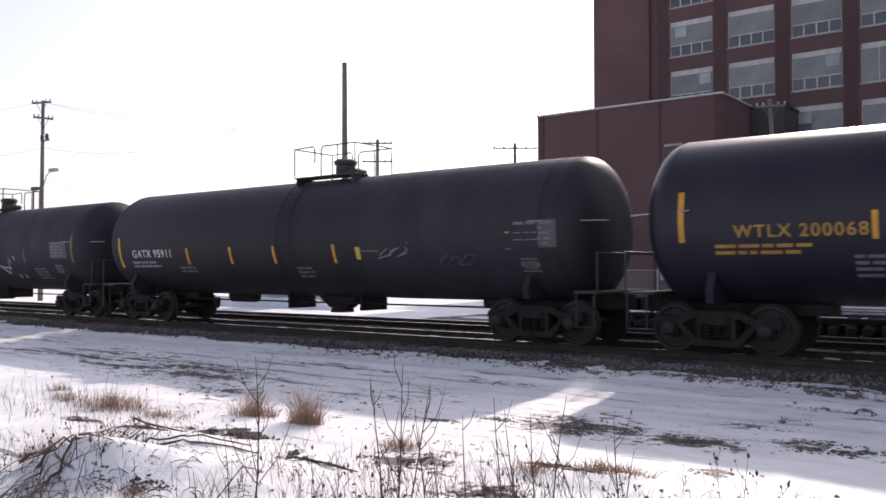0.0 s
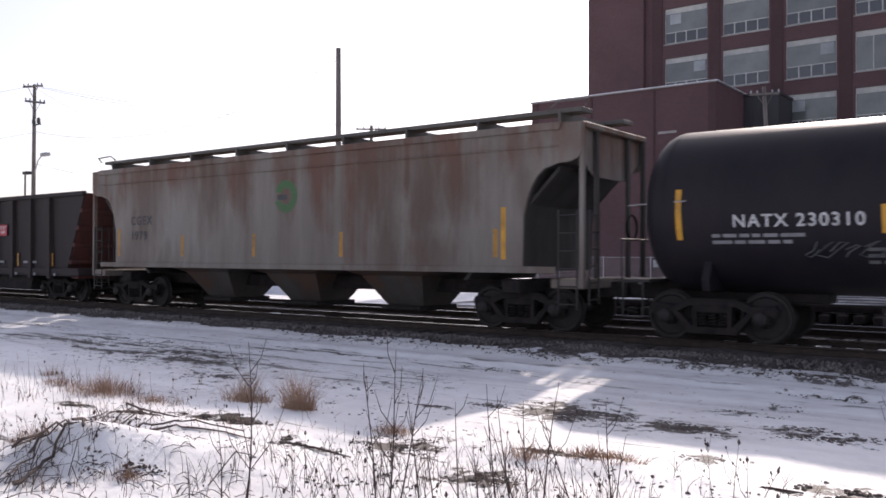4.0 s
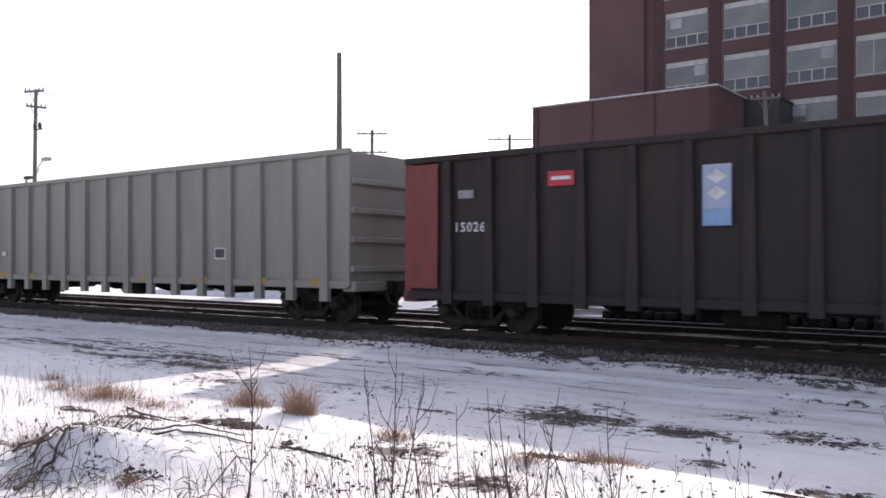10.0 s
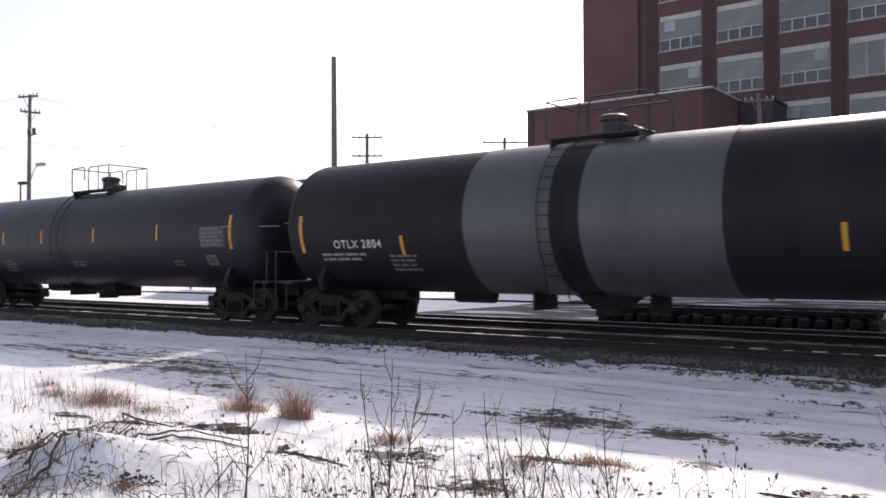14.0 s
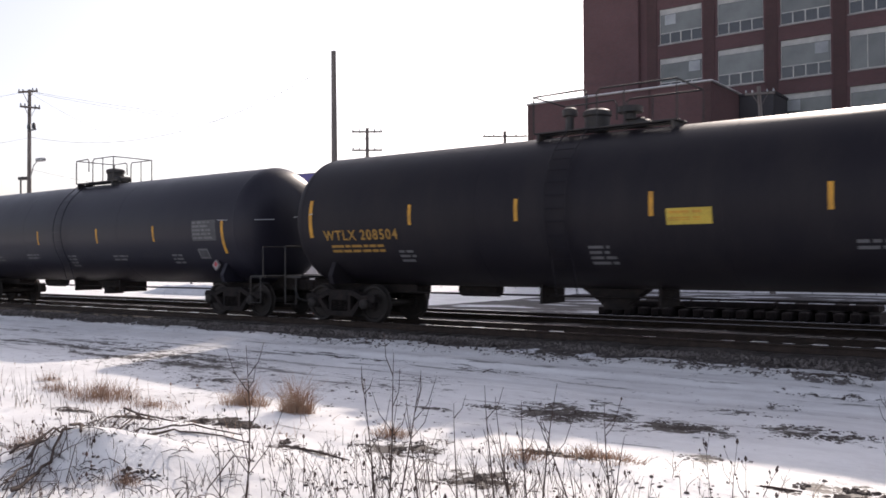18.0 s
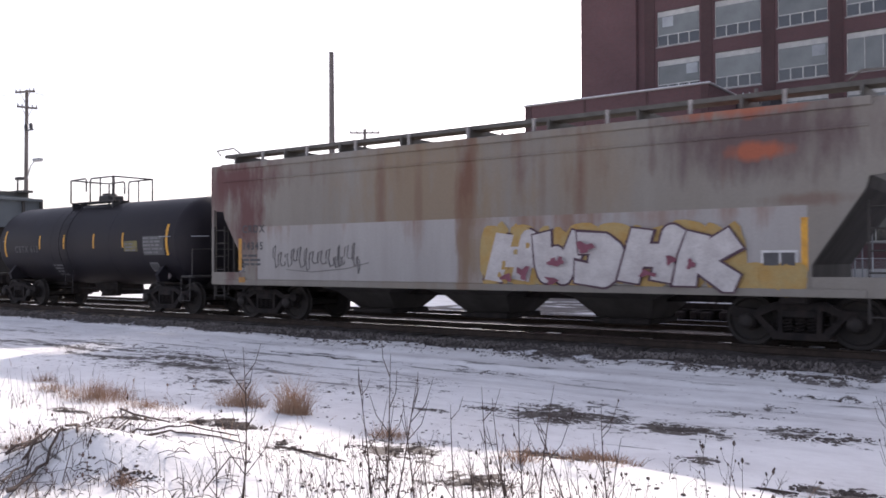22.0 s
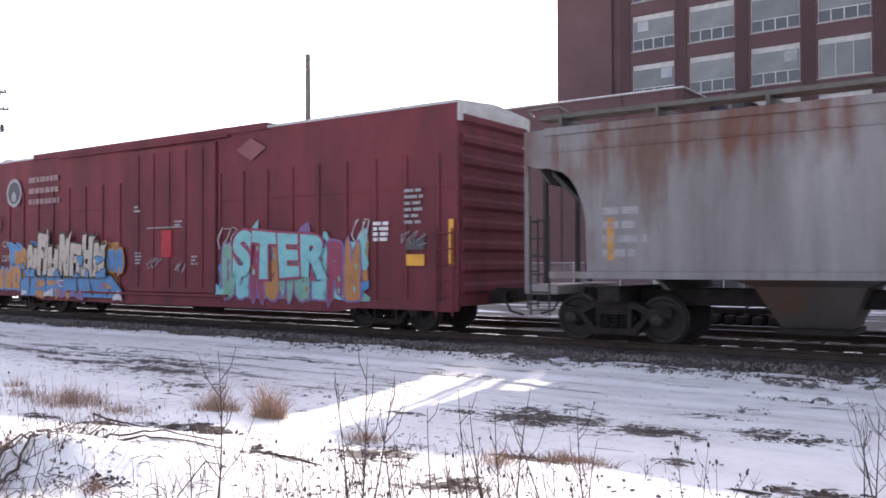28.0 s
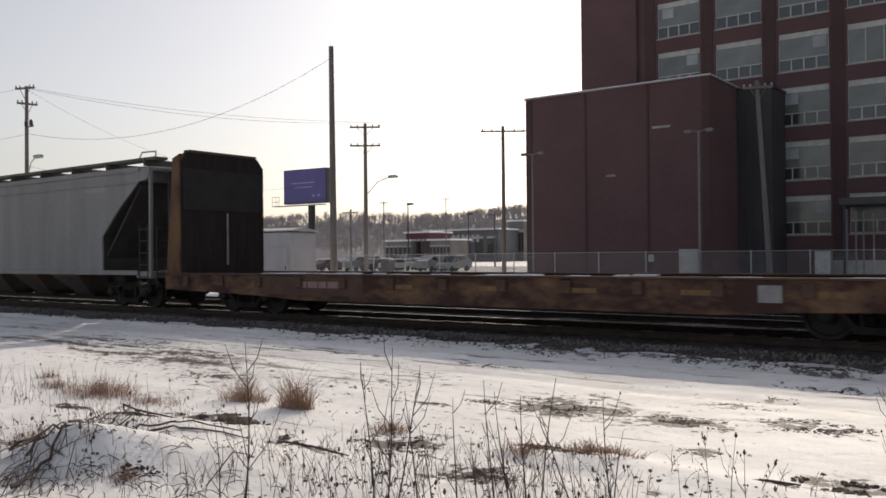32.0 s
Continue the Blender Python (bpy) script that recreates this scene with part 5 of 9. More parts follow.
def band_piece(car, y, tops, z0, bands, outline, seed, strokes=6, teal=None, thick=0.06, label=""):
    """Spray-painted mass: tops is its upper edge (x, z); bands are (upper z or None, material) from the foot up."""
    rng = random.Random(seed)
    x0, x1 = tops[0][0], tops[-1][0]
    tx, tz = [p[0] for p in tops], [p[1] for p in tops]
    xs = sorted({*tx, *[x0 + (x1 - x0) * i / 40 for i in range(41)]})
    edge = lambda x: float(np.interp(x, tx, tz))
    base = Shape()
    for a, b in zip(xs, xs[1:]):
        i = len(base.v)
        base.v += [(a, y - 0.004, z0), (b, y - 0.004, z0), (b, y - 0.004, edge(b) + thick), (a, y - 0.004, edge(a) + thick)]
        base.f.append((i, i + 1, i + 2, i + 3))
    for x in (x0, x1):
        i = len(base.v)
        base.v += [(x - thick, y - 0.004, z0), (x + thick, y - 0.004, z0), (x + thick, y - 0.004, edge(x)), (x - thick, y - 0.004, edge(x))]
        base.f.append((i, i + 1, i + 2, i + 3))
    g = part("graffiti", base, M[outline], car, label)
    lo = z0
    for hi, bmat in bands:
        s = Shape()
        for a, b in zip(xs, xs[1:]):
            wob = [0.03 * math.sin(5 * q + seed) for q in (a, b)]
            l0, l1 = (min(lo + w_ * (lo > z0), edge(q)) for q, w_ in zip((a, b), wob))
            h0, h1 = ((edge(q) if hi is None else min(hi + w_, edge(q))) for q, w_ in zip((a, b), wob))
            if h0 - l0 > 0.002 or h1 - l1 > 0.002:
                i = len(s.v)
                s.v += [(a, y - 0.008, l0), (b, y - 0.008, l1), (b, y - 0.008, max(h1, l1)), (a, y - 0.008, max(h0, l0))]
                s.f.append((i, i + 1, i + 2, i + 3))
        part("graffiti_layer", s, M[bmat], g)
        lo = hi if hi is not None else lo
    s = Shape()
    for k in range(strokes):
        x = x0 + (x1 - x0) * (k + 0.6 + 0.3 * rng.random()) / (strokes + 0.5)
        za, zb = z0 + rng.uniform(0.0, 0.35), edge(x) - rng.uniform(0.0, 0.3)
        n, bow, lean_ = 8, rng.uniform(-0.12, 0.12), rng.uniform(-0.1, 0.25)
        flip = rng.random() < 0.5
        i = len(s.v)
        for q in range(n + 1):
            t = q / n
            xx, zz = x + bow * math.sin(3.1 * t) - lean_ * (t - 0.5), za + (zb - za) * t
            w = 0.012 + 0.06 * (t if flip else 1 - t)
            s.v += [(xx - w, y - 0.012, zz), (xx + w, y - 0.012, zz)]
        s.f += [(i + 2 * q, i + 2 * q + 1, i + 2 * q + 3, i + 2 * q + 2) for q in range(n)]
    part("graffiti_layer", s, M[outline], g)["kind"] = "stuff"
    for tm in teal or ():
        s = Shape()
        for k in range(strokes):
            x = x0 + (x1 - x0) * rng.random()
            blob(s, wavy(rng, x, z0 + rng.choice((0.06, 0.1, (edge(x) - z0) * 0.5)), rng.uniform(0.1, 0.26), rng.uniform(0.06, 0.14), 10, 0.5), y - 0.015 - 0.003 * list(teal).index(tm))
        part("graffiti_layer", s, M[tm], g)["kind"] = "stuff"
    return g


def clip_band(poly, lo, hi):
    """Part of a convex outline between two heights."""
    for sign, lim in ((1, lo), (-1, -hi)):
        out = []
        for (xa, za), (xb, zb) in zip(poly, poly[1:] + poly[:1]):
            da, db = sign * za - lim, sign * zb - lim
            if da >= 0:
                out.append((xa, za))
            if da * db < 0:
                t = da / (da - db)
                out.append((xa + (xb - xa) * t, za + (zb - za) * t))
        poly = out
        if len(poly) < 3:
            return []
    return poly


def wild_piece(car, y, x0, x1, z0, tops, bands, ink, seed, accents=(), lean=0.1, rim=0.045, label="", lines=True):
    """Sprayed piece of interlocked, unreadable letter forms: bars, arms and spikes with an ink rim, filled in bands."""
    rng = random.Random(seed)
    n = len(tops)
    w = (x1 - x0) / n
    rims, fills, marks = Shape(), {}, Shape()

    def swell(poly, r):
        cx, cz = sum(q[0] for q in poly) / len(poly), sum(q[1] for q in poly) / len(poly)
        return [(a + (a - cx) / max(0.03, math.hypot(a - cx, b - cz)) * r * 1.25, b + (b - cz) / max(0.03, math.hypot(a - cx, b - cz)) * r * 1.25) for a, b in poly]

    for i, zt in enumerate(tops):
        cx, h, yy = x0 + (i + 0.5) * w, zt - z0, y - 0.008 * i
        a = lean * h
        q1, q2 = rng.uniform(0.9, 1.15), rng.uniform(0.9, 1.15)
        polys = [
            [(cx - 0.44 * w, z0 + rng.uniform(0, 0.12) * h), (cx - 0.12 * w, z0), (cx - 0.10 * w * q1 + a, zt - 0.02 * h), (cx - 0.46 * w * q1 + a, zt - rng.uniform(0.0, 0.12) * h)],
            [(cx + 0.10 * w, z0), (cx + 0.46 * w, z0 + rng.uniform(0, 0.1) * h), (cx + 0.44 * w * q2 + a, zt - rng.uniform(0.05, 0.2) * h), (cx + 0.12 * w * q2 + a, zt - 0.08 * h)],
        ]
        form = rng.randrange(4)
        if form == 0:
            polys.append([(cx - 0.4 * w + a, zt), (cx - 0.05 * w + a, zt), (cx + 0.4 * w, z0 + 0.1 * h), (cx + 0.08 * w, z0 + 0.02 * h)])
        if form in (1, 3):
            polys.append([(cx - 0.45 * w + a, zt - 0.3 * h), (cx + 0.42 * w + a, zt - 0.34 * h), (cx + 0.5 * w + a, zt - 0.04 * h), (cx - 0.4 * w + a, zt + 0.02 * h)])
        if form in (2, 3):
            polys.append([(cx - 0.45 * w, z0), (cx + 0.5 * w, z0 - 0.01), (cx + 0.44 * w, z0 + 0.27 * h), (cx - 0.4 * w, z0 + 0.3 * h)])
        if form in (1, 2):
            polys.append([(cx - 0.3 * w + a / 2, z0 + 0.42 * h), (cx + 0.4 * w + a / 2, z0 + 0.4 * h), (cx + 0.45 * w + a / 2, z0 + 0.6 * h), (cx - 0.3 * w + a / 2, z0 + 0.62 * h)])
        polys.append([(cx + 0.12 * w + a, zt - 0.22 * h), (cx + 0.42 * w + a, zt - 0.18 * h), (cx + rng.uniform(0.45, 0.8) * w + a, zt + rng.uniform(-0.05, 0.14) * h)])
        for poly in polys:
            k = len(rims.v)
            rims.v += [(p, yy - 0.0004 * (len(rims.f) % 9), q) for p, q in swell(poly, rim)]
            rims.f.append(tuple(range(k, k + len(poly))))
        for j, poly in enumerate(polys):
            lo = -9.0
            for hi, bm in bands:
                shift = 0.03 * math.sin(3 * cx + seed)
                cut = clip_band(poly, lo, 9.0 if hi is None else hi + shift)
                lo = hi + shift if hi is not None else lo
                if cut:
                    f = fills.setdefault(bm, Shape())
                    k = len(f.v)
                    f.v += [(p, yy - 0.0045 - 0.0002 * j, q) for p, q in cut]
                    f.f.append(tuple(range(k, k + len(cut))))
        for _ in range(3 if lines else 0):
            px, pz, l1 = cx + rng.uniform(-0.35, 0.35) * w, z0 + rng.uniform(0.1, 0.7) * h, rng.uniform(0.12, 0.3) * h
            d = rng.uniform(-0.3, 0.5) * l1
            k = len(marks.v)
            marks.v += [(px - 0.03, yy - 0.0065, pz), (px + 0.02, yy - 0.0065, pz), (px + d + 0.008, yy - 0.0065, pz + l1), (px + d - 0.008, yy - 0.0065, pz + l1)]
            marks.f.append((k, k + 1, k + 2, k + 3))
    g = part("graffiti", rims, M[ink], car, label)
    g["kind"] = "stuff"
    for bm, f in fills.items():
        part("graffiti_layer", f, M[bm], g)["kind"] = "stuff"
    if marks.f:
        part("graffiti_layer", marks, M[ink], g)["kind"] = "stuff"
    for am in accents:
        edge, f = Shape(), Shape()
        for k in range(n + 3):
            px, pz = rng.uniform(x0 - 0.1, x1 + 0.2), z0 + rng.choice((0.02, 0.08, 0.3, 0.5)) * (tops[0] - z0)
            poly = wavy(rng, px, pz, rng.uniform(0.08, 0.24), rng.uniform(0.06, 0.16), 11, 0.6, z0 - 0.04)
            blob(edge, swell(poly, 0.03), y - 0.008 * n - 0.002)
            blob(f, poly, y - 0.008 * n - 0.008)
        part("graffiti_layer", edge, M[ink], g)["kind"] = "stuff"
        part("graffiti_layer", f, M[am], g)["kind"] = "stuff"
    return g


def stroke_polys(pts, r, square=False):
    """Outlines of a spray-can stroke: a disc at every point and a band between each two; square ones end in a flared edge."""
    out, last = [], len(pts) - 1
    closed = math.dist(pts[0], pts[-1]) < 1e-6
    for i, a in enumerate(pts):
        inner = closed or not square or 0 < i < last
        if i < last and math.dist(a, pts[i + 1]) > 1e-6:
            b = pts[i + 1]
            d = (Vector(b) - Vector(a)).normalized()
            n_ = Vector((-d.y, d.x)) * r
            e0, e1 = (0.0 if closed or not square or i else r * 0.8), (0.0 if closed or not square or i + 1 < last else r * 0.8)
            f0, f1 = 1 + 0.45 * (e0 > 0), 1 + 0.45 * (e1 > 0)
            p, q = Vector(a) - d * e0, Vector(b) + d * e1
            out.append([tuple(p + n_ * f0), tuple(p - n_ * (0.7 + 0.3 * (e0 == 0))), tuple(q - n_ * f1), tuple(q + n_ * (0.7 + 0.3 * (e1 == 0)))])
        if inner:
            out.append([(a[0] + r * math.cos(k * 0.449), a[1] + r * math.sin(k * 0.449)) for k in range(13, -1, -1)])
    return out


def ribbon(s, pts, r, y, dy=0.0005):
    """Flat stroke, each of its pieces a hair before the last."""
    for k, poly in enumerate(stroke_polys(pts, r)):
        s.add([(a, y - dy * k, b) for a, b in poly], [tuple(range(len(poly)))])
    return s


def arc(cx, cz, rx, rz, a0, a1, n=9):
    return [(cx + rx * math.cos(radians(a0 + (a1 - a0) * k / n)), cz + rz * math.sin(radians(a0 + (a1 - a0) * k / n))) for k in range(n + 1)]


FAT = {
    "R": ([(0.24, 0.1), (0.2, 0.45), (0.24, 0.72)] + arc(0.45, 0.72, 0.24, 0.16, 180, -70) + [(0.45, 0.48), (0.62, 0.28), (0.86, 0.1)], [(0.42, 0.74, 0.055, 0.085)], [(0.46, 0.2), (0.52, 0.13)]),
    "O": (arc(0.48, 0.46, 0.27, 0.29, 0, 360, 16), [(0.48, 0.44, 0.13, 0.15), (0.48, 0.43, 0.075, 0.1)], None),
    "E": (arc(0.5, 0.64, 0.26, 0.16, -20, 180, 9) + arc(0.52, 0.36, 0.28, 0.24, 180, 330, 9), [(0.52, 0.58, 0.13, 0.05), (0.55, 0.55, 0.09, 0.035)], [(0.66, 0.3), (0.72, 0.22)]),
}


FORMS = {
    "hook": [arc(0.52, 0.5, 0.34, 0.38, 55, 310, 10)],
    "fork": [[(0.2, 0.1), (0.17, 0.5), (0.22, 0.9)], [(0.8, 0.93), (0.35, 0.5), (0.62, 0.25), (0.92, 0.08)]],
    "ring": [arc(0.5, 0.48, 0.3, 0.36, 0, 360, 16)],
    "gate": [[(0.15, 0.06), (0.18, 0.92)], [(0.8, 0.08), (0.84, 0.95), (1.0, 0.88)], [(0.2, 0.45), (0.8, 0.55)]],
    "wave": [[(0.1, 0.92), (0.22, 0.4), (0.32, 0.12), (0.5, 0.55), (0.68, 0.1), (0.8, 0.45), (0.9, 0.95)]],
    "bend": [[(0.12, 0.85), (0.5, 0.9), (0.72, 0.7), (0.4, 0.5), (0.75, 0.3), (0.55, 0.1), (0.1, 0.12)]],
}


def banded_piece(car, y, x0, x1, z0, h, forms, bands, rim, r, label):
    """Rounded, interlocked sprayed forms: a dark rim each, filled with level bands of colour."""
    g, w = None, (x1 - x0) / len(forms)
    for i, form in enumerate(forms):
        yy, base, fills = y - 0.016 * i, Shape(), {}
        up = 0.05 * math.sin(2.3 * i + x0)
        for j, st in enumerate(FORMS[form]):
            pts = [(x0 + (i + a) * w + 0.08 * b, z0 + r + up + b * (h - 2 * r)) for a, b in st]
            for k, poly in enumerate(stroke_polys(pts, r + 0.042, True)):
                cut = clip_band(poly, z0 - 0.03, 9.0)
                if cut:
                    base.add([(a, yy - 0.001 * j - 0.0002 * k, b) for a, b in cut], [tuple(range(len(cut)))])
            for k, poly in enumerate(stroke_polys(pts, r, True)):
                lo = z0
                for hi, bm in bands:
                    top_ = 9.0 if hi is None else hi + 0.04 * math.sin(1.7 * i)
                    cut = clip_band(poly, lo, top_)
                    lo = top_
                    if cut:
                        fills.setdefault(bm, Shape()).add([(a, yy - 0.008 - 0.001 * j - 0.0002 * k, b) for a, b in cut], [tuple(range(len(cut)))])
        p = part("graffiti" if g is None else "graffiti_letter", base, M[rim], car if g is None else g, label if g is None else "")
        g = g or p
        for bm, f in fills.items():
            part("graffiti_layer", f, M[bm], g)["kind"] = "stuff"
    return g


def fat_letter(car, ch, x, z, w, h, y, rim, fill, whole=None):
    """One swollen letter: pale rim, dark body, counter and a pale dab between its legs."""
    path, holes, dab = FAT[ch]
    pts = [(x + a * w, z + b * h) for a, b in path]
    g = part("graffiti" if whole is None else "graffiti_letter", ribbon(Shape(), pts, 0.25, y), M[rim], car if whole is None else whole, "bubble-letter graffiti with pale outlines" if whole is None else "")
    top_ = whole or g
    part("letter_body", ribbon(Shape(), pts, 0.212, y - 0.024), M[fill], top_)
    for k, (a, b, rx, rz) in enumerate(holes):
        part("letter_counter", Shape().add([(x + a * w + rx * w * math.cos(q * 0.393), y - 0.05 - 0.003 * k, z + b * h + rz * h * math.sin(q * 0.393)) for q in range(16)], [tuple(range(15, -1, -1))]), M[(rim, fill)[k]], top_)
    if dab:
        part("letter_dab", ribbon(Shape(), [(x + a * w, z + b * h) for a, b in dab], 0.095, y - 0.052), M[rim], top_)
    return top_


def bubble(car, text, x, z, h, y, rim, fill, squeeze=1.0, rim_w=0.24, fill_w=0.12, label="", gap=1.2, wob=0.0):
    """Swollen spray-can letters: a rim with the counters filled, the letter body on it."""
    g = lettering(car, text, x, z, h, rim, flat_y(y), 0.004, rim_w, squeeze, gap, wob)
    if label:
        g["label"] = label
    f2 = lettering(g, text + " ", x, z, h, fill, flat_y(y), 0.01, fill_w, squeeze, gap, wob)
    f2.name = "graffiti_layer"
    g.name = "graffiti"
    return g


def paint(name, col, rough=0.42, col2=None, amount=0.35, scale=1.2, stretch=(1, 1, 0.25), spec=0.5, **k):
    return mat(name, col, rough, 0.0, col2=col2, amount=amount, scale=scale, stretch=stretch, fine=30, bump=0.02, var=0.06, spec=spec, **k)


# ---- tank cars ----
def tank_car(label, s0, s1, top, r, material, marks=None, mark_mat="letter_white", stripes=(), end_stripes=True, dome=0.0, dome_gear=0, band=None, frame=False, plate=True, small=3, seed=1, rail_mat="black_steel", right=None, mx=None, mh=0.27, up=0.0, end_up=0.0, text_up=0.0, stripe_mat="stripe"):
    """s0, s1: seams of the shell along the train; top: its crown."""
    rng = random.Random(seed)
    L = (s1 - s0) / 2
    zc = top - r
    hl = L + 0.95
    car = wagon("tank_car", label, s0, s1)
    surf = round_y(zc, r)
    head = [(L + 0.68 * math.sin(a), r * math.cos(a) ** 0.8 if a < 1.56 else 0.02) for a in [i * 1.57 / 9 for i in range(10)]]
    prof = [(-a, q) for a, q in head[::-1]] + [(-L * 0.5, r), (0, r), (L * 0.5, r)] + head
    shell = part("tank_shell", Shape().lathe(prof, "x", (0, 0, zc), 56), material, car, smooth=50)
    for x in (-L, -L * 0.34, L * 0.34, L):
        part("weld_ring", Shape().lathe([(x - 0.03, r - 0.02), (x - 0.02, r + 0.003), (x + 0.02, r + 0.003), (x + 0.03, r - 0.02)], "x", (0, 0, zc), 56), material, shell, smooth=50)
    if band:
        for a, b in band:
            part("band", Shape().lathe([(a, r - 0.01), (a, r + 0.012), (b, r + 0.012), (b, r - 0.01)], "x", (0, 0, zc), 56), M["band_grey"], shell, "broad grey band", smooth=50)
    dk = "white_steel" if rail_mat == "white_steel" else "black_steel"
    # stub sills or full frame, bolsters, end platforms
    for s in (-1, 1):
        part("stub_sill", Shape().box(min(s * (L - 2.6), s * hl), max(s * (L - 2.6), s * hl), -0.3, 0.3, 0.72, 1.08, 0.03), M["running_gear"], car)
        bo = [(-1.35, 0.95), (1.35, 0.95), (1.42, 1.15), (1.2, zc - r * 0.55), (0.9, zc - r * 0.78), (0.5, zc - r * 0.92), (-0.5, zc - r * 0.92), (-0.9, zc - r * 0.78), (-1.2, zc - r * 0.55), (-1.42, 1.15)]
        part("saddle", Shape().extrude(bo, s * (L - 0.75) - 0.07, s * (L - 0.75) + 0.07, "x"), material, car)
        e0, e1 = sorted((s * (L + 0.35), s * hl))
        part("end_platform", Shape().box(e0, e1, -1.35, 1.35, 1.08, 1.14, 0.01), M[dk], car)
        if frame:
            part("tank_bracket", Shape().box(s * (L - 0.55) - 0.14, s * (L - 0.55) + 0.14, -1.4, -1.1, 0.99, 1.6, 0.02), material, car)
        part("end_rail", Shape().tube([(s * (hl - 0.05), -1.38, 1.1), (s * (hl - 0.05), -1.38, 1.5 if frame else 1.9), (s * (hl - 0.05), 1.38, 1.5 if frame else 1.9), (s * (hl - 0.05), 1.38, 1.1)], 0.014 if frame else 0.02, 6), M["black_steel"], car)
        part("grab_rail", Shape().tube([(s * (L - 0.5), -r * 0.9 - 0.28, zc + 0.12), (s * hl, -r * 0.62, zc + 0.12)], 0.014, 5), M["galv"], car)
        part("step", Shape().tube([(s * (hl - 0.1), -1.42, 1.1), (s * (hl - 0.1), -1.42, 0.42), (s * (hl - 0.5), -1.42, 0.42), (s * (hl - 0.5), -1.42, 1.1)], 0.02, 5), M[dk], car)
    if frame:
        part("side_sill", Shape().box(-hl, hl, -1.45, -1.38, 0.9, 0.96, 0.01).box(-hl, hl, 1.38, 1.45, 0.9, 0.96, 0.01), M[dk], car)
        part("walkway", Shape().box(-hl, hl, -1.47, -1.12, 0.965, 0.985, 0.005), M[dk], car)
        part("centre_sill", Shape().box(-L, L, -0.25, 0.25, 0.62, 0.95, 0.02), M["running_gear"], car)
        for x in (-4.3, -2.1, 2.2, 4.4):
            part("shell_strut", Shape().extrude([(x - 0.05, 0.98), (x + 0.07, 0.98), (x + 0.2, 1.32), (x + 0.11, 1.32)], -1.3, -1.24), M[dk], car)
    # crown platform, manway, valves
    p = dome
    pl, pw = {2: 1.6, 3: 1.3}.get(dome_gear, 1.12), 0.72
    gs_ = Shape()
    for yy in (-pw, -pw * 0.55, pw * 0.4):
        gs_.box(p - pl, p + pl, yy, yy + 0.22, top + 0.01, top + 0.05, 0.01)
    grate = part("platform", gs_, M[dk], car)
    for xl in (p - pl + 0.1, p + pl - 0.1):
        part("platform_leg", Shape().box(xl - 0.03, xl + 0.03, -pw, pw, top - 0.2, top + 0.01), M[dk], grate)
    hr = Shape()
    rr = 0.03 if dome_gear == 3 else 0.021
    zt = top + 0.82
    for yy in (-pw, pw):
        hr.tube([(p - pl, yy, top + 0.03), (p - pl, yy, zt), (p - 0.4, yy, zt + 0.02), (p - 0.34, yy, zt - 0.06), (p - 0.34, yy, top + 0.4)], rr, 6)
        hr.tube([(p + pl, yy, top + 0.03), (p + pl, yy, zt), (p - 0.02, yy, zt), (p - 0.1, yy, zt - 0.08), (p - 0.1, yy, top + 0.05)], rr, 6)
        hr.tube([(p + 0.5, yy, top + 0.03), (p + 0.5, yy, zt)], rr * 0.8, 6)
    hr.tube([(p - pl, -pw, zt), (p - pl, pw, zt)], rr * 0.9, 6).tube([(p + pl, -pw, zt), (p + pl, pw, zt)], rr * 0.9, 6)
    part("handrail", hr, M[rail_mat], grate)
    if dome_gear == 3:
        part("manway", Shape().box(p - 0.32, p + 0.3, -0.3, 0.3, top + 0.06, top + 0.28, 0.04).box(p - 0.28, p + 0.05, -0.2, 0.2, top + 0.28, top + 0.36, 0.03), M[dk], grate)
        part("gauge_rod", Shape().tube([(p + 0.06, 0, top + 0.28), (p + 0.06, 0, top + 0.95)], 0.02, 6), M[dk], grate)
    else:
        g = Shape().lathe([(0, 0.27), (0.3, 0.27), (0.33, 0.31), (0.42, 0.31), (0.47, 0.22)], "z", (p + (0.1 if dome_gear != 2 else -0.45), 0, top + 0.06), 20)
        part("manway", g, M[dk], grate, smooth=40)
        part("valve_box", Shape().box(p + 0.3, p + 0.7, -0.25, 0.25, top + 0.06, top + 0.24, 0.05), M[dk], grate)
    if dome_gear in (1, 2):
        part("vent_valve", Shape().lathe([(0, 0.09), (0.35, 0.09), (0.36, 0.16), (0.5, 0.16), (0.55, 0.08)], "z", (p - (1.0 if dome_gear == 2 else 0.72), -0.2, top + 0.06), 12), M[dk], grate, smooth=40)
    if dome_gear == 2:
        part("vent_valve", Shape().lathe([(0, 0.12), (0.12, 0.12), (0.14, 0.26), (0.26, 0.26)], "z", (p + 0.42, -0.25, top + 0.2), 12), M[dk], grate, smooth=40)
    # ladder over the side
    lad = Shape()
    for dx in (-0.24, 0.24):
        lad.tube([(p - 0.55 + dx, -pw, top + 0.04)] + [(p - 0.55 + dx, -(r + 0.09) * math.sin(a), zc + (r + 0.09) * math.cos(a)) for a in [0.75 + 0.12 * i for i in range(13)]] + [(p - 0.55 + dx, -1.2, 0.3 if frame else 0.75)], 0.02 if frame else 0.013, 5)
    for i in range(11):
        a = 0.8 + 0.155 * i
        lad.tube([(p - 0.79, -(r + 0.09) * math.sin(a), zc + (r + 0.09) * math.cos(a)), (p - 0.31, -(r + 0.09) * math.sin(a), zc + (r + 0.09) * math.cos(a))], 0.014 if frame else 0.009, 5)
    part("ladder", lad, M["white_steel"] if frame else material, car)
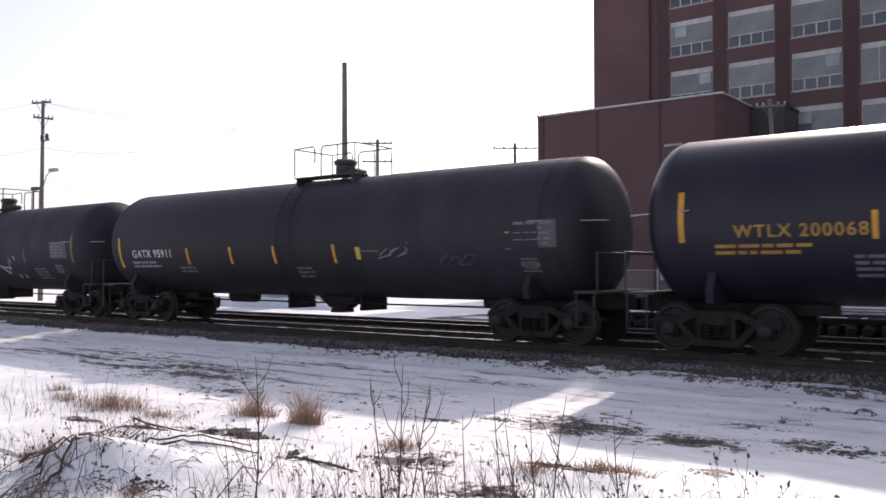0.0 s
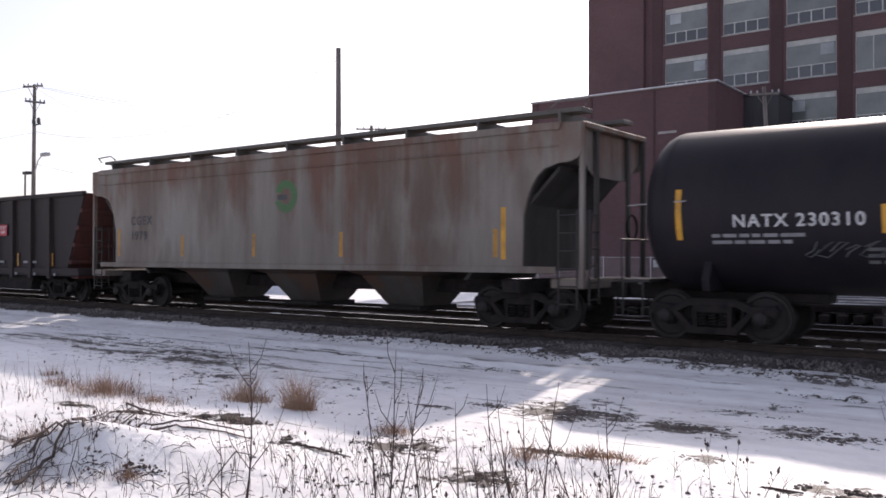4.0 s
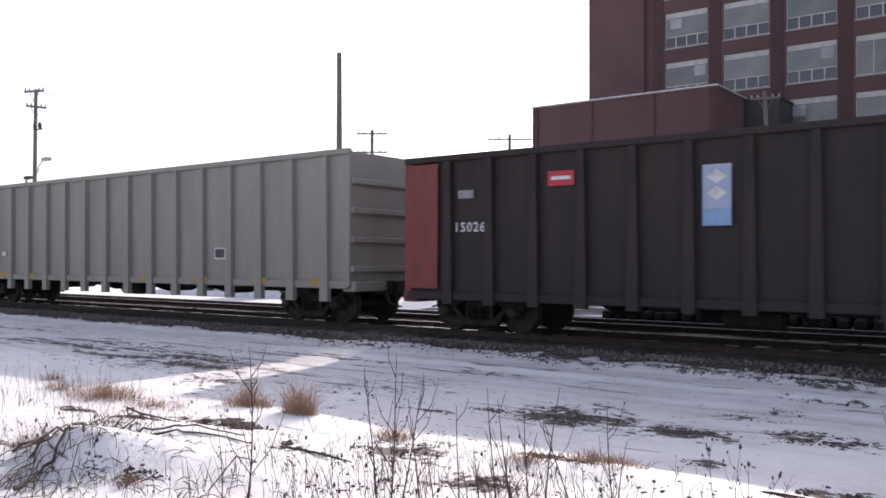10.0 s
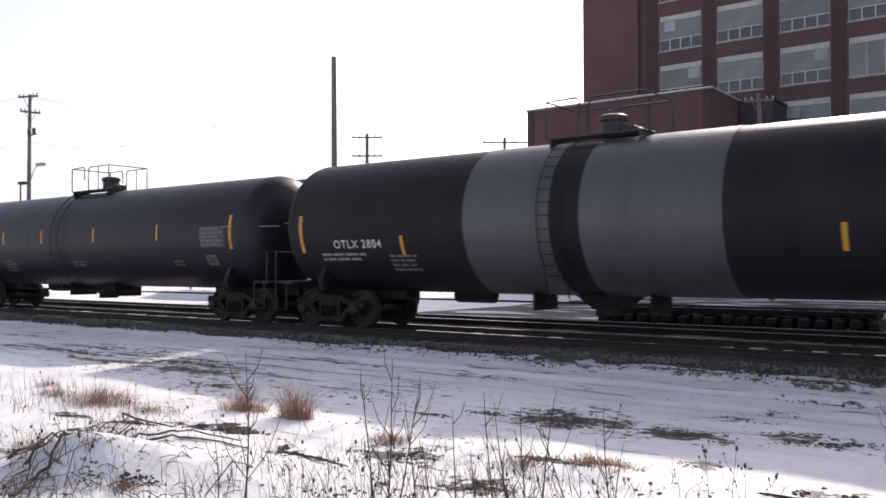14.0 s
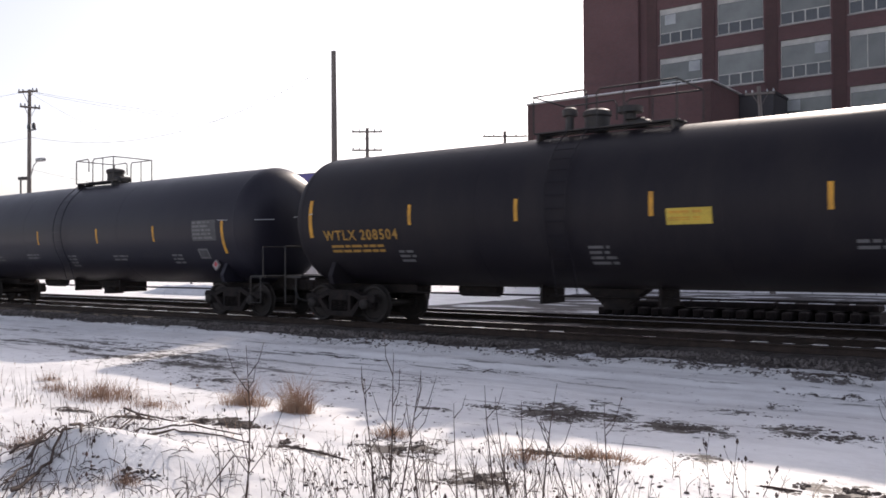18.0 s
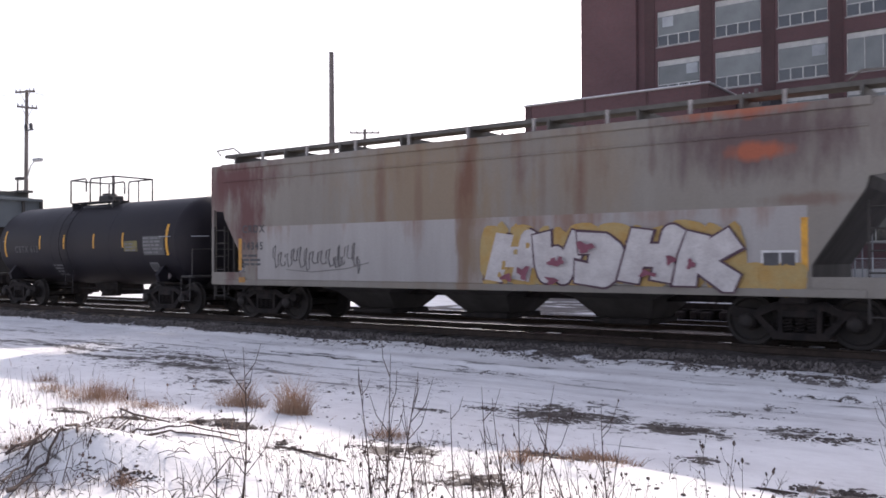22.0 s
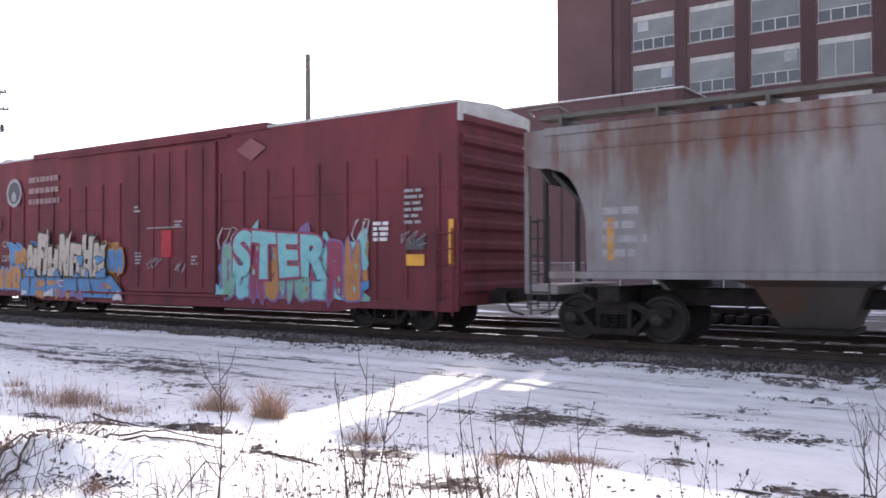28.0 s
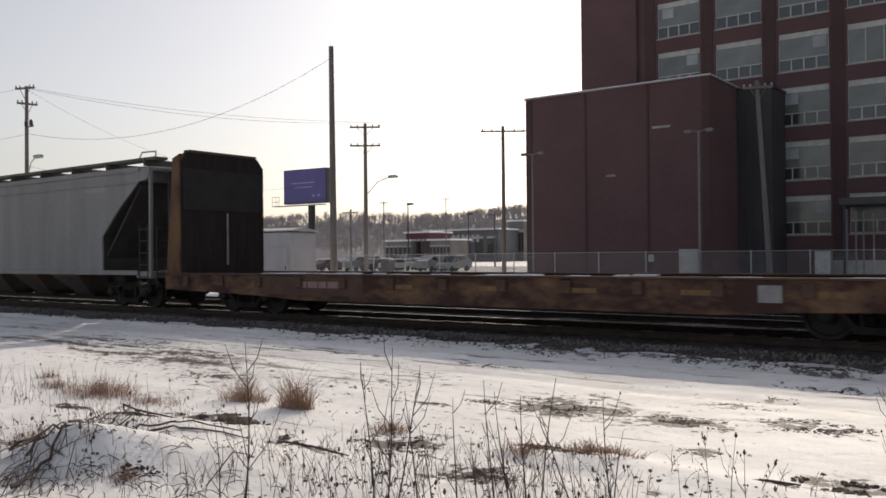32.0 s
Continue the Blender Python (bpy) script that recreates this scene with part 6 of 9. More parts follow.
    # underside: outlet, skid, brake gear
    part("outlet", Shape().lathe([(0, 0.32), (0.12, 0.3), (0.35, 0.12), (0.5, 0.12)], "z", (p, 0, zc - r - 0.42), 14), M["running_gear"], car, smooth=40)
    part("outlet_skid", Shape().extrude([(p - 0.8, zc - r + 0.05), (p + 0.8, zc - r + 0.05), (p + 0.3, zc - r - 0.3), (p - 0.3, zc - r - 0.3)], -0.18, 0.18), M["running_gear"], car)
    part("brake_reservoir", Shape().lathe([(0, 0.1), (0.06, 0.2), (1.1, 0.2), (1.16, 0.1)], "x", (-L * 0.55, 0.25, zc - r - 0.05), 14), M["running_gear"], car, smooth=40)
    part("brake_rod", Shape().tube([(-L + 1.5, -0.3, zc - r - 0.16), (L - 1.5, -0.3, zc - r - 0.16)], 0.025, 5), M["running_gear"], car)
    part("brake_rod", Shape().tube([(-L * 0.3, 0.5, zc - r - 0.2), (L - 1.4, 0.3, zc - r - 0.2)], 0.02, 5), M["running_gear"], car)
    for xh in (p + 1.13, p - 1.57):
        part("rod_hanger", Shape().box(xh - 0.03, xh + 0.03, -0.5, 0.5, zc - r - 0.34, zc - r + 0.1), M["running_gear"], car)
    # markings
    zm = zc - 0.7
    if end_stripes:
        for x in (-L + 0.25, L - 0.4 if right is None else right):
            patch(car, x, x + 0.11, zm - 0.08 + end_up, zm + 0.84 + end_up, stripe_mat, surf, name="reflector_stripe", label="orange-yellow reflector stripe")
    for x in stripes:
        patch(car, x, x + 0.09, zm - 0.08 + up, zm + 0.38 + up, stripe_mat, surf, name="reflector_stripe", label="orange-yellow reflector stripe")
    if marks:
        lx = -L + 0.75 if mx is None else mx
        for word in marks.split():
            lw = lettering(car, word, lx, zm + 0.12 + text_up, mh * 0.86, mark_mat, surf)
            lx = max(v.co.x for v in lw.data.vertices) + mh * 0.5
        bars(car, -L + 0.9, -L + 2.7, zm + text_up, 2, 0.06, mark_mat if mark_mat == "letter_yellow" else "letter_grey", surf, rng)
    if plate:
        px = L - 1.65 if plate is True else plate
        patch(car, px, px + 1.05, zm + 0.28, zm + 0.85, "plate_grey", surf, 0.004)
        bars(car, px + 0.03, px + 1.02, zm + 0.82, 5, 0.06, "letter_dim", surf, rng, 1.8)
        dp = patch(car, px + 0.12, px + 0.56, zm - 0.22, zm + 0.06, "letter_dim", surf, 0.008, "data_plate", "pale-framed data plate")
        patch(car, px + 0.17, px + 0.51, zm - 0.17, zm + 0.01, "plate_grey", surf, 0.012, "plate_face", parent=dp)
    for k in range(small):
        x = -L + 3.2 + (2 * L - 6.4) * k / max(1, small - 1) + rng.uniform(-0.3, 0.3)
        bars(car, x, x + rng.uniform(0.5, 1.0), zm - rng.uniform(0.0, 0.1), rng.choice((2, 3, 4)), 0.055, "letter_dim", surf, rng)
    trucks(car, -L + 0.75, L - 0.75, hl)
    return car, L, zc, surf


M["white_steel"] = mat("white_steel", (0.38, 0.38, 0.375), 0.5, scale=2, col2=(0.26, 0.25, 0.24), amount=0.4)
M["dull_yellow"] = mat("dull_yellow", (0.16, 0.135, 0.04), 0.6, scale=4, amount=0.5, col2=(0.09, 0.08, 0.04), bump=0)
M["dull_orange"] = mat("dull_orange", (0.2, 0.115, 0.04), 0.6, scale=3, amount=0.5, col2=(0.11, 0.07, 0.035), bump=0)
M["letter_dim"] = mat("letter_dim", (0.15, 0.15, 0.155), 0.6, scale=5, bump=0)
M["plate_grey"] = mat("plate_grey", (0.075, 0.076, 0.08), 0.6, scale=4, bump=0)
M["band_grey"] = paint("band_grey", (0.074, 0.077, 0.088))
TANKS = {
    "black": paint("tank_black", (0.015, 0.0133, 0.0178), 0.5, (0.022, 0.0195, 0.0225), 0.45, spec=0.17),
    "blue": paint("tank_blue_black", (0.015, 0.0145, 0.0235), 0.4, (0.021, 0.02, 0.029), 0.45, spec=0.28),
    "dull": paint("tank_dull", (0.034, 0.032, 0.042), 0.62, (0.025, 0.0235, 0.03), 0.5, spec=0.25),
    "slate": paint("tank_slate", (0.021, 0.0195, 0.026), 0.52, (0.028, 0.0255, 0.031), 0.45, spec=0.2),
    "white": paint("tank_white", (0.325, 0.33, 0.335), 0.42, (0.28, 0.278, 0.275), 0.45, spec=0.4),
}


M["placard_white"] = mat("placard_white", (0.3, 0.29, 0.29), 0.6, scale=5, bump=0, amount=0.5, col2=(0.2, 0.17, 0.17))


def diamond(c, x, z, sf, lab="white diamond placard"):
    y = sf(z + 0.155)
    a = part("placard", Shape().extrude([(x - 0.155, z), (x, z - 0.155), (x + 0.155, z), (x, z + 0.155)], y - 0.03, y + 0.03), M["placard_white"], c, lab)
    part("placard_mark", Shape().extrude([(x - 0.075, z + 0.02), (x, z - 0.06), (x + 0.075, z + 0.02), (x, z + 0.1)], y - 0.036, y - 0.031), M["red_sign"], a)


tank_car("black tank car with large yellow lettering and stripes", 209.5, 225.8, 4.1, 1.6, TANKS["blue"], "WTLX 200068", "letter_yellow", stripes=(-4.68, -1.5, 2.0), up=0.33, end_up=0.33, text_up=0.2, seed=1, mx=-6.89, mh=0.25, dome=-0.2)
c, L, zc, sf = tank_car("black tank car with white lettering and orange stripes", 191.2, 207.1, 4.02, 1.58, TANKS["slate"], "GATX 95911", stripes=(-4.26, -2.32, -0.54, 1.67, 4.07), dome=0.55, up=0.08, text_up=0.1, seed=2, right=6.8, plate=6.98, mx=-6.96, mh=0.26)
patch(c, 2.45, 3.2, zc - 0.62, zc - 0.32, "stripe_y", sf)
scrawl(c, 3.25, 4.1, zc - 0.65, zc - 0.28, sf(zc - 0.45) - 0.01, "letter_grey", 41)
scrawl(c, 5.0, 6.0, zc - 0.85, zc - 0.5, sf(zc - 0.6) - 0.01, "plate_grey", 42)
part("weathered_panel", Shape().lathe([(2.6, 1.582), (2.6, 1.588), (7.6, 1.588), (7.6, 1.582)], "x", (0, 0, zc), 56), TANKS["dull"], c, smooth=50)
c, L, zc, sf = tank_car("dull grey-black tank car with scratched graffiti", 173.82, 188.7, 3.96, 1.55, TANKS["dull"], "GATX 207591", "letter_white", stripes=(-4.53, -2.0, 0.66, 4.0), dome=-0.4, up=0.25, end_up=0.2, text_up=0.1, stripe_mat="dull_orange", seed=3, right=7.25, plate=5.9, mx=-6.67, mh=0.22)
patch(c, 0.66, 1.57, zc - 0.6, zc - 0.28, "dull_orange", sf)
sg = Shape()
for a, b in (((1.9, -0.55), (2.6, -0.95)), ((2.2, -0.7), (2.9, -0.75)), ((2.9, -0.4), (3.2, -1.1)), ((3.2, -1.1), (3.25, -0.3)), ((3.25, -0.3), (3.6, -1.1)), ((2.6, -0.95), (2.9, -0.4))):
    sg.tube([(a[0], sf(zc + a[1]) - 0.01, zc + a[1]), (b[0], sf(zc + b[1]) - 0.01, zc + b[1])], 0.042, 4)
part("graffiti", sg, M["letter_grey"], c, "thin white scrawl")
c, L, zc, sf = tank_car("black tank car with white lettering and a smudged tag", 156.3, 171.6, 4.03, 1.58, TANKS["black"], "NATX 230310", stripes=(-4.0, -1.92, 1.62, 3.61), dome=-0.6, up=0.28, end_up=0.2, text_up=0.22, seed=4, right=7.33, plate=5.6, mx=-6.37, mh=0.25)
scrawl(c, -5.2, -3.2, zc - 0.95, zc - 0.6, sf(zc - 0.7) - 0.01, "plate_grey", 3)
tank_car("black tank car with two broad grey bands", 11.25, 27.95, 4.19, 1.65, TANKS["black"], "OTLX 2804", "letter_white", stripes=(-4.87, -2.13, 0.61, 4.46), band=((-3.07, -0.96), (-0.28, 2.53)), dome=-0.4, end_up=0.1, seed=5, right=7.98, plate=6.7, mx=-6.96, mh=0.22)
tank_car("black tank car with bold white lettering", -7.5, 9.1, 4.08, 1.6, TANKS["blue"], "NATX 251359", stripes=(-4.59, -1.96, 1.23, 4.6), dome=-0.4, up=0.6, end_up=0.3, text_up=0.1, seed=6, mx=-6.84, mh=0.215)
c, L, zc, sf = tank_car("white tank car on a full frame with yellow placard", -24.1, -9.75, 3.84, 1.5, TANKS["white"], None, stripes=(-3.9, -1.49, 3.85), dome=-0.2, frame=True, plate=False, small=0, up=0.55, end_up=0.4, seed=7, rail_mat="white_steel", dome_gear=1, right=6.8)
lettering(c, "RAIX 6622", -6.0, 2.06, 0.19, "letter_dim", sf)
bars(c, -6.0, -4.5, 1.9, 2, 0.05, "white_steel", sf, random.Random(51))
patch(c, 1.25, 2.2, zc - 0.22, zc + 0.1, "stripe_y", sf)
bars(c, 1.3, 2.15, zc + 0.04, 2, 0.06, "stripe", sf, random.Random(52))
patch(c, 1.35, 1.95, zc - 0.48, zc - 0.3, "letter_dim", sf)
patch(c, 4.95, 5.4, zc - 0.95, zc - 0.65, "letter_dark", sf)
c, L, zc, sf = tank_car("black tank car with yellow lettering and placard", -42.6, -26.85, 4.2, 1.65, TANKS["black"], "WTLX 208504", "letter_yellow", stripes=(-4.46, -1.64, 1.3, 4.4), dome=-0.1, dome_gear=2, up=0.55, end_up=0.32, text_up=0.05, seed=8, right=7.48, plate=6.1, mx=-7.14)
patch(c, 1.63, 2.48, zc - 0.4, zc - 0.1, "stripe_y", sf)
bars(c, 1.68, 2.43, zc - 0.15, 2, 0.06, "stripe", sf, random.Random(53))
diamond(c, 7.0, zc - 1.3, sf)
c, L, zc, sf = tank_car("glossy blue-black tank car with white lettering", -62.0, -45.25, 4.17, 1.65, TANKS["blue"], "CBTX 737296", stripes=(-4.95, -1.9, 1.7, 4.7), dome=0.1, small=5, up=0.37, text_up=0.1, seed=9, right=7.85, plate=6.58, mx=-7.72, mh=0.31)
diamond(c, 7.32, zc - 1.1, sf)
c, L, zc, sf = tank_car("black tank car with smudged chalk marks", -80.95, -64.95, 4.17, 1.64, TANKS["black"], "CBTX 738649", stripes=(-4.38, -1.23, 1.59, 3.99), dome=0.3, dome_gear=1, up=0.38, end_up=0.1, seed=10, right=7.6, plate=6.47, mx=-6.77, mh=0.22)
diamond(c, 6.65, zc - 1.15, sf, "white and red diamond placard")
c, L, zc, sf = tank_car("short black tank car with tall orange stripes", -112.35, -102.1, 3.52, 1.36, TANKS["black"], None, stripes=(-2.47, -0.92, 0.86, 2.49), dome=-0.25, dome_gear=3, up=0.6, end_up=0.35, seed=11, small=1, right=4.72, plate=3.58)
lettering(c, "CBTX 613", -4.1, zc - 0.28, 0.22, "plate_grey", sf)
patch(c, 2.6, 3.3, zc - 0.3, zc + 0.02, "dull_yellow", sf)
bars(c, 2.65, 3.25, zc - 0.05, 3, 0.05, "letter_dim", sf, random.Random(54))
diamond(c, 4.38, zc - 1.05, sf)


# ---- covered hoppers ----
def covered_hopper(label, s0, s1, top, sill, material, cut=2.4, bays=3, ribs=0, curve=True, rail_mat="hop_rail", seed=1, sloped=False, ends=None, stands=0, low_strip=0.0):
    """s0, s1: end posts along the train; top: running board; sill: foot of the side sheets."""
    rng = random.Random(seed)
    L = (s1 - s0) / 2
    ev = top - 0.36
    car = wagon("covered_hopper", label, s0, s1)
    W_ = 1.53
    zk = sill + (ev - sill) * 0.62
    pts = []
    if ends:
        zk = 2.55
        pts = [(L - x, z) for x, z in ends]
    elif sloped:
        zk = ev - 0.75
        pts = [(L - 0.75 - cut, sill), (L - 0.78 - cut, sill + (ev - sill) * 0.36), (L - 0.4 - cut * 0.7, sill + (ev - sill) * 0.62)]
    elif curve:
        for i in range(7):
            a = i / 6 * math.pi / 2
            pts.append((L - 0.75 - cut + (cut + 0.05) * (1 - math.cos(a)), sill + (i > 0) * (zk - sill) * 0.4 + (zk + 0.3 - sill - (zk - sill) * 0.4) * math.sin(a)))
    else:
        pts = [(L - 0.75 - cut, sill), (L - 1.35, zk)]
    prof = [(-x, z) for x, z in pts[::-1]]
    side = [(-L + 0.55, zk + 0.35), (-L + 0.55, ev)] + [(L - 0.55, ev), (L - 0.55, zk + 0.35)] + pts[::-1] + [(-x, z) for x, z in pts]
    body = part("body", Shape().extrude(side, -W_, W_), material, car)
    # roof: low arch with hatches and running boards
    arch = [(-W_ - 0.03, ev)] + [(W_ * t, ev + 0.04 + 0.09 * (1 - t * t)) for t in [-1 + i / 5 for i in range(11)]] + [(W_ + 0.03, ev)]
    part("roof", Shape().extrude(arch, -L + 0.5, L - 0.5, "x"), material, body, smooth=30)
    part("eave", Shape().box(-L + 0.5, L - 0.5, -W_ - 0.05, -W_ - 0.002, ev - 0.12, ev + 0.03, 0.01).box(-L + 0.5, L - 0.5, W_ + 0.002, W_ + 0.05, ev - 0.12, ev + 0.03, 0.01), material, body)
    part("side_sill", Shape().box(-L + 0.6, L - 0.6, -W_ - 0.04, -W_ - 0.002, sill - 0.04, sill + 0.1, 0.01), material, body)
    part("roof_seam", Shape().box(-L + 0.55, L - 0.55, -W_ - 0.03, -W_ - 0.002, ev - 0.46, ev - 0.42, 0.01), material, body)
    bd = Shape()
    for y0 in (-1.2, 0.75):
        bd.box(-L + 0.2, L - 0.2, y0, y0 + 0.45, top - 0.09, top, 0.005)
    for k in range(9):
        x = -L + 0.7 + (2 * L - 1.4) * k / 8
        bd.box(x - 0.03, x + 0.03, -1.25, 1.25, ev + 0.1, top - 0.05)
    part("running_board", bd, M["walkway"], car, "grimy steel roof walkway")
    for k in range(10):
        x = -L + 1.4 + (2 * L - 2.8) * k / 9
        part("hatch", Shape().box(x - 0.62, x + 0.62, -0.42, 0.42, ev + 0.11, ev + 0.2, 0.03), material, car)
    for k in range(ribs):
        x = -L + 1.6 + (2 * L - 3.2) * k / max(1, ribs - 1)
        part("rib", Shape().box(x - 0.05, x + 0.05, -W_ - 0.05, -W_ - 0.003, zk - 0.2, ev - 0.12, 0.01), material, body)
    for k in range(stands):
        x = -L + 1.9 + (2 * L - 3.8) * k / (stands - 1)
        part("walkway_stand", Shape().box(x - 0.035, x + 0.035, -1.34, -1.28, ev + 0.02, top - 0.02, 0.005), M["hop_pale"], car)
    # hopper bays below the sill
    x0, x1 = -L + 3.6, L - 3.6
    bw = (x1 - x0) / bays
    for k in range(bays):
        a, b = x0 + k * bw, x0 + (k + 1) * bw
        m_ = (a + b) / 2
        hb = Shape()
        ring = [(a + 0.35, b - 0.35, -1.46, 1.46, sill), (a + 0.8, b - 0.8, -1.1, 1.1, sill - 0.16), (m_ - 0.55, m_ + 0.55, -0.5, 0.5, 0.34)] if bays == 3 else [(a + 0.3, b - 0.3, -1.46, 1.46, sill), (a + 0.5, b - 0.5, -1.42, 1.42, sill - 0.1), (m_ - 0.42, m_ + 0.42, -0.7, 0.7, 0.3)]
        for xa, xb, ya, yb, z in ring:
            hb.v += [(xa, ya, z), (xb, ya, z), (xb, yb, z), (xa, yb, z)]
        hb.f = [(4 * j + i, 4 * j + (i + 1) % 4, 4 * j + 4 + (i + 1) % 4, 4 * j + 4 + i) for j in range(2) for i in range(4)] + [(0, 1, 2, 3), (8, 9, 10, 11)]
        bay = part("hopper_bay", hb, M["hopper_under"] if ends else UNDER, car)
        part("gate", Shape().box(m_ - 0.62, m_ + 0.62, -0.75, 0.75, 0.26, 0.377, 0.02), M["running_gear"], bay)
    part("centre_sill", Shape().box(-L - 0.35, L + 0.35, -0.3, 0.3, 0.72, 1.05, 0.02), M["running_gear"], car)
    for s in (-1, 1):
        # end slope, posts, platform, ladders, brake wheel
        # Added dark sheet along the cut edge: the overhang's shade as colour.
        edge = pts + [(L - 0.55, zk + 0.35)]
        shade_sheet = Shape().extrude([(s * (a + 0.004), b) for a, b in edge] + [(s * (a + 0.03), b) for a, b in edge[::-1]], -1.49, 1.49)
        part("end_liner", shade_sheet, M["hopper_under"], body, "added dark sheet, the end overhang's shade put into its colour")
        # Slope sheet takes the dark paint too, for the shade it lies in.
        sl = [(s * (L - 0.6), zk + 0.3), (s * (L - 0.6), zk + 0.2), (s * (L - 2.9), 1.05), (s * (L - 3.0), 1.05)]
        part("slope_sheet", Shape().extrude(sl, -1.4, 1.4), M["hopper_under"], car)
        part("bolster", Shape().box(min(s * (L - 2.0), s * (L - 1.55)), max(s * (L - 2.0), s * (L - 1.55)), -1.4, 1.4, 0.78, 1.08, 0.03), M["running_gear"], car)
        for y in (-1.45, 1.45):
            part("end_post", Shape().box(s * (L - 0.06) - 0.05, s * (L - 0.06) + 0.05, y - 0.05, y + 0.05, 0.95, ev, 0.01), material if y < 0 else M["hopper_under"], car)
            w0, w1 = sorted((y * W_ / 1.45, y * (W_ - 0.06) / 1.45))
            plate = [(L - 0.56, ev), (L - 0.04, ev), (L - 0.04, zk + 0.55), (L - 0.12, zk + 0.42), (L - 0.3, zk + 0.36), (L - 0.56, zk + 0.34)]
            part("end_plate", Shape().extrude([(s * a, b) for a, b in plate], w0, w1), material, body)
        if curve and not ends and not sloped:
            sheet = [(-1.46, ev - 0.1), (1.46, ev - 0.1), (1.46, zk + 0.55), (0.7, zk + 0.1), (-0.7, zk + 0.1), (-1.46, zk + 0.55)]
            part("end_sheet", Shape().extrude(sheet, *sorted((s * (L - 0.2), s * (L - 0.16))), "x"), material, body)
            if low_strip:
                part("corner_sill", Shape().extrude([(s * (L - 0.8 - cut), sill), (s * (L - 0.05), sill), (s * (L - 0.05), sill + low_strip * 0.8), (s * (L - 0.7), sill + low_strip * 0.8), (s * (L - 0.6 - cut), sill + low_strip * 1.5)], -W_, -W_ + 0.1), material, body)
        part("end_sill", Shape().box(min(s * (L - 0.75), s * L), max(s * (L - 0.75), s * L), -1.5, 1.5, 0.92, 1.12, 0.02), material, car)
        part("end_cap", Shape().box(min(s * (L - 0.56), s * L), max(s * (L - 0.56), s * L), -1.5, 1.5, ev - 0.1, ev + 0.02, 0.02), material, car)
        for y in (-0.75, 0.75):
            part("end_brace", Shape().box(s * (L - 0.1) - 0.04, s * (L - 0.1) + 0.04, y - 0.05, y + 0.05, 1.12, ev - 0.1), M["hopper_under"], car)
        ladder(car, s * (L - 0.36), -1.5, -1.5, 0.5, 2.5, 0.42, "hopper_under")
        ladder(car, s * (L + 0.02), -1.1, -1.1, 0.6, 2.5, 0.42, "hopper_under", "y")
        part("grab_loop", Shape().tube([(s * (L - 0.1), -1.25, top - 0.02), (s * L, -1.3, top + 0.12), (s * (L - 0.7), -1.3, top + 0.14), (s * (L - 0.9), -1.25, top)], 0.022, 6), M[rail_mat], car)
    part("brake_wheel", Shape().lathe([(-0.03, 0.26), (0, 0.29), (0.03, 0.26), (0, 0.24), (-0.03, 0.26)], "x", (L + 0.08, 0.55, 2.2), 20, True), M["running_gear"], car)
    part("brake_reservoir", Shape().lathe([(0, 0.1), (0.06, 0.19), (0.9, 0.19), (0.96, 0.1)], "x", (-L + 0.9, -0.5, 1.5), 14), M["running_gear"], car, smooth=40)
    trucks(car, -L + 1.75, L - 1.75, L + 0.05)
    return car, L, flat_y(-W_), ev, zk


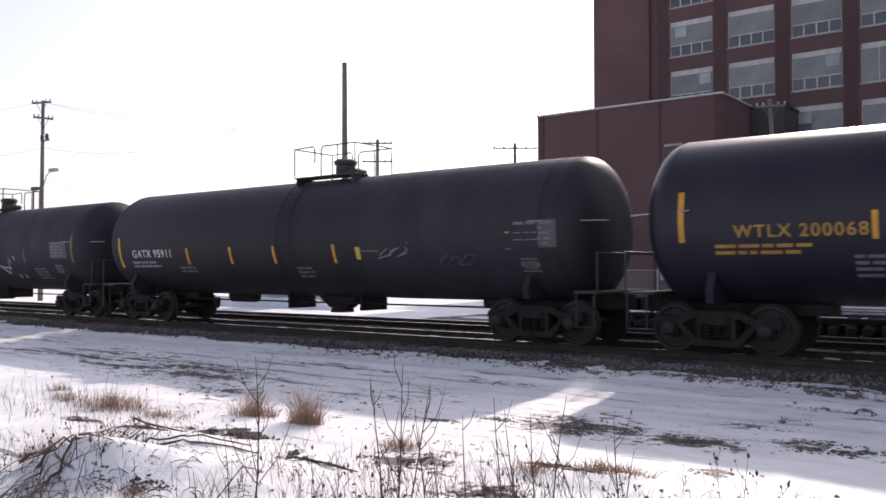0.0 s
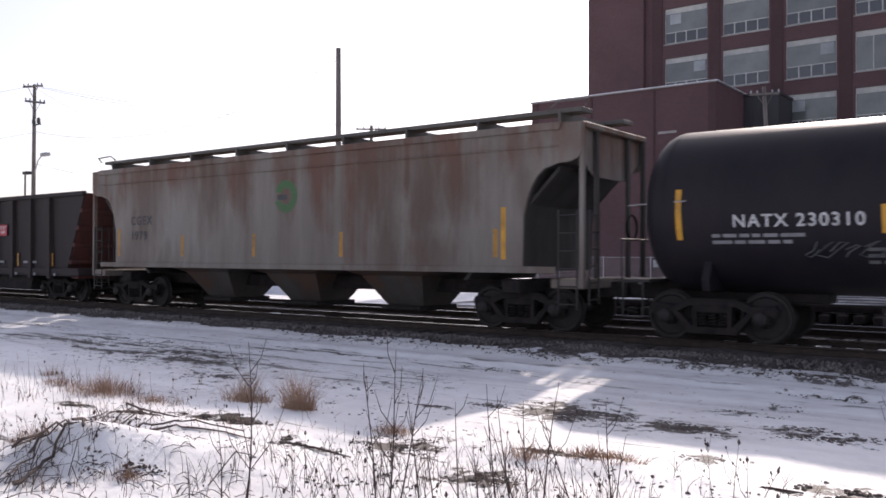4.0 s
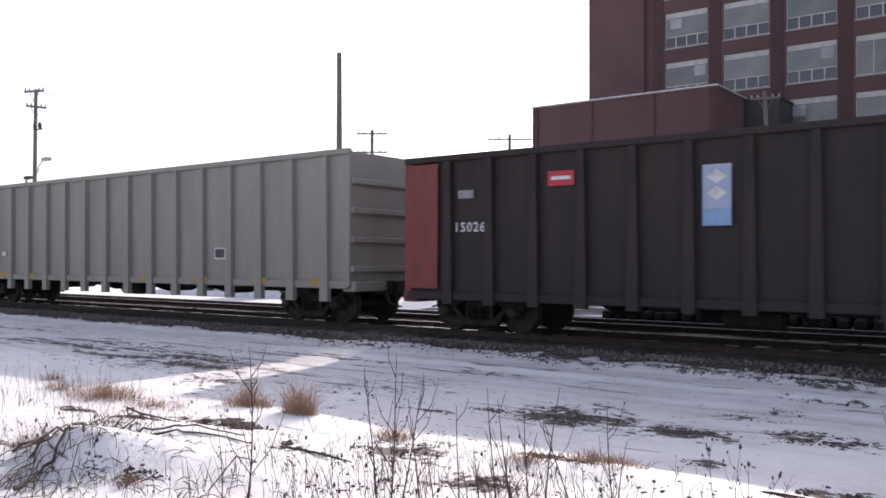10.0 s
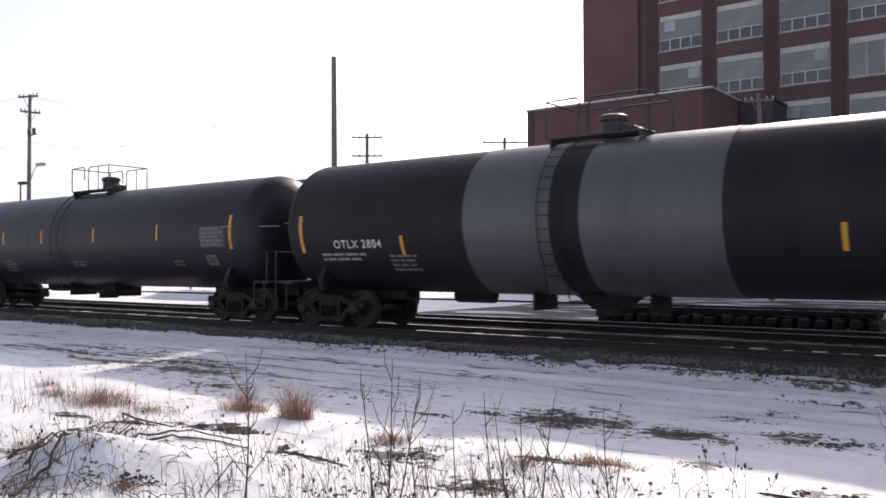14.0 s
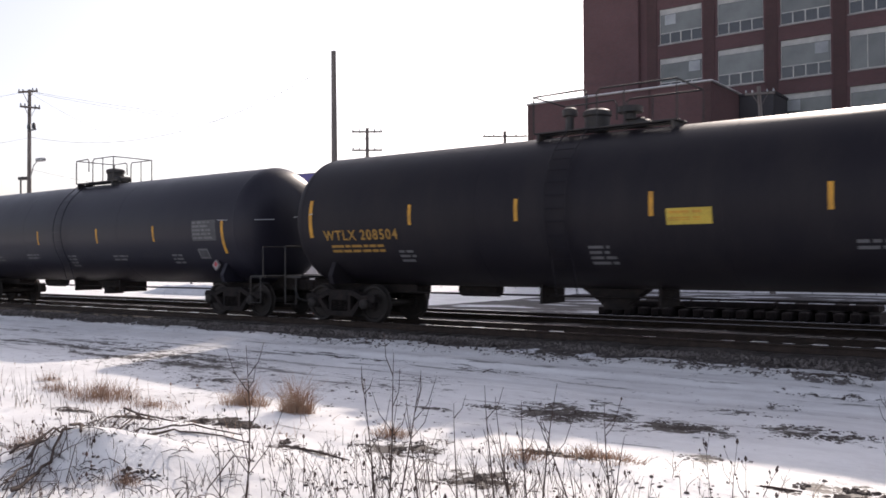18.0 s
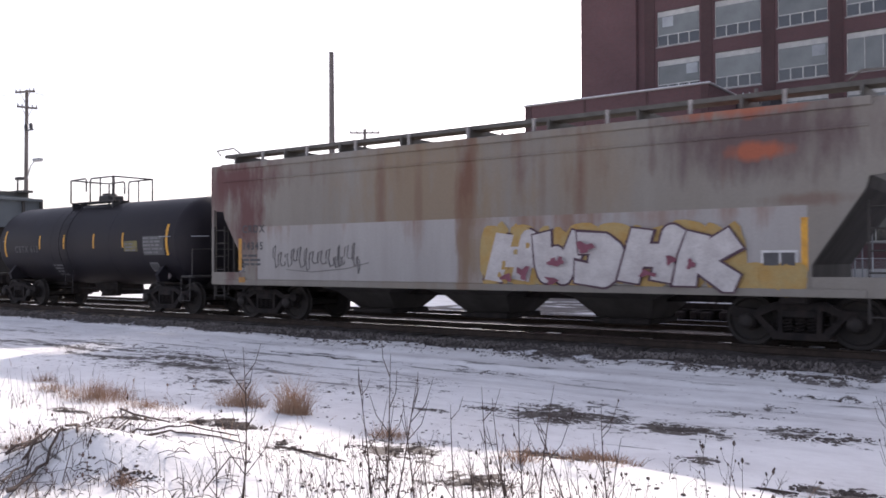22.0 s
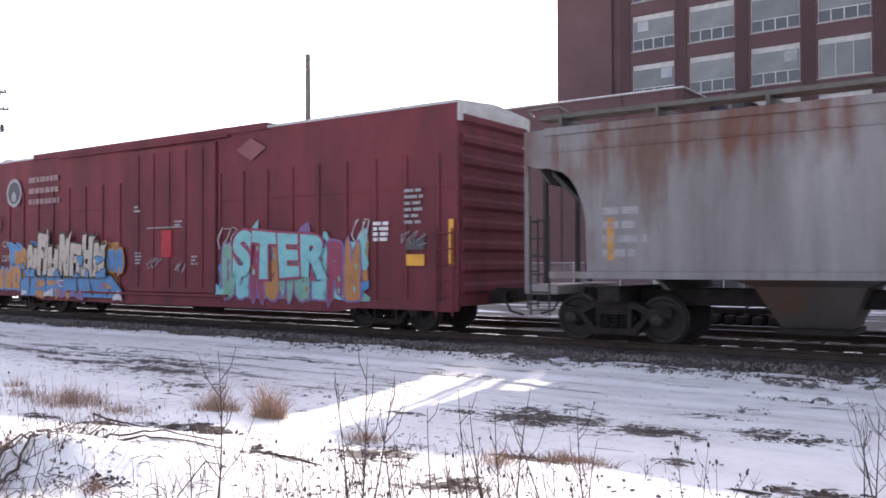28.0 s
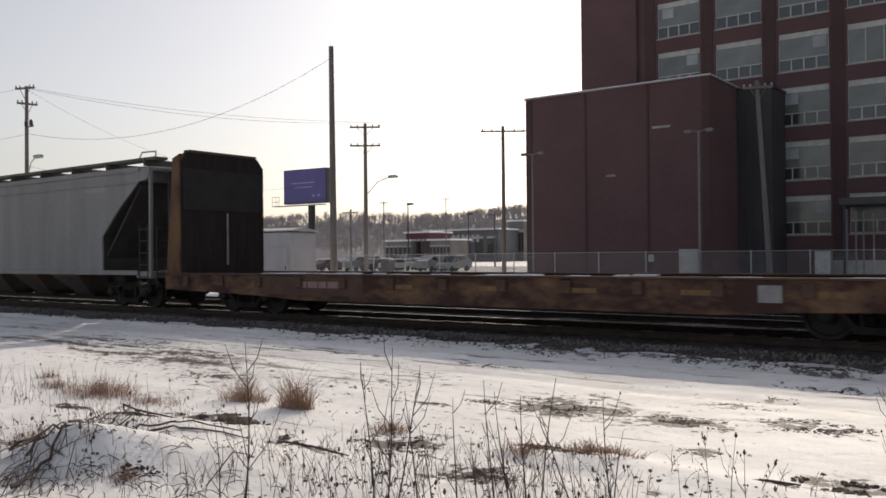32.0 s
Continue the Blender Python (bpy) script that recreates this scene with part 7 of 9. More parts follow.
# Dark paint that carries the shade of the hopper ends' openings.
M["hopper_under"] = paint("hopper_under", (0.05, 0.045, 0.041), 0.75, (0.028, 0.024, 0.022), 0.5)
M["hop_rail"] = mat("hop_rail", (0.14, 0.135, 0.125), 0.6, scale=3, col2=(0.08, 0.06, 0.05), amount=0.45)
M["walkway"] = mat("walkway", (0.12, 0.115, 0.105), 0.7, 0.2, scale=3)
def weathered(name, col, grime, rust, amount, lo, hi, wide=0.55):
    """Sheet-steel paint with dark run-down grime and rust blooms that hang from the upper seams between lo and hi."""
    m = mat(name, col, 0.7, col2=grime, amount=0.47, scale=0.75, stretch=(1.3, 1.3, 0.16), fine=26, bump=0.025, var=0.05, edge=0.22, spec=0.3)
    n, l = m.node_tree.nodes, m.node_tree.links
    hs = [q for q in n if q.bl_idname == "ShaderNodeHueSaturation"][0]
    base = hs.inputs["Color"].links[0].from_socket
    co = n.new("ShaderNodeTexCoord")
    fac = None
    for scale, st, k in ((wide, (1, 1, 0.45), 1.0), (2.6, (1.2, 1.2, 0.07), 0.55)):
        mp = n.new("ShaderNodeMapping")
        mp.inputs["Scale"].default_value = st
        l.new(co.outputs["Object"], mp.inputs["Vector"])
        t = n.new("ShaderNodeTexNoise")
        t.inputs["Scale"].default_value, t.inputs["Detail"].default_value, t.inputs["Roughness"].default_value = scale, 7, 0.6
        l.new(mp.outputs[0], t.inputs["Vector"])
        u = n.new("ShaderNodeMath")
        u.operation = "MULTIPLY_ADD"
        u.inputs[1].default_value = k
        l.new(t.outputs["Fac"], u.inputs[0])
        if fac is None:
            u.inputs[2].default_value = 0.0
        else:
            l.new(fac, u.inputs[2])
        fac = u.outputs[0]
    sx = n.new("ShaderNodeSeparateXYZ")
    l.new(co.outputs["Object"], sx.inputs[0])
    z = n.new("ShaderNodeMapRange")
    z.inputs["From Min"].default_value, z.inputs["From Max"].default_value = lo, hi
    z.inputs["To Min"].default_value, z.inputs["To Max"].default_value = -0.16, 0.06
    l.new(sx.outputs[2], z.inputs["Value"])
    ad = n.new("ShaderNodeMath")
    l.new(fac, ad.inputs[0])
    l.new(z.outputs[0], ad.inputs[1])
    r = n.new("ShaderNodeMapRange")
    a = 0.98 - 0.3 * amount
    r.inputs["From Min"].default_value, r.inputs["From Max"].default_value = a - 0.07, a + 0.1
    r.inputs["To Max"].default_value = 0.85
    l.new(ad.outputs[0], r.inputs["Value"])
    mx = n.new("ShaderNodeMix")
    mx.data_type = "RGBA"
    l.new(base, mx.inputs[6])
    mx.inputs[7].default_value = (*rust, 1)
    l.new(r.outputs[0], mx.inputs[0])
    l.new(mx.outputs[2], hs.inputs["Color"])
    return m


def stained(m, stains):
    """Adds single stains to a paint: x, z, half width, half height, colour and strength of each."""
    n, l = m.node_tree.nodes, m.node_tree.links
    hs = [q for q in n if q.bl_idname == "ShaderNodeHueSaturation"][0]
    col = hs.inputs["Color"].links[0].from_socket
    co = n.new("ShaderNodeTexCoord")
    mp = n.new("ShaderNodeMapping")
    mp.inputs["Scale"].default_value = (2.2, 2.2, 0.5)
    l.new(co.outputs["Object"], mp.inputs["Vector"])
    nz = n.new("ShaderNodeTexNoise")
    nz.inputs["Scale"].default_value, nz.inputs["Detail"].default_value = 1.6, 8
    nz.inputs["Roughness"].default_value = 0.68
    l.new(mp.outputs[0], nz.inputs["Vector"])
    for x, z, rx, rz, c, k in stains:
        sh = n.new("ShaderNodeMapping")
        sh.vector_type = "TEXTURE"
        sh.inputs["Location"].default_value = (x, 0, z)
        sh.inputs["Scale"].default_value = (rx, 1e6, rz)
        l.new(co.outputs["Object"], sh.inputs["Vector"])
        ln = n.new("ShaderNodeVectorMath")
        ln.operation = "LENGTH"
        l.new(sh.outputs[0], ln.inputs[0])
        ad = n.new("ShaderNodeMath")
        ad.operation = "MULTIPLY_ADD"
        ad.inputs[1].default_value = 2.6
        l.new(nz.outputs["Fac"], ad.inputs[0])
        l.new(ln.outputs["Value"], ad.inputs[2])
        r = n.new("ShaderNodeMapRange")
        r.inputs["From Min"].default_value, r.inputs["From Max"].default_value = 2.75, 1.75
        r.inputs["To Max"].default_value = k
        l.new(ad.outputs[0], r.inputs["Value"])
        mx = n.new("ShaderNodeMix")
        mx.data_type = "RGBA"
        l.new(r.outputs[0], mx.inputs[0])
        l.new(col, mx.inputs[6])
        mx.inputs[7].default_value = (*c, 1)
        col = mx.outputs[2]
    l.new(col, hs.inputs["Color"])
    return m


BROWN, OCHRE, FLAME, SOOT, PLUM = (0.13, 0.06, 0.04), (0.21, 0.155, 0.10), (0.42, 0.10, 0.035), (0.10, 0.07, 0.07), (0.105, 0.045, 0.045)
STAINS = [(-1.0, 2.9, 2.0, 1.7, OCHRE, 0.75), (3.0, 3.2, 0.9, 1.1, OCHRE, 0.4), (-2.33, 2.8, 0.13, 1.4, BROWN, 0.55), (-1.2, 2.9, 0.1, 1.2, BROWN, 0.35), (0.12, 2.7, 0.24, 1.9, BROWN, 0.85),
          (0.35, 1.7, 0.4, 1.0, OCHRE, 0.7), (2.85, 3.1, 0.13, 1.0, BROWN, 0.6), (2.0, 3.0, 0.08, 0.9, BROWN, 0.3), (-7.45, 3.72, 1.5, 0.5, PLUM, 0.95), (-7.0, 2.75, 0.62, 1.25, PLUM, 0.95), (-8.2, 3.2, 0.4, 0.6, PLUM, 0.7), (-7.65, 1.35, 0.3, 0.5, PLUM, 0.7),
          (6.3, 3.65, 1.7, 0.6, SOOT, 0.95), (6.0, 4.18, 0.9, 0.14, FLAME, 0.55), (6.3, 3.42, 0.5, 0.13, FLAME, 0.6), (7.0, 2.55, 0.6, 0.1, BROWN, 0.5)]
def blotches(seed, n, dark, pale):
    """Cloudy wear of a hopper's side: dark runs under the roof seam, worn paler areas between."""
    rb = random.Random(seed)
    return [(rb.uniform(-8.5, 8.5), rb.uniform(2.2, 2.8), rb.uniform(0.9, 1.7), rb.uniform(0.7, 1.2), pale, rb.uniform(0.35, 0.6)) for _ in range(n // 3)] + \
           [(rb.uniform(-8.6, 8.6), rb.choice((3.5, 3.3, 3.0, 1.6)), rb.uniform(0.2, 0.75), rb.uniform(0.45, 1.15), dark, rb.uniform(0.45, 0.8)) for _ in range(n)]


M["hop_pale"] = mat("hop_pale", (0.34, 0.33, 0.32), 0.6, scale=3, col2=(0.22, 0.2, 0.19))
M["pale_band"] = weathered("hopper_pale_band", (0.345, 0.335, 0.33), (0.24, 0.225, 0.215), (0.2, 0.12, 0.09), 0.25, 1.0, 2.4)
stained(M["pale_band"], STAINS[4:6])
HOPPERS = {
    "tan": weathered("hopper_tan", (0.235, 0.22, 0.195), (0.12, 0.095, 0.08), (0.13, 0.065, 0.045), 0.6, 2.0, 3.8),
    "tan2": weathered("hopper_tan_worn", (0.2, 0.182, 0.163), (0.09, 0.076, 0.068), (0.115, 0.07, 0.05), 0.45, 2.0, 3.8),
    "pale": weathered("hopper_pale_rust", (0.25, 0.247, 0.25), (0.11, 0.1, 0.095), (0.115, 0.045, 0.028), 0.58, 2.3, 3.6),
    "grey": mat("hopper_grey", (0.128, 0.146, 0.155), 0.6, col2=(0.102, 0.116, 0.122), amount=0.4, scale=0.6, stretch=(1, 1, 0.4), fine=20, bump=0.015, var=0.04, edge=0.2),
    "rusty": stained(weathered("hopper_rusty", (0.225, 0.213, 0.192), (0.185, 0.165, 0.142), (0.12, 0.055, 0.045), 0.1, 1.6, 3.4), STAINS),
    "cool": mat("hopper_cool", (0.22, 0.225, 0.23), 0.6, col2=(0.15, 0.145, 0.14), amount=0.38, scale=0.8, stretch=(1.2, 1.2, 0.15), fine=20, bump=0.06, edge=0.2),
}
stained(HOPPERS["tan"], blotches(3, 12, (0.1, 0.068, 0.052), (0.27, 0.255, 0.23)))
stained(HOPPERS["tan2"], blotches(4, 15, (0.082, 0.066, 0.055), (0.25, 0.235, 0.215)))
stained(HOPPERS["pale"], blotches(5, 11, (0.11, 0.07, 0.058), (0.3, 0.297, 0.295)))
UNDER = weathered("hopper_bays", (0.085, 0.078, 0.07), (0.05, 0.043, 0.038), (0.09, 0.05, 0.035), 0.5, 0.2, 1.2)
M["stripe_dim"] = mat("stripe_dim", (0.42, 0.21, 0.035), 0.6, scale=3, amount=0.4, col2=(0.24, 0.13, 0.05), bump=0)
M["green_paint"] = mat("green_paint", (0.04, 0.13, 0.038), 0.6, scale=3, bump=0, col2=(0.07, 0.12, 0.06), amount=0.5)


def ring_logo(car, x, z, r, y, material, inner=None, side=1):
    s = Shape()
    n = 28
    for k in range(n):
        a = 0.35 + (2 * math.pi - 0.7) * k / (n - 1)
        for q in (r * 0.5, r):
            s.v.append((x + side * q * math.cos(a), y - 0.006, z + q * math.sin(a)))
    s.f = [(2 * k, 2 * k + 1, 2 * k + 3, 2 * k + 2) for k in range(n - 1)]
    part("emblem", s, M[material], car, "round painted emblem")
    if inner:
        patch(car, x - r * 0.75, x + r * 0.1, z - r * 0.2, z + r * 0.12, inner, flat_y(y))


c, L, sf, ev, zk = covered_hopper("weathered tan-grey covered hopper with rust stains", 137.0, 154.65, 4.6, 1.26, HOPPERS["tan"], cut=0.65, seed=1)
for x in (-7.3, -4.1, -1.0, 2.2, 6.7):
    patch(c, x, x + 0.12, 1.55, 2.15 if abs(x) < 7 else 2.4, "stripe_dim", sf, name="reflector_stripe", label="orange-yellow reflector stripe")
patch(c, 6.9, 7.02, 1.5, 2.6, "stripe", sf, name="reflector_stripe")
lettering(c, "CGEX", -6.6, 2.5, 0.26, "letter_dark", sf)
lettering(c, "1979", -6.6, 2.05, 0.26, "letter_dark", sf)
ring_logo(c, 0.3, 3.1, 0.42, -1.53, "green_paint", "letter_dark", -1)
c, L, sf, ev, zk = covered_hopper("pale rusty covered hopper with white graffiti", -100.2, -83.1, 4.5, 0.95, HOPPERS["rusty"], ends=((1.44, 0.95), (1.44, 1.45), (0.6, 2.7)), stands=9, seed=2)
for sg in (-1, 1):
    part("corner_sill", Shape().box(min(sg * (L - 1.44), sg * (L - 0.05)), max(sg * (L - 1.44), sg * (L - 0.05)), -1.53, -1.4, 0.91, 1.25, 0.01), HOPPERS["rusty"], c)
part("pale_band", Shape().box(-L + 1.95, L - 1.5, -1.5345, -1.5305, 1.07, 2.45), M["pale_band"], c, "cleaner pale lower band")
M["g_yellow"] = mat("spray_yellow", (0.35, 0.21, 0.055), 0.6, scale=3, bump=0, col2=(0.34, 0.25, 0.1), amount=0.5)
M["g_white"] = mat("spray_white", (0.47, 0.455, 0.45), 0.6, scale=3, bump=0, col2=(0.38, 0.355, 0.355))
M["g_dark"] = mat("spray_dark", (0.07, 0.03, 0.05), 0.6, scale=3, bump=0)
M["g_pink"] = mat("spray_pink", (0.2, 0.055, 0.085), 0.6, scale=3, bump=0)
graffiti(c, 0.5, 6.0, 1.05, 2.22, -1.535, 8, ["g_yellow"], "g_yellow", 5)
graffiti(c, 5.9, 7.0, 0.98, 1.45, -1.535, 3, ["g_yellow"], "g_yellow", 6)
banded_piece(c, -1.56, 0.75, 5.85, 0.98, 1.2, ("gate", "wave", "bend", "gate", "fork"), [(None, "g_white")], "g_dark", 0.2, "white block graffiti on a yellow cloud")
rt, spl = random.Random(73), Shape()
for q in range(9):
    blob(spl, wavy(rt, rt.uniform(1.0, 5.6), rt.uniform(1.1, 1.9), rt.uniform(0.05, 0.16), rt.uniform(0.05, 0.14), 10, 0.6, 0.98), -1.672 - 0.0012 * q)
part("graffiti_splash", spl, M["g_pink"], c, "dull maroon splashes")["kind"] = "stuff"
M["tag_grey"] = mat("tag_grey", (0.1, 0.095, 0.1), 0.7, scale=5, bump=0, amount=0.5, col2=(0.17, 0.16, 0.16))
rs = random.Random(6)
tag, qx, qz = Shape(), -6.0, 1.62
for k in range(15):
    # one joined-up run of hooked letters, ending in a long underline
    hi_, lo_, wd_ = 0.06 + 0.42 * rs.random() ** 2, 0.05 + 0.3 * rs.random() ** 2, rs.uniform(0.08, 0.3)
    run_ = [(qx, qz), (qx + wd_ * 0.1, qz + hi_ * 0.8), (qx + wd_ * 0.55, qz + hi_), (qx + wd_ * 0.35, qz), (qx + wd_ * 0.6, qz - lo_), (qx + wd_ * 1.1, qz - lo_ * 0.7), (qx + wd_, qz)]
    tag.tube([(a, -1.545, b) for a, b in run_], 0.009 + 0.008 * rs.random(), 4)
    qx, qz = qx + wd_, 1.6 + rs.uniform(-0.07, 0.07)
tag.tube([(-5.5, -1.545, 1.33), (-4.6, -1.545, 1.27), (-3.4, -1.545, 1.36), (-2.7, -1.545, 1.5)], 0.011, 4)
part("graffiti", tag, M["tag_grey"], c, "thin grey scrawl")["kind"] = "stuff"
patch(c, -7.36, -7.23, 1.3, 2.15, "stripe_dim", sf, 0.008, name="reflector_stripe", label="orange-yellow reflector stripe")
patch(c, -7.3, -7.05, 0.98, 1.12, "stripe_dim", sf, 0.05)
bars(c, -7.2, -6.4, 1.72, 3, 0.06, "letter_dark", sf, random.Random(62))
lettering(c, "CRDX", -7.2, 2.3, 0.2, "letter_dark", sf)
lettering(c, "14345", -7.2, 1.85, 0.2, "letter_dark", sf)
patch(c, 6.95, 7.06, 1.35, 2.25, "stripe", sf, name="reflector_stripe")
patch(c, 6.3, 6.9, 1.4, 1.7, "letter_white", sf, 0.02)
patch(c, 6.34, 6.6, 1.44, 1.66, "letter_dark", sf, 0.03)
patch(c, 6.63, 6.86, 1.44, 1.66, "letter_dark", sf, 0.03)
c, L, sf, ev, zk = covered_hopper("smooth blue-grey covered hopper with purple and orange graffiti", -132.5, -114.8, 4.45, 0.78, HOPPERS["grey"], cut=0.7, bays=4, seed=3, low_strip=0.5)
for nm, col in (("g_purple", (0.22, 0.14, 0.42)), ("g_orange", (0.50, 0.20, 0.06)), ("g_rust", (0.34, 0.10, 0.04)), ("g_teal", (0.05, 0.25, 0.20)), ("g_lilac", (0.42, 0.36, 0.60)), ("g_ink", (0.028, 0.024, 0.04)), ("g_plum", (0.045, 0.028, 0.085))):
    M[nm] = mat("spray_paint", col, 0.6, scale=3, bump=0, amount=0.35)
HB = [(1.05, "g_rust"), (1.33, "g_orange"), (1.6, "g_white"), (1.95, "g_purple"), (None, "g_lilac")]
for xa, xb, sd in ((-6.9, -0.3, 8), (0.25, 6.2, 9)):
    band_piece(c, -1.545, [(xa, 1.1), (xa + 0.5, 1.32), (xb - 0.8, 1.36), (xb, 1.1)], 0.8, [(1.05, "g_rust"), (None, "g_orange")], "g_ink", sd, 3, None, 0.04, "orange sprayed ground of a graffiti piece")
banded_piece(c, -1.575, -6.0, -1.1, 0.84, 1.3, ("wave", "gate", "bend", "fork", "wave"), HB, "g_plum", 0.185, "purple, white and orange rounded graffiti")
banded_piece(c, -1.575, 0.3, 5.6, 0.84, 1.42, ("hook", "fork", "ring", "gate"), HB, "g_plum", 0.21, "purple, white and orange rounded graffiti")
for xa, xb, sd in ((-6.3, -1.4, 71), (0.1, 5.8, 72)):
    rt, spl = random.Random(sd), Shape()
    for _ in range(9):
        blob(spl, wavy(rt, rt.uniform(xa, xb), rt.uniform(0.9, 1.7), rt.uniform(0.06, 0.2), rt.uniform(0.05, 0.16), 11, 0.6, 0.8), -1.668 - 0.001 * rt.random())
    part("graffiti_splash", spl, M["g_teal"], c, "teal splashes")["kind"] = "stuff"
for xa, xb, za, zb, n_, sd in ((-7.4, -5.9, 1.0, 1.9, 12, 10), (-1.35, 0.3, 0.9, 2.05, 16, 11), (5.6, 7.0, 0.85, 1.55, 11, 12)):
    rt, spl = random.Random(sd), Shape()
    for q in range(n_):
        blob(spl, wavy(rt, rt.uniform(xa, xb), rt.uniform(za, zb), rt.uniform(0.1, 0.3), rt.uniform(0.08, 0.26), 12, 0.55, 0.8), -1.55 - 0.0012 * q)
    part("graffiti_cloud", spl, M["g_teal"], c, "ragged teal sprayed cloud")["kind"] = "stuff"
lettering(c, "NCFX", -7.0, 2.62, 0.2, "letter_dark", sf)
lettering(c, "33232", -7.0, 2.2, 0.2, "letter_dark", sf)
patch(c, -7.62, -7.5, 1.2, 2.1, "stripe", sf, 0.02, name="reflector_stripe")
patch(c, 6.75, 6.87, 1.2, 2.2, "stripe", sf, name="reflector_stripe")
patch(c, 5.85, 6.2, 1.5, 1.8, "letter_dark", sf, 0.03)
c, L, sf, ev, zk = covered_hopper("dirty tan covered hopper with a round green emblem", -151.55, -133.7, 4.55, 1.22, HOPPERS["tan2"], cut=0.65, seed=4)
ring_logo(c, 0.95, 3.05, 0.4, -1.53, "green_paint", "letter_dark", -1)
lettering(c, "CGEX", -6.6, 2.5, 0.26, "letter_dark", sf)
lettering(c, "1846", -6.6, 2.05, 0.26, "letter_dark", sf)
for x in (-7.0, -2.9, 0.8, 6.6):
    patch(c, x, x + 0.14, 1.55, 2.1, "stripe_dim", sf, name="reflector_stripe", label="faded yellow reflector stripe")
patch(c, 4.6, 5.0, 1.65, 1.95, "letter_dark", sf)
c, L, sf, ev, zk = covered_hopper("pale grey covered hopper with rust stains and round emblem", -170.2, -152.75, 4.55, 1.28, HOPPERS["pale"], cut=0.65, seed=5)
ring_logo(c, 0.65, 3.1, 0.4, -1.53, "letter_dark", "letter_grey")
bars(c, -7.0, -6.1, 2.6, 4, 0.14, "letter_grey", sf, random.Random(5))
patch(c, 3.9, 4.4, 1.6, 1.9, "letter_dark", sf)
for x in (-6.9, 6.7):
    patch(c, x, x + 0.14, 1.6, 2.4, "stripe_dim", sf, name="reflector_stripe")
c, L, sf, ev, zk = covered_hopper("smooth cool-grey covered hopper at the tail", -255.2, -237.5, 4.6, 1.05, HOPPERS["cool"], cut=1.75, bays=4, seed=6, sloped=True)
patch(c, 5.4, 6.5, 3.6, 3.85, "letter_grey", sf)


# ---- gondolas ----
def gondola(label, s0, s1, top, bot, material, end_mat=None, rib=0.16, seed=1, load=0.6, tub=False, flare=0.0, far_end=None, xs=(), foot=0.0, inset=0.0):
    """Open car: side sheets with outside posts, ends, floor, top chord."""
    rng = random.Random(seed)
    L = (s1 - s0) / 2
    car = wagon("gondola_car", label, s0, s1)
    ends = (end_mat or material, far_end or end_mat or material)
    W_ = 1.53
    zb = bot
    if flare:
        part("frame_deck", Shape().box(-L - flare * 0.55, L + flare * 0.55, -W_ - 0.04, W_ + 0.04, zb - 0.02, zb + 0.22, 0.02), material, car)
    for s in (-1, 1):
        end_mat = ends[s > 0]
        y0, y1 = sorted((s * W_, s * (W_ - 0.09)))
        part("side", Shape().extrude([(-L + 0.08 + inset, zb), (L - 0.08 - inset, zb), (L - 0.08 + flare, top - 0.1), (-L + 0.08 - flare, top - 0.1)], y0 + 0.05 * (s < 0), y1 - 0.05 * (s > 0)), material, car)
        part("top_chord", Shape().box(-L - flare, L + flare, min(s * (W_ + 0.05), s * (W_ - 0.1)), max(s * (W_ + 0.05), s * (W_ - 0.1)), top - 0.14, top, 0.02), material, car)
        part("side_sill", Shape().box(-L + 0.05, L - 0.05, min(s * (W_ + 0.03), s * (W_ - 0.12)), max(s * (W_ + 0.03), s * (W_ - 0.12)), zb - 0.05, zb + 0.14, 0.02), material, car)
        py0, py1 = sorted((s * (W_ - 0.05), s * (W_ + 0.09)))
        pm = Shape().extrude([(-rib * (0.62 + foot), -0.13 - foot), (rib * (0.62 + foot), -0.13 - foot), (rib * 0.38, top - zb - 0.14), (-rib * 0.38, top - zb - 0.14)], py0, py1).mesh("side_post", material)
        for x in xs:
            part("side_post", pm, parent=car, m=pose(x, 0, zb))
        ex = s * (L - 0.06 - inset)
        en = Shape().extrude([(ex, zb), (ex + 0.1 * -s, zb), (ex + 0.1 * -s + s * (flare + inset), top - 0.06), (ex + s * (flare + inset), top - 0.06)], -W_ + 0.1, W_ - 0.1)
        part("end", en, end_mat, car)
        rb = Shape()
        for k in range(4):
            z = zb + 0.35 + k * (top - zb - 0.5) / 4
            fl = (flare + inset) * (z - zb) / (top - zb) - inset
            rb.box(min(s * (L - 0.06 + fl), s * (L + 0.07 + fl)), max(s * (L - 0.06 + fl), s * (L + 0.07 + fl)), -W_ + 0.05, W_ - 0.05, z, z + 0.16, 0.03)
        part("end_rib", rb, end_mat, car)
        for y in () if flare else (-W_ + 0.05, W_ - 0.05):
            part("corner_post", Shape().box(s * (L - 0.1) - 0.1, s * (L - 0.1) + 0.1, y - 0.07, y + 0.07, zb, top - 0.14, 0.02), end_mat, car)
        part("bolster", Shape().box(s * (L - 1.75) - 0.22, s * (L - 1.75) + 0.22, -1.4, 1.4, 0.75, zb + 0.1, 0.03), M["running_gear"], car)
        part("end_sill", Shape().box(min(s * (L - 0.3), s * (L + 0.12)), max(s * (L - 0.3), s * (L + 0.12)), -1.45, 1.45, zb - 0.12, zb + 0.12, 0.02), end_mat, car)
    part("floor", Shape().box(-L + 0.1, L - 0.1, -W_ + 0.12, W_ - 0.12, max(zb, 1.05), max(zb, 1.05) + 0.08), M["running_gear"], car)
    ld = Shape()
    n = 26
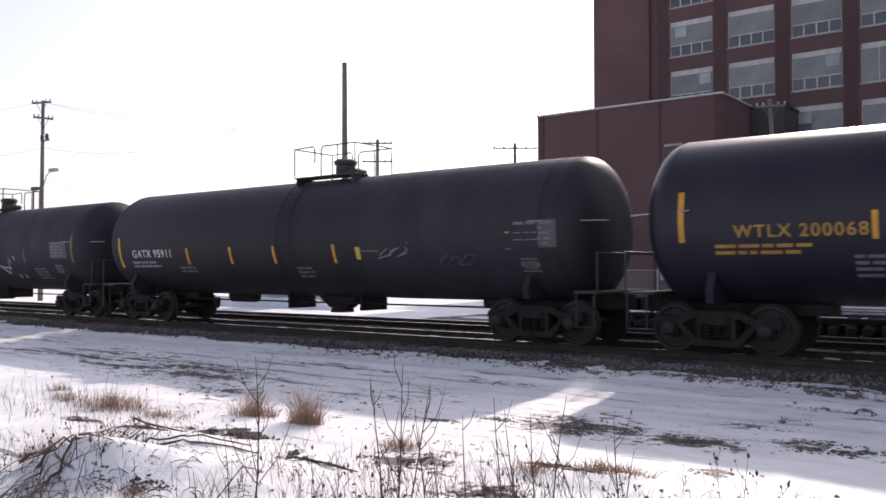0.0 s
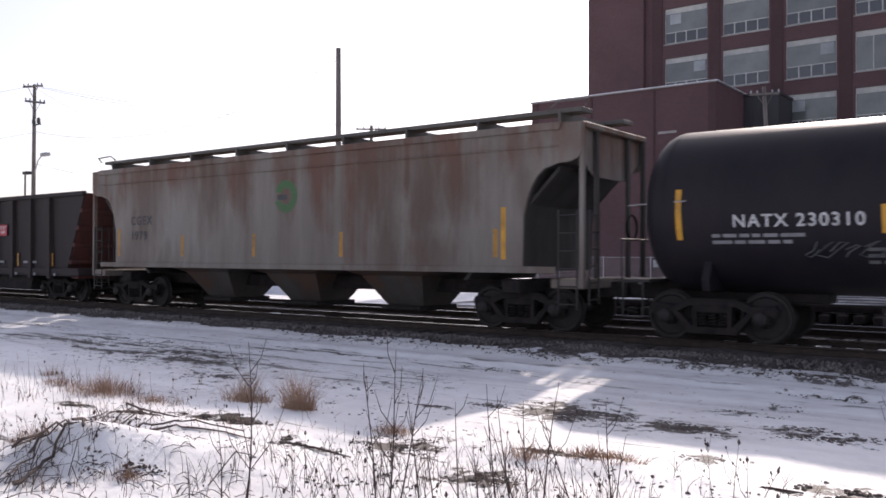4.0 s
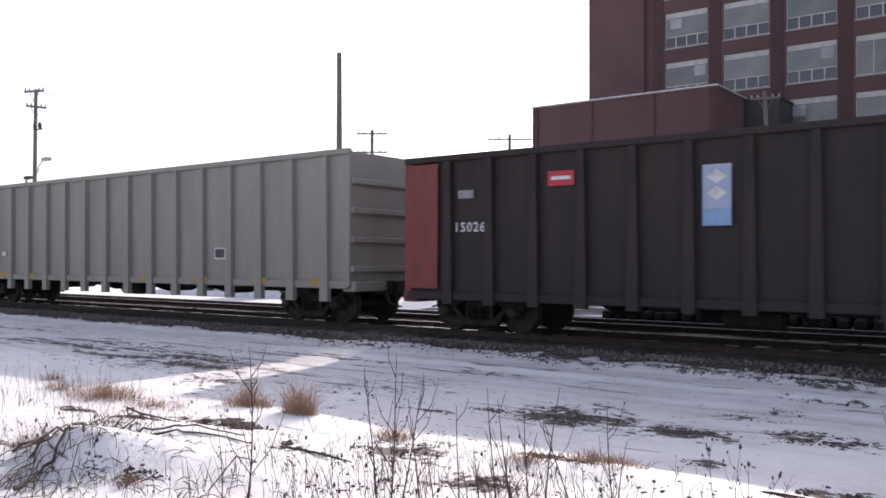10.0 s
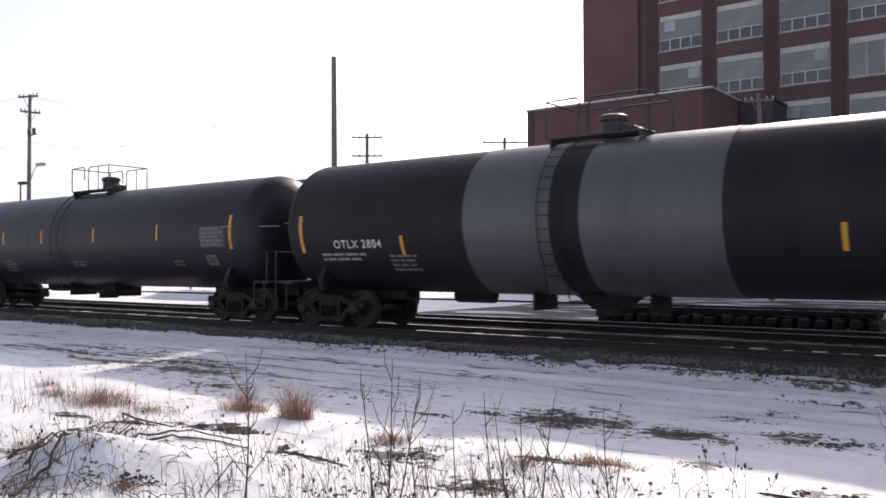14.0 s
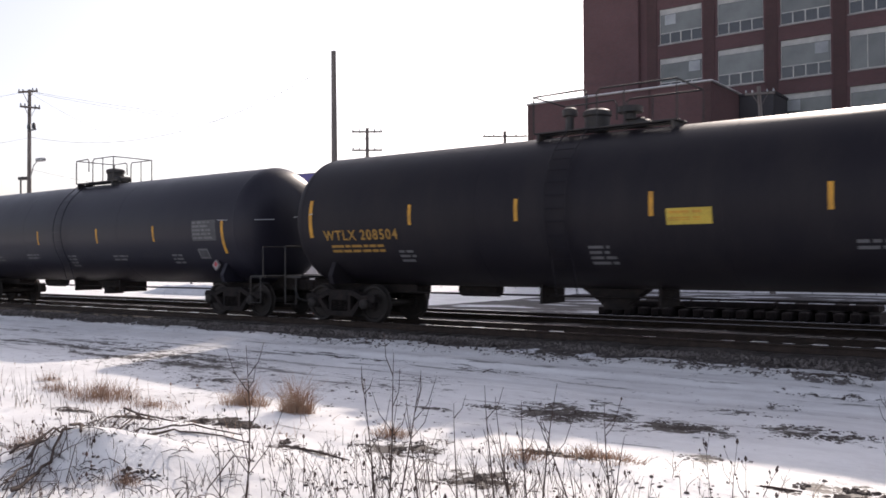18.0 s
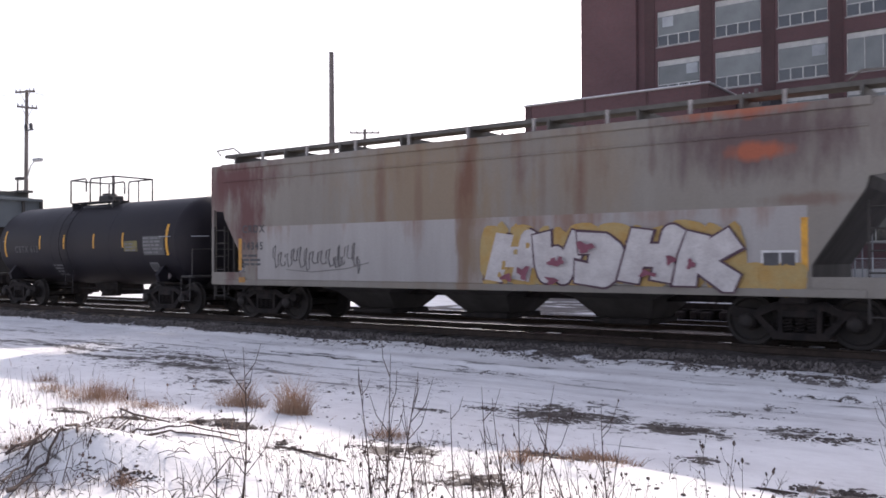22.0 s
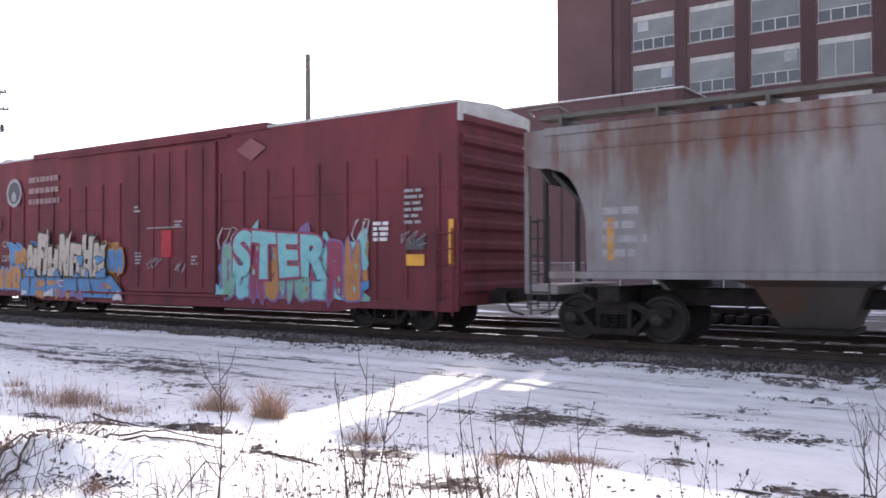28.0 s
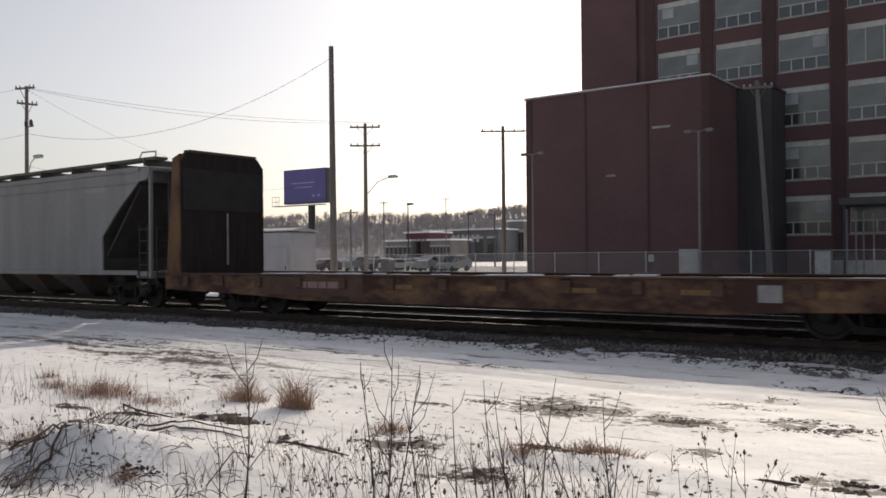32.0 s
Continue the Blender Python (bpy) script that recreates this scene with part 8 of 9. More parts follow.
    for j in range(5):
        for i in range(n + 1):
            ld.v.append((-L + 0.25 + (2 * L - 0.5) * i / n, -1.38 + 2.76 * j / 4, top - load + 0.12 * noise.noise((i * 0.7, j * 0.8, seed))))
    ld.f = [(j * (n + 1) + i, j * (n + 1) + i + 1, (j + 1) * (n + 1) + i + 1, (j + 1) * (n + 1) + i) for j in range(4) for i in range(n)]
    part("load", ld, M["ballast"], car, "dark heaped load", smooth=60)
    part("centre_sill", Shape().box(-L - 0.3, L + 0.3, -0.3, 0.3, 0.72, 1.06, 0.02), M["running_gear"], car)
    if tub:
        part("tub", Shape().extrude([(-L + 2.95, zb), (L - 2.95, zb), (L - 3.15, 0.36), (-L + 3.15, 0.36)], -1.35, 1.35), M["running_gear"], car)
    else:
        for k in range(6):
            x = -L + 3.0 + (2 * L - 6) * k / 5
            part("crossbearer", Shape().extrude([(-1.45, zb), (1.45, zb), (0.4, zb - 0.32), (-0.4, zb - 0.32)], x - 0.06, x + 0.06, "x"), M["running_gear"], car)
        part("brake_reservoir", Shape().lathe([(0, 0.1), (0.06, 0.2), (1.1, 0.2), (1.16, 0.1)], "x", (-0.6, -0.6, zb - 0.25), 14), M["running_gear"], car, smooth=40)
    trucks(car, -L + 1.75, L - 1.75, L + 0.08)
    return car, L, flat_y(-W_ - 0.002)


GON = {
    "black": paint("gon_black", (0.026, 0.021, 0.0215), 0.7, (0.038, 0.03, 0.0285), 0.45, 2.0, spec=0.3),
    "navy": paint("gon_navy", (0.009, 0.009, 0.013), 0.65, (0.016, 0.0155, 0.019), 0.4, 2.0, spec=0.12),
    "pale": paint("gon_pale", (0.275, 0.268, 0.242), 0.6, (0.225, 0.213, 0.187), 0.42, 1.2, spec=0.3, edge=0.2),
    "brown": paint("gon_brown", (0.047, 0.033, 0.03), 0.75, (0.03, 0.0225, 0.0215), 0.5, 1.5),
    "rust_end": paint("gon_rust_end", (0.38, 0.31, 0.27), 0.8, (0.15, 0.078, 0.055), 0.54, 2.0, (1, 1, 0.4), edge=0.12),
    "red": paint("gon_red", (0.1, 0.027, 0.022), 0.7, (0.05, 0.021, 0.019), 0.45, 2.0),
    "red2": paint("gon_bright_red", (0.19, 0.04, 0.035), 0.7, (0.10, 0.035, 0.03), 0.4, 2.0),
}


def scrap_signs(c, sf, xs, z=2.55, lift=0.006):
    """Two red notices and a white-and-blue panel between them."""
    for x in xs[::2]:
        a = patch(c, x - 0.28, x + 0.28, z, z + 0.4, "red_sign", sf, lift, name="notice", label="red notice panel")
        for dz, word, w in ((0.23, "DO NOT", 0.23), (0.07, "HUMP", 0.18)):
            lettering(a, word, x - w, z + dz, 0.115, "letter_white", sf, lift + 0.006, 0.012, 0.62)
    x = xs[1]
    a = patch(c, x - 0.29, x + 0.29, z - 0.12, z + 0.36, "letter_white", sf, name="emblem_panel", label="white and blue emblem panel")
    part("emblem", Shape().extrude([(x - 0.14, z + 0.12), (x, z), (x + 0.14, z + 0.12), (x, z + 0.26)], sf(0) - 0.016, sf(0) - 0.008), M["letter_grey"], a)
    b = patch(c, x - 0.29, x + 0.29, z - 0.6, z - 0.14, "blue_sign", sf, name="emblem_panel", label="blue panel with pale lines")
    for k in range(3):
        patch(c, x - 0.25, x + 0.25, z - 0.52 + 0.13 * k, z - 0.49 + 0.13 * k, "pale_sign", sf, 0.012, "notice_line", parent=b)


c, L, sf = gondola("dark high-side coal gondola with sloped red end", 120.75, 135.95, 3.68, 0.92, GON["black"], GON["red"], tub=True, flare=0.6, inset=0.5, seed=1, xs=[-5.32 + 1.27 * k for k in range(10)])
part("red_corner", Shape().extrude([(-7.0, 1.2), (-6.82, 1.2), (-6.8, 3.54), (-8.1, 3.54)], -1.56, -1.55), GON["red"], c, "rust-red end panel")
lettering(c, "DJ", -6.3, 2.28, 0.29, "letter_white", sf)
lettering(c, "JX", -5.08, 2.28, 0.29, "letter_white", sf)
lettering(c, "950", -6.3, 1.82, 0.29, "letter_white", sf)
lettering(c, "774", -5.08, 1.82, 0.29, "letter_white", sf)
scrap_signs(c, sf, (-2.15, 0.42, 2.8), 2.28)
for x in (-5.05, -3.5, -1.05, 1.85, 3.85, 6.2):
    patch(c, x, x + 0.11, 1.2, 1.65, "stripe_dim", sf, name="reflector_stripe", label="orange-yellow reflector stripe")
for x in (2.0, 4.3):
    patch(c, x, x + 0.9, 1.3, 1.38, "letter_grey", sf)
lamps = Shape()
for k in range(11):
    x = -6.6 + 13.2 * k / 10
    lamps.lathe([(0, 0.05), (0.05, 0.05), (0.07, 0.03)], "y", (x, -1.66, 0.93), 8)
part("side_buttons", lamps, M["letter_grey"], c, "row of pale round sill fittings")
c, L, sf = gondola("low dark navy gondola with white lettering", 102.2, 118.8, 2.46, 0.66, GON["navy"], None, seed=2, load=0.35, xs=[-7.9, -6.75, -5.38] + [-4.05 + 1.08 * k for k in range(10)] + [7.0, 8.05])
lettering(c, "DJTX", -6.62, 1.93, 0.27, "g_white", sf)
lettering(c, "3180", -6.58, 1.48, 0.27, "g_white", sf)
lettering(c, "92", -5.2, 1.48, 0.27, "g_white", sf)
a = patch(c, 0.42, 0.98, 1.5, 2.05, "pale_sign", sf, name="emblem_panel", label="pale blue emblem panel")
for z in (1.6, 1.78, 1.92):
    patch(c, 0.5, 0.9, z, z + 0.05, "blue_sign", sf, 0.012, "notice_line", parent=a)
patch(c, 0.42, 0.98, 1.1, 1.38, "blue_sign", sf, name="emblem_panel", label="blue panel")
for x in (-8.22, -3.7, -1.45, 0.7, 3.95, 7.6):
    patch(c, x, x + 0.5, 0.66, 0.8, "stripe_dim" if abs(x) > 7 else "dull_yellow", sf, 0.05, name="reflector_stripe", label="yellow reflector stripe")
st_ = patch(c, 6.1, 6.58, 1.08, 1.42, "letter_grey", sf, name="stencil_frame")
patch(c, 6.14, 6.54, 1.12, 1.38, "letter_dark", sf, 0.012, "stencil_face", parent=st_)
for x in (-6.35, -5.15):
    bars(c, x, x + 0.6, 1.36, 2, 0.06, "letter_grey", sf, random.Random(61))
c, L, sf = gondola("dark coal gondola with sloped rust-red end", 86.35, 100.15, 3.72, 0.95, GON["black"], GON["black"], tub=True, flare=0.75, inset=0.15, seed=3, far_end=GON["red"], xs=[-6.48 + 0.905 * k for k in range(15)])
part("red_corner", Shape().extrude([(6.3, 1.2), (6.72, 1.2), (7.5, 3.57), (6.3, 3.57)], -1.56, -1.55), GON["red"], c, "rust-red end panel")
lettering(c, "DJ", -5.42, 2.18, 0.28, "letter_white", sf)
lettering(c, "JX", -4.42, 2.18, 0.28, "letter_white", sf)
lettering(c, "335", -5.42, 1.72, 0.28, "letter_white", sf)
lettering(c, "13", -4.42, 1.72, 0.28, "letter_white", sf)
scrap_signs(c, sf, (-1.8, 0.25, 2.15), 2.3, 0.094)
for x in (-3.35, -0.65, 2.55):
    patch(c, x, x + 0.13, 1.1, 1.6, "stripe", sf, name="reflector_stripe")
c, L, sf = gondola("black high-side gondola with a red end", 69.0, 84.2, 3.9, 0.75, GON["black"], GON["red2"], seed=4, rib=0.2, far_end=GON["black"], xs=[-6.35 + 1.09 * k for k in range(11)])
for z in (1.5, 2.2, 2.9):
    part("end_panel_rib", Shape().box(4.75, 7.45, -1.6, -1.54, z, z + 0.12, 0.02), GON["black"], c)
part("red_corner", Shape().box(-L + 0.05, -L + 0.95, -1.56, -1.55, 0.95, 3.72), GON["red2"], c, "bright red end panel")
lettering(c, "15026", -6.2, 2.2, 0.2, "letter_white", sf)
bars(c, -6.1, -5.45, 3.1, 1, 0.18, "letter_grey", sf, random.Random(2))
for x in (-3.55, 2.85):
    q = patch(c, x - 0.3, x + 0.3, 3.08, 3.38, "red_sign", sf, name="notice", label="red notice panel")
    patch(c, x - 0.22, x + 0.22, 3.2, 3.27, "letter_white", sf, 0.012, "notice_line", parent=q)
a = patch(c, -0.66, -0.14, 2.2, 3.3, "pale_sign", sf, name="emblem_panel", label="pale blue emblem panel")
patch(c, -0.66, -0.14, 2.2, 2.5, "sky_sign", sf, 0.012, "panel_foot", parent=a)
for zz in (2.78, 3.08):
    part("emblem", Shape().extrude([(-0.58, zz), (-0.4, zz - 0.13), (-0.22, zz), (-0.4, zz + 0.13)], sf(0) - 0.016, sf(0) - 0.008), M["letter_white"], a)
patch(c, 3.78, 4.02, 1.78, 2.02, "letter_white", sf)
st_ = patch(c, 3.7, 4.18, 1.2, 1.5, "letter_grey", sf, name="stencil_frame")
patch(c, 3.74, 4.14, 1.24, 1.46, "letter_dark", sf, 0.012, "stencil_face", parent=st_)
patch(c, 6.45, 6.85, 0.98, 1.2, "stripe_dim", sf, 0.03)
c, L, sf = gondola("tall pale grey-green gondola with steel side posts", 46.6, 67.25, 4.3, 0.93, GON["pale"], None, seed=5, rib=0.16, foot=0.24, xs=[-8.71 + 1.216 * k for k in range(16)])
lettering(c, "AINX", -9.55, 3.2, 0.24, "letter_dark", sf, 0.03, squeeze=0.78)
lettering(c, "14058", -9.55, 2.72, 0.24, "letter_dark", sf, 0.03, squeeze=0.7)
bars(c, -8.22, -7.95, 3.14, 3, 0.05, "letter_grey", sf, random.Random(8))
bars(c, -9.3, -8.8, 1.6, 2, 0.05, "letter_grey", sf, random.Random(9))
bars(c, -8.4, -7.95, 1.5, 2, 0.05, "letter_grey", sf, random.Random(10))
patch(c, -6.98, -6.69, 1.72, 1.86, "letter_white", sf, 0.02)
st_ = patch(c, 5.2, 5.68, 1.6, 1.92, "letter_white", sf, name="stencil_frame")
patch(c, 5.24, 5.64, 1.64, 1.88, "letter_dark", sf, 0.012, "stencil_face", parent=st_)
for x in (-9.4, -7.05, -5.2, 1.7, 4.3, 6.8, 9.0):
    patch(c, x, x + 0.6, 0.95, 1.12, "g_yellow", sf, 0.05, name="reflector_stripe", label="orange reflector stripe")
M["rust_dark"] = mat("rust_dark", (0.06, 0.038, 0.03), 0.85, col2=(0.10, 0.055, 0.038), scale=3, amount=0.5)
M["spray_grey"] = mat("spray_grey", (0.42, 0.41, 0.43), 0.6, scale=5, amount=0.5, col2=(0.24, 0.23, 0.26), bump=0)
M["ink_purple"] = mat("ink_purple", (0.019, 0.0135, 0.021), 0.8, scale=4, amount=0.5, col2=(0.028, 0.02, 0.03), bump=0, spec=0.1)
c, L, sf = gondola("brown rusty gondola with bubble graffiti and white-rust ends", 30.02, 45.37, 3.68, 0.68, GON["brown"], GON["rust_end"], seed=6, xs=[-5.92 + 0.952 * k for k in range(13)])
for s in (-1, 1):
    a, b = sorted((s * (L - 0.02), s * (L - 1.75 if s > 0 else L - 1.25)))
    part("end_panel", Shape().box(a, b, -1.575, -1.545, 0.6, 3.6), GON["rust_end"], c, "flaking white paint over rust")
lettering(c, "AI", -4.83, 2.12, 0.235, "spray_grey", sf)
lettering(c, "NX", -3.86, 2.12, 0.235, "spray_grey", sf)
lettering(c, "13", -4.83, 1.72, 0.235, "spray_grey", sf)
lettering(c, "970", -3.88, 1.72, 0.235, "spray_grey", sf)
for x in (5.98, 6.45, 6.95, 7.45):
    part("end_rib", Shape().box(x - 0.05, x + 0.05, -1.63, -1.576, 0.62, 3.55, 0.02), GON["rust_end"], c)
part("rust_strip", Shape().box(6.52, 6.9, -1.582, -1.5755, 0.75, 3.5), M["rust_dark"], c, "rust laid bare behind the ladder")
for k in range(7):
    part("rung", Shape().tube([(6.45, -1.62, 0.85 + 0.42 * k), (6.95, -1.62, 0.85 + 0.42 * k)], 0.02, 5), GON["rust_end"], c)
patch(c, 6.12, 6.3, 1.0, 1.9, "stripe_dim", sf, 0.05, name="reflector_stripe", label="faded orange reflector stripe")
for x in (3.2, 4.16):
    part("stencil_frame", Shape().box(x, x + 0.54, -1.548, -1.535, 1.1, 1.135).box(x, x + 0.54, -1.548, -1.535, 1.45, 1.485).box(x, x + 0.035, -1.548, -1.535, 1.1, 1.485).box(x + 0.505, x + 0.54, -1.548, -1.535, 1.1, 1.485), M["letter_grey"], c)
PIECE = None
for k, ch in enumerate("RORER"):
    PIECE = fat_letter(c, ch, -2.1 + 0.95 * k, 0.9 + 0.04 * (k % 2), 0.98, 1.22, -1.635 - 0.012 * k, "spray_grey", "ink_purple", PIECE)
part("graffiti_tail", Shape().tube([(2.68, -1.69, 1.0), (2.83, -1.69, 0.98), (2.9, -1.69, 0.82)], 0.022, 6), M["spray_grey"], PIECE)
scrawl(c, -6.6, -5.7, 1.0, 1.6, -1.54, "letter_grey", 22)
scrawl(c, -2.75, -2.15, 0.95, 1.85, -1.6, "letter_grey", 24)
scrawl(c, -2.7, -2.2, 1.0, 1.7, -1.605, "spray_grey", 25)
scrawl(c, -6.6, -5.8, 0.95, 1.5, -1.545, "spray_grey", 26)
scrawl(c, 4.9, 5.4, 1.4, 2.2, -1.64, "letter_grey", 23)
for x in (-6.3, -3.3, -1.45, 1.2, 3.7):
    patch(c, x, x + 0.12, 1.0, 1.5, "stripe_dim", sf, 0.24 if -2 < x < 2 else 0.11, name="reflector_stripe")


# ---- boxcar ----
def boxcar():
    s0, s1, top, bot = -191.4, -171.8, 5.12, 0.62
    L = (s1 - s0) / 2
    car = wagon("boxcar", "tall dark red boxcar covered in colourful graffiti", s0, s1)
    W_ = 1.53
    red = paint("boxcar_red", (0.152, 0.036, 0.044), 0.7, (0.10, 0.031, 0.036), 0.47, 1.1, (1, 1, 0.4), spec=0.2)
    M["box_red"] = red
    M["faded_letter"] = mat("faded_letter", (0.26, 0.17, 0.17), 0.7, scale=4, bump=0)
    M["tag_pink"] = mat("tag_pink", (0.36, 0.26, 0.27), 0.7, scale=4, bump=0, amount=0.5, col2=(0.22, 0.12, 0.13))
    M["g_fadedred"] = mat("faded_patch", (0.36, 0.018, 0.03), 0.7, scale=3, bump=0)
    body = part("body", Shape().box(-L, L, -W_, W_, bot, top - 0.1, 0.02), red, car)
    part("roof", Shape().extrude([(-W_ - 0.02, top - 0.12), (-W_ - 0.02, top - 0.06), (0, top + 0.06), (W_ + 0.02, top - 0.06), (W_ + 0.02, top - 0.12)], -L, L, "x"), M["galv"], car, "weathered galvanised roof")
    part("roof_edge", Shape().box(-L + 2.9, L - 5.8, -W_ - 0.05, -W_ + 0.3, top - 0.16, top + 0.02, 0.01), red, body)
    for k in range(22):
        x = -L + 0.5 + (2 * L - 1.0) * k / 21
        if not -1.75 < x < 2.2:
            part("side_post", Shape().box(x - 0.05, x + 0.05, -W_ - 0.045, -W_ - 0.002, bot + 0.1, 3.95, 0.02), red, body)
    for x0, x1 in ((-1.65, 2.1),):
        dr = part("door", Shape().box(x0, x1, -W_ - 0.1, -W_ - 0.004, bot + 0.15, top - 0.3, 0.02), red, car, "sliding plug door")
        for x in (-1.2, -0.5, 0.2, 0.9, 1.6):
            part("door_rib", Shape().box(x - 0.035, x + 0.035, -W_ - 0.135, -W_ - 0.102, bot + 0.3, top - 0.45, 0.01), red, dr)
        part("door_bar", Shape().box(x0 + 0.9, x1 - 1.3, -W_ - 0.15, -W_ - 0.102, 2.56, 2.59), M["letter_grey"], dr)
        part("door_patch", Shape().box(-0.1, 0.35, -W_ - 0.145, -W_ - 0.102, 1.75, 2.5, 0.01), M["g_fadedred"], dr)
    for x0, x1 in ((-L + 0.05, -1.7), (2.2, L - 0.05)):
        part("side_seam", Shape().box(x0, x1, -W_ - 0.02, -W_ - 0.002, 3.2, 3.24, 0.005), red, body)
    for z in (bot + 0.06, top - 0.24):
        part("door_track", Shape().box(-5.3, 2.6, -W_ - 0.12, -W_ - 0.004, z, z + 0.07, 0.01), red, car)
    part("side_sill", Shape().extrude([(-L, bot + 0.12), (L, bot + 0.12), (L, bot - 0.1), (L - 2.9, bot - 0.1), (L - 3.4, bot - 0.2), (-L + 3.4, bot - 0.2), (-L + 2.9, bot - 0.1), (-L, bot - 0.1)], -W_ - 0.03, -W_ + 0.08), red, car)
    for s in (-1, 1):
        e = Shape()
        for k in range(9):
            z = bot + 0.25 + k * 0.46
            e.extrude([(s * (L + 0.002), z), (s * (L + 0.08), z + 0.08), (s * (L + 0.08), z + 0.2), (s * (L + 0.002), z + 0.28)], -W_ + 0.15, W_ - 0.15)
        part("end_corrugation", e, red, car)
        part("end_top", Shape().box(min(s * (L + 0.004), s * (L + 0.05)), max(s * (L + 0.004), s * (L + 0.05)), -W_, W_, top - 0.5, top - 0.1), M["frame_white"], car, "white-painted end strip")
        ladder(car, s * (L - 0.3), -W_ - 0.09, -W_ - 0.09, bot - 0.2, 2.3, 0.42, "box_red")
        part("bolster", Shape().box(s * (L - 2.4) - 0.22, s * (L - 2.4) + 0.22, -1.4, 1.4, 0.62, 0.8), M["running_gear"], car)
    part("centre_sill", Shape().box(-L - 0.45, L + 0.45, -0.3, 0.3, 0.66, 0.95, 0.02), M["running_gear"], car)
    part("brake_reservoir", Shape().lathe([(0, 0.1), (0.06, 0.2), (1.1, 0.2), (1.16, 0.1)], "x", (-0.2, -0.4, 0.42), 14), M["running_gear"], car, smooth=40)
    sf = flat_y(-W_ - 0.046)
    for nm, col in (("g_blue", (0.04, 0.17, 0.36)), ("g_cyan", (0.15, 0.40, 0.42)), ("g_mint", (0.13, 0.29, 0.23)), ("g_sand", (0.36, 0.32, 0.275)), ("g_amber", (0.33, 0.15, 0.04)), ("g_violet", (0.16, 0.09, 0.22)), ("g_black", (0.02, 0.02, 0.022)), ("g_maroon", (0.22, 0.03, 0.07))):
        M[nm] = mat("spray_paint", col, 0.55, scale=3, bump=0, amount=0.35)
    y = -W_ - 0.05
    STER_X = 2.75
    graffiti(car, -8.0, -2.7, 0.72, 2.1, y + 0.012, 7, ["g_amber"], "g_amber", 31, ["g_amber", "g_violet", "g_blue"])
    band_piece(car, y - 0.05, [(-7.5, 1.0), (-7.0, 1.3), (-5.5, 1.42), (-3.5, 1.38), (-2.5, 1.2), (-2.0, 0.8)], 0.56, [(None, "g_blue")], "g_black", 31, 6, ("g_amber", "g_white", "g_violet"), 0.05, "sky-blue sprayed ground with orange and white splashes")
    wild_piece(car, y - 0.075, -7.15, -2.75, 1.2, (2.2, 2.55, 2.15, 2.5, 2.2, 2.5, 2.2), [(None, "g_sand")], "g_black", 36, ("g_blue",), 0.06, 0.07, "grey block graffiti over sky blue")
    graffiti(car, STER_X - 0.4, STER_X + 4.4, 0.66, 2.1, y + 0.012, 9, ["g_mint", "g_cyan", "g_maroon", "g_amber", "g_mint"], "g_violet", 32, ["g_amber", "g_mint", "g_violet", "g_blue", "g_cyan"])
    bubble(car, "STER", STER_X + 0.1, 1.28, 1.0, y - 0.055, "g_maroon", "g_cyan", 0.98, 0.04, 0.022, "turquoise block-letter graffiti", 1.1, 0.1)
    graffiti(car, -9.1, -7.5, 0.75, 1.5, y - 0.03, 3, ["g_amber"], "g_blue", 38)
    graffiti(car, -2.7, -1.9, 1.3, 2.0, y - 0.03, 2, ["g_blue"], "g_amber", 39)
    bars(car, -1.35, -1.05, 3.22, 2, 0.06, "letter_grey", flat_y(-W_ - 0.14), random.Random(41))
    bars(car, -1.3, -0.95, 1.9, 4, 0.05, "letter_grey", flat_y(-W_ - 0.14), random.Random(42))
    bars(car, 0.48, 0.85, 2.75, 2, 0.05, "letter_grey", flat_y(-W_ - 0.14), random.Random(43))
    bars(car, 1.2, 1.48, 1.78, 3, 0.05, "letter_grey", flat_y(-W_ - 0.14), random.Random(44))
    scrawl(car, 0.5, 0.95, 1.3, 1.65, -W_ - 0.14, "letter_grey", 45)
    scrawl(car, 2.2, 2.9, 1.9, 2.6, y - 0.02, "g_white", 33)
    scrawl(car, 6.9, 7.4, 2.0, 2.7, y, "g_white", 34)
    for sd in (35, 46, 47, 48):
        scrawl(car, -L + 0.08, -L + 0.95, 2.55, 3.2, y - 0.004 * (sd - 35), "tag_pink", sd)
    scrawl(car, -0.7, -0.1, 1.4, 1.8, -W_ - 0.14, "letter_grey", 36)
    scrawl(car, 8.3, 9.0, 1.9, 2.3, y, "letter_grey", 37)
    # round white emblem and three name bars
    em = part("emblem", Shape().lathe([(-0.006, 0.02), (-0.006, 0.47)], "y", (-L + 1.75, y - 0.004, 3.95), 32, True), M["letter_grey"], car, "round pale emblem")
    part("emblem_core", Shape().lathe([(-0.004, 0.02), (-0.004, 0.36)], "y", (-L + 1.75, y - 0.012, 3.95), 24, True), M["letter_dark"], em)
    part("emblem_core", Shape().extrude([(-L + 1.64, 3.66), (-L + 1.86, 3.66), (-L + 1.9, 3.86), (-L + 1.75, 4.02), (-L + 1.6, 3.86)], y - 0.022, y - 0.018), M["letter_grey"], em)
    bars(car, -L + 2.65, -L + 4.5, 4.4, 3, 0.17, "faded_letter", flat_y(y), random.Random(8), 2.1, "name_bar")["kind"] = "stuff"
    lettering(car, "CP", -L + 1.05, 2.15, 0.2, "letter_grey", flat_y(y))
    lettering(car, "220", -L + 1.0, 1.68, 0.2, "letter_grey", flat_y(y))
    bars(car, 7.5, 8.1, 2.5, 4, 0.08, "letter_white", flat_y(y), random.Random(9), 1.5)
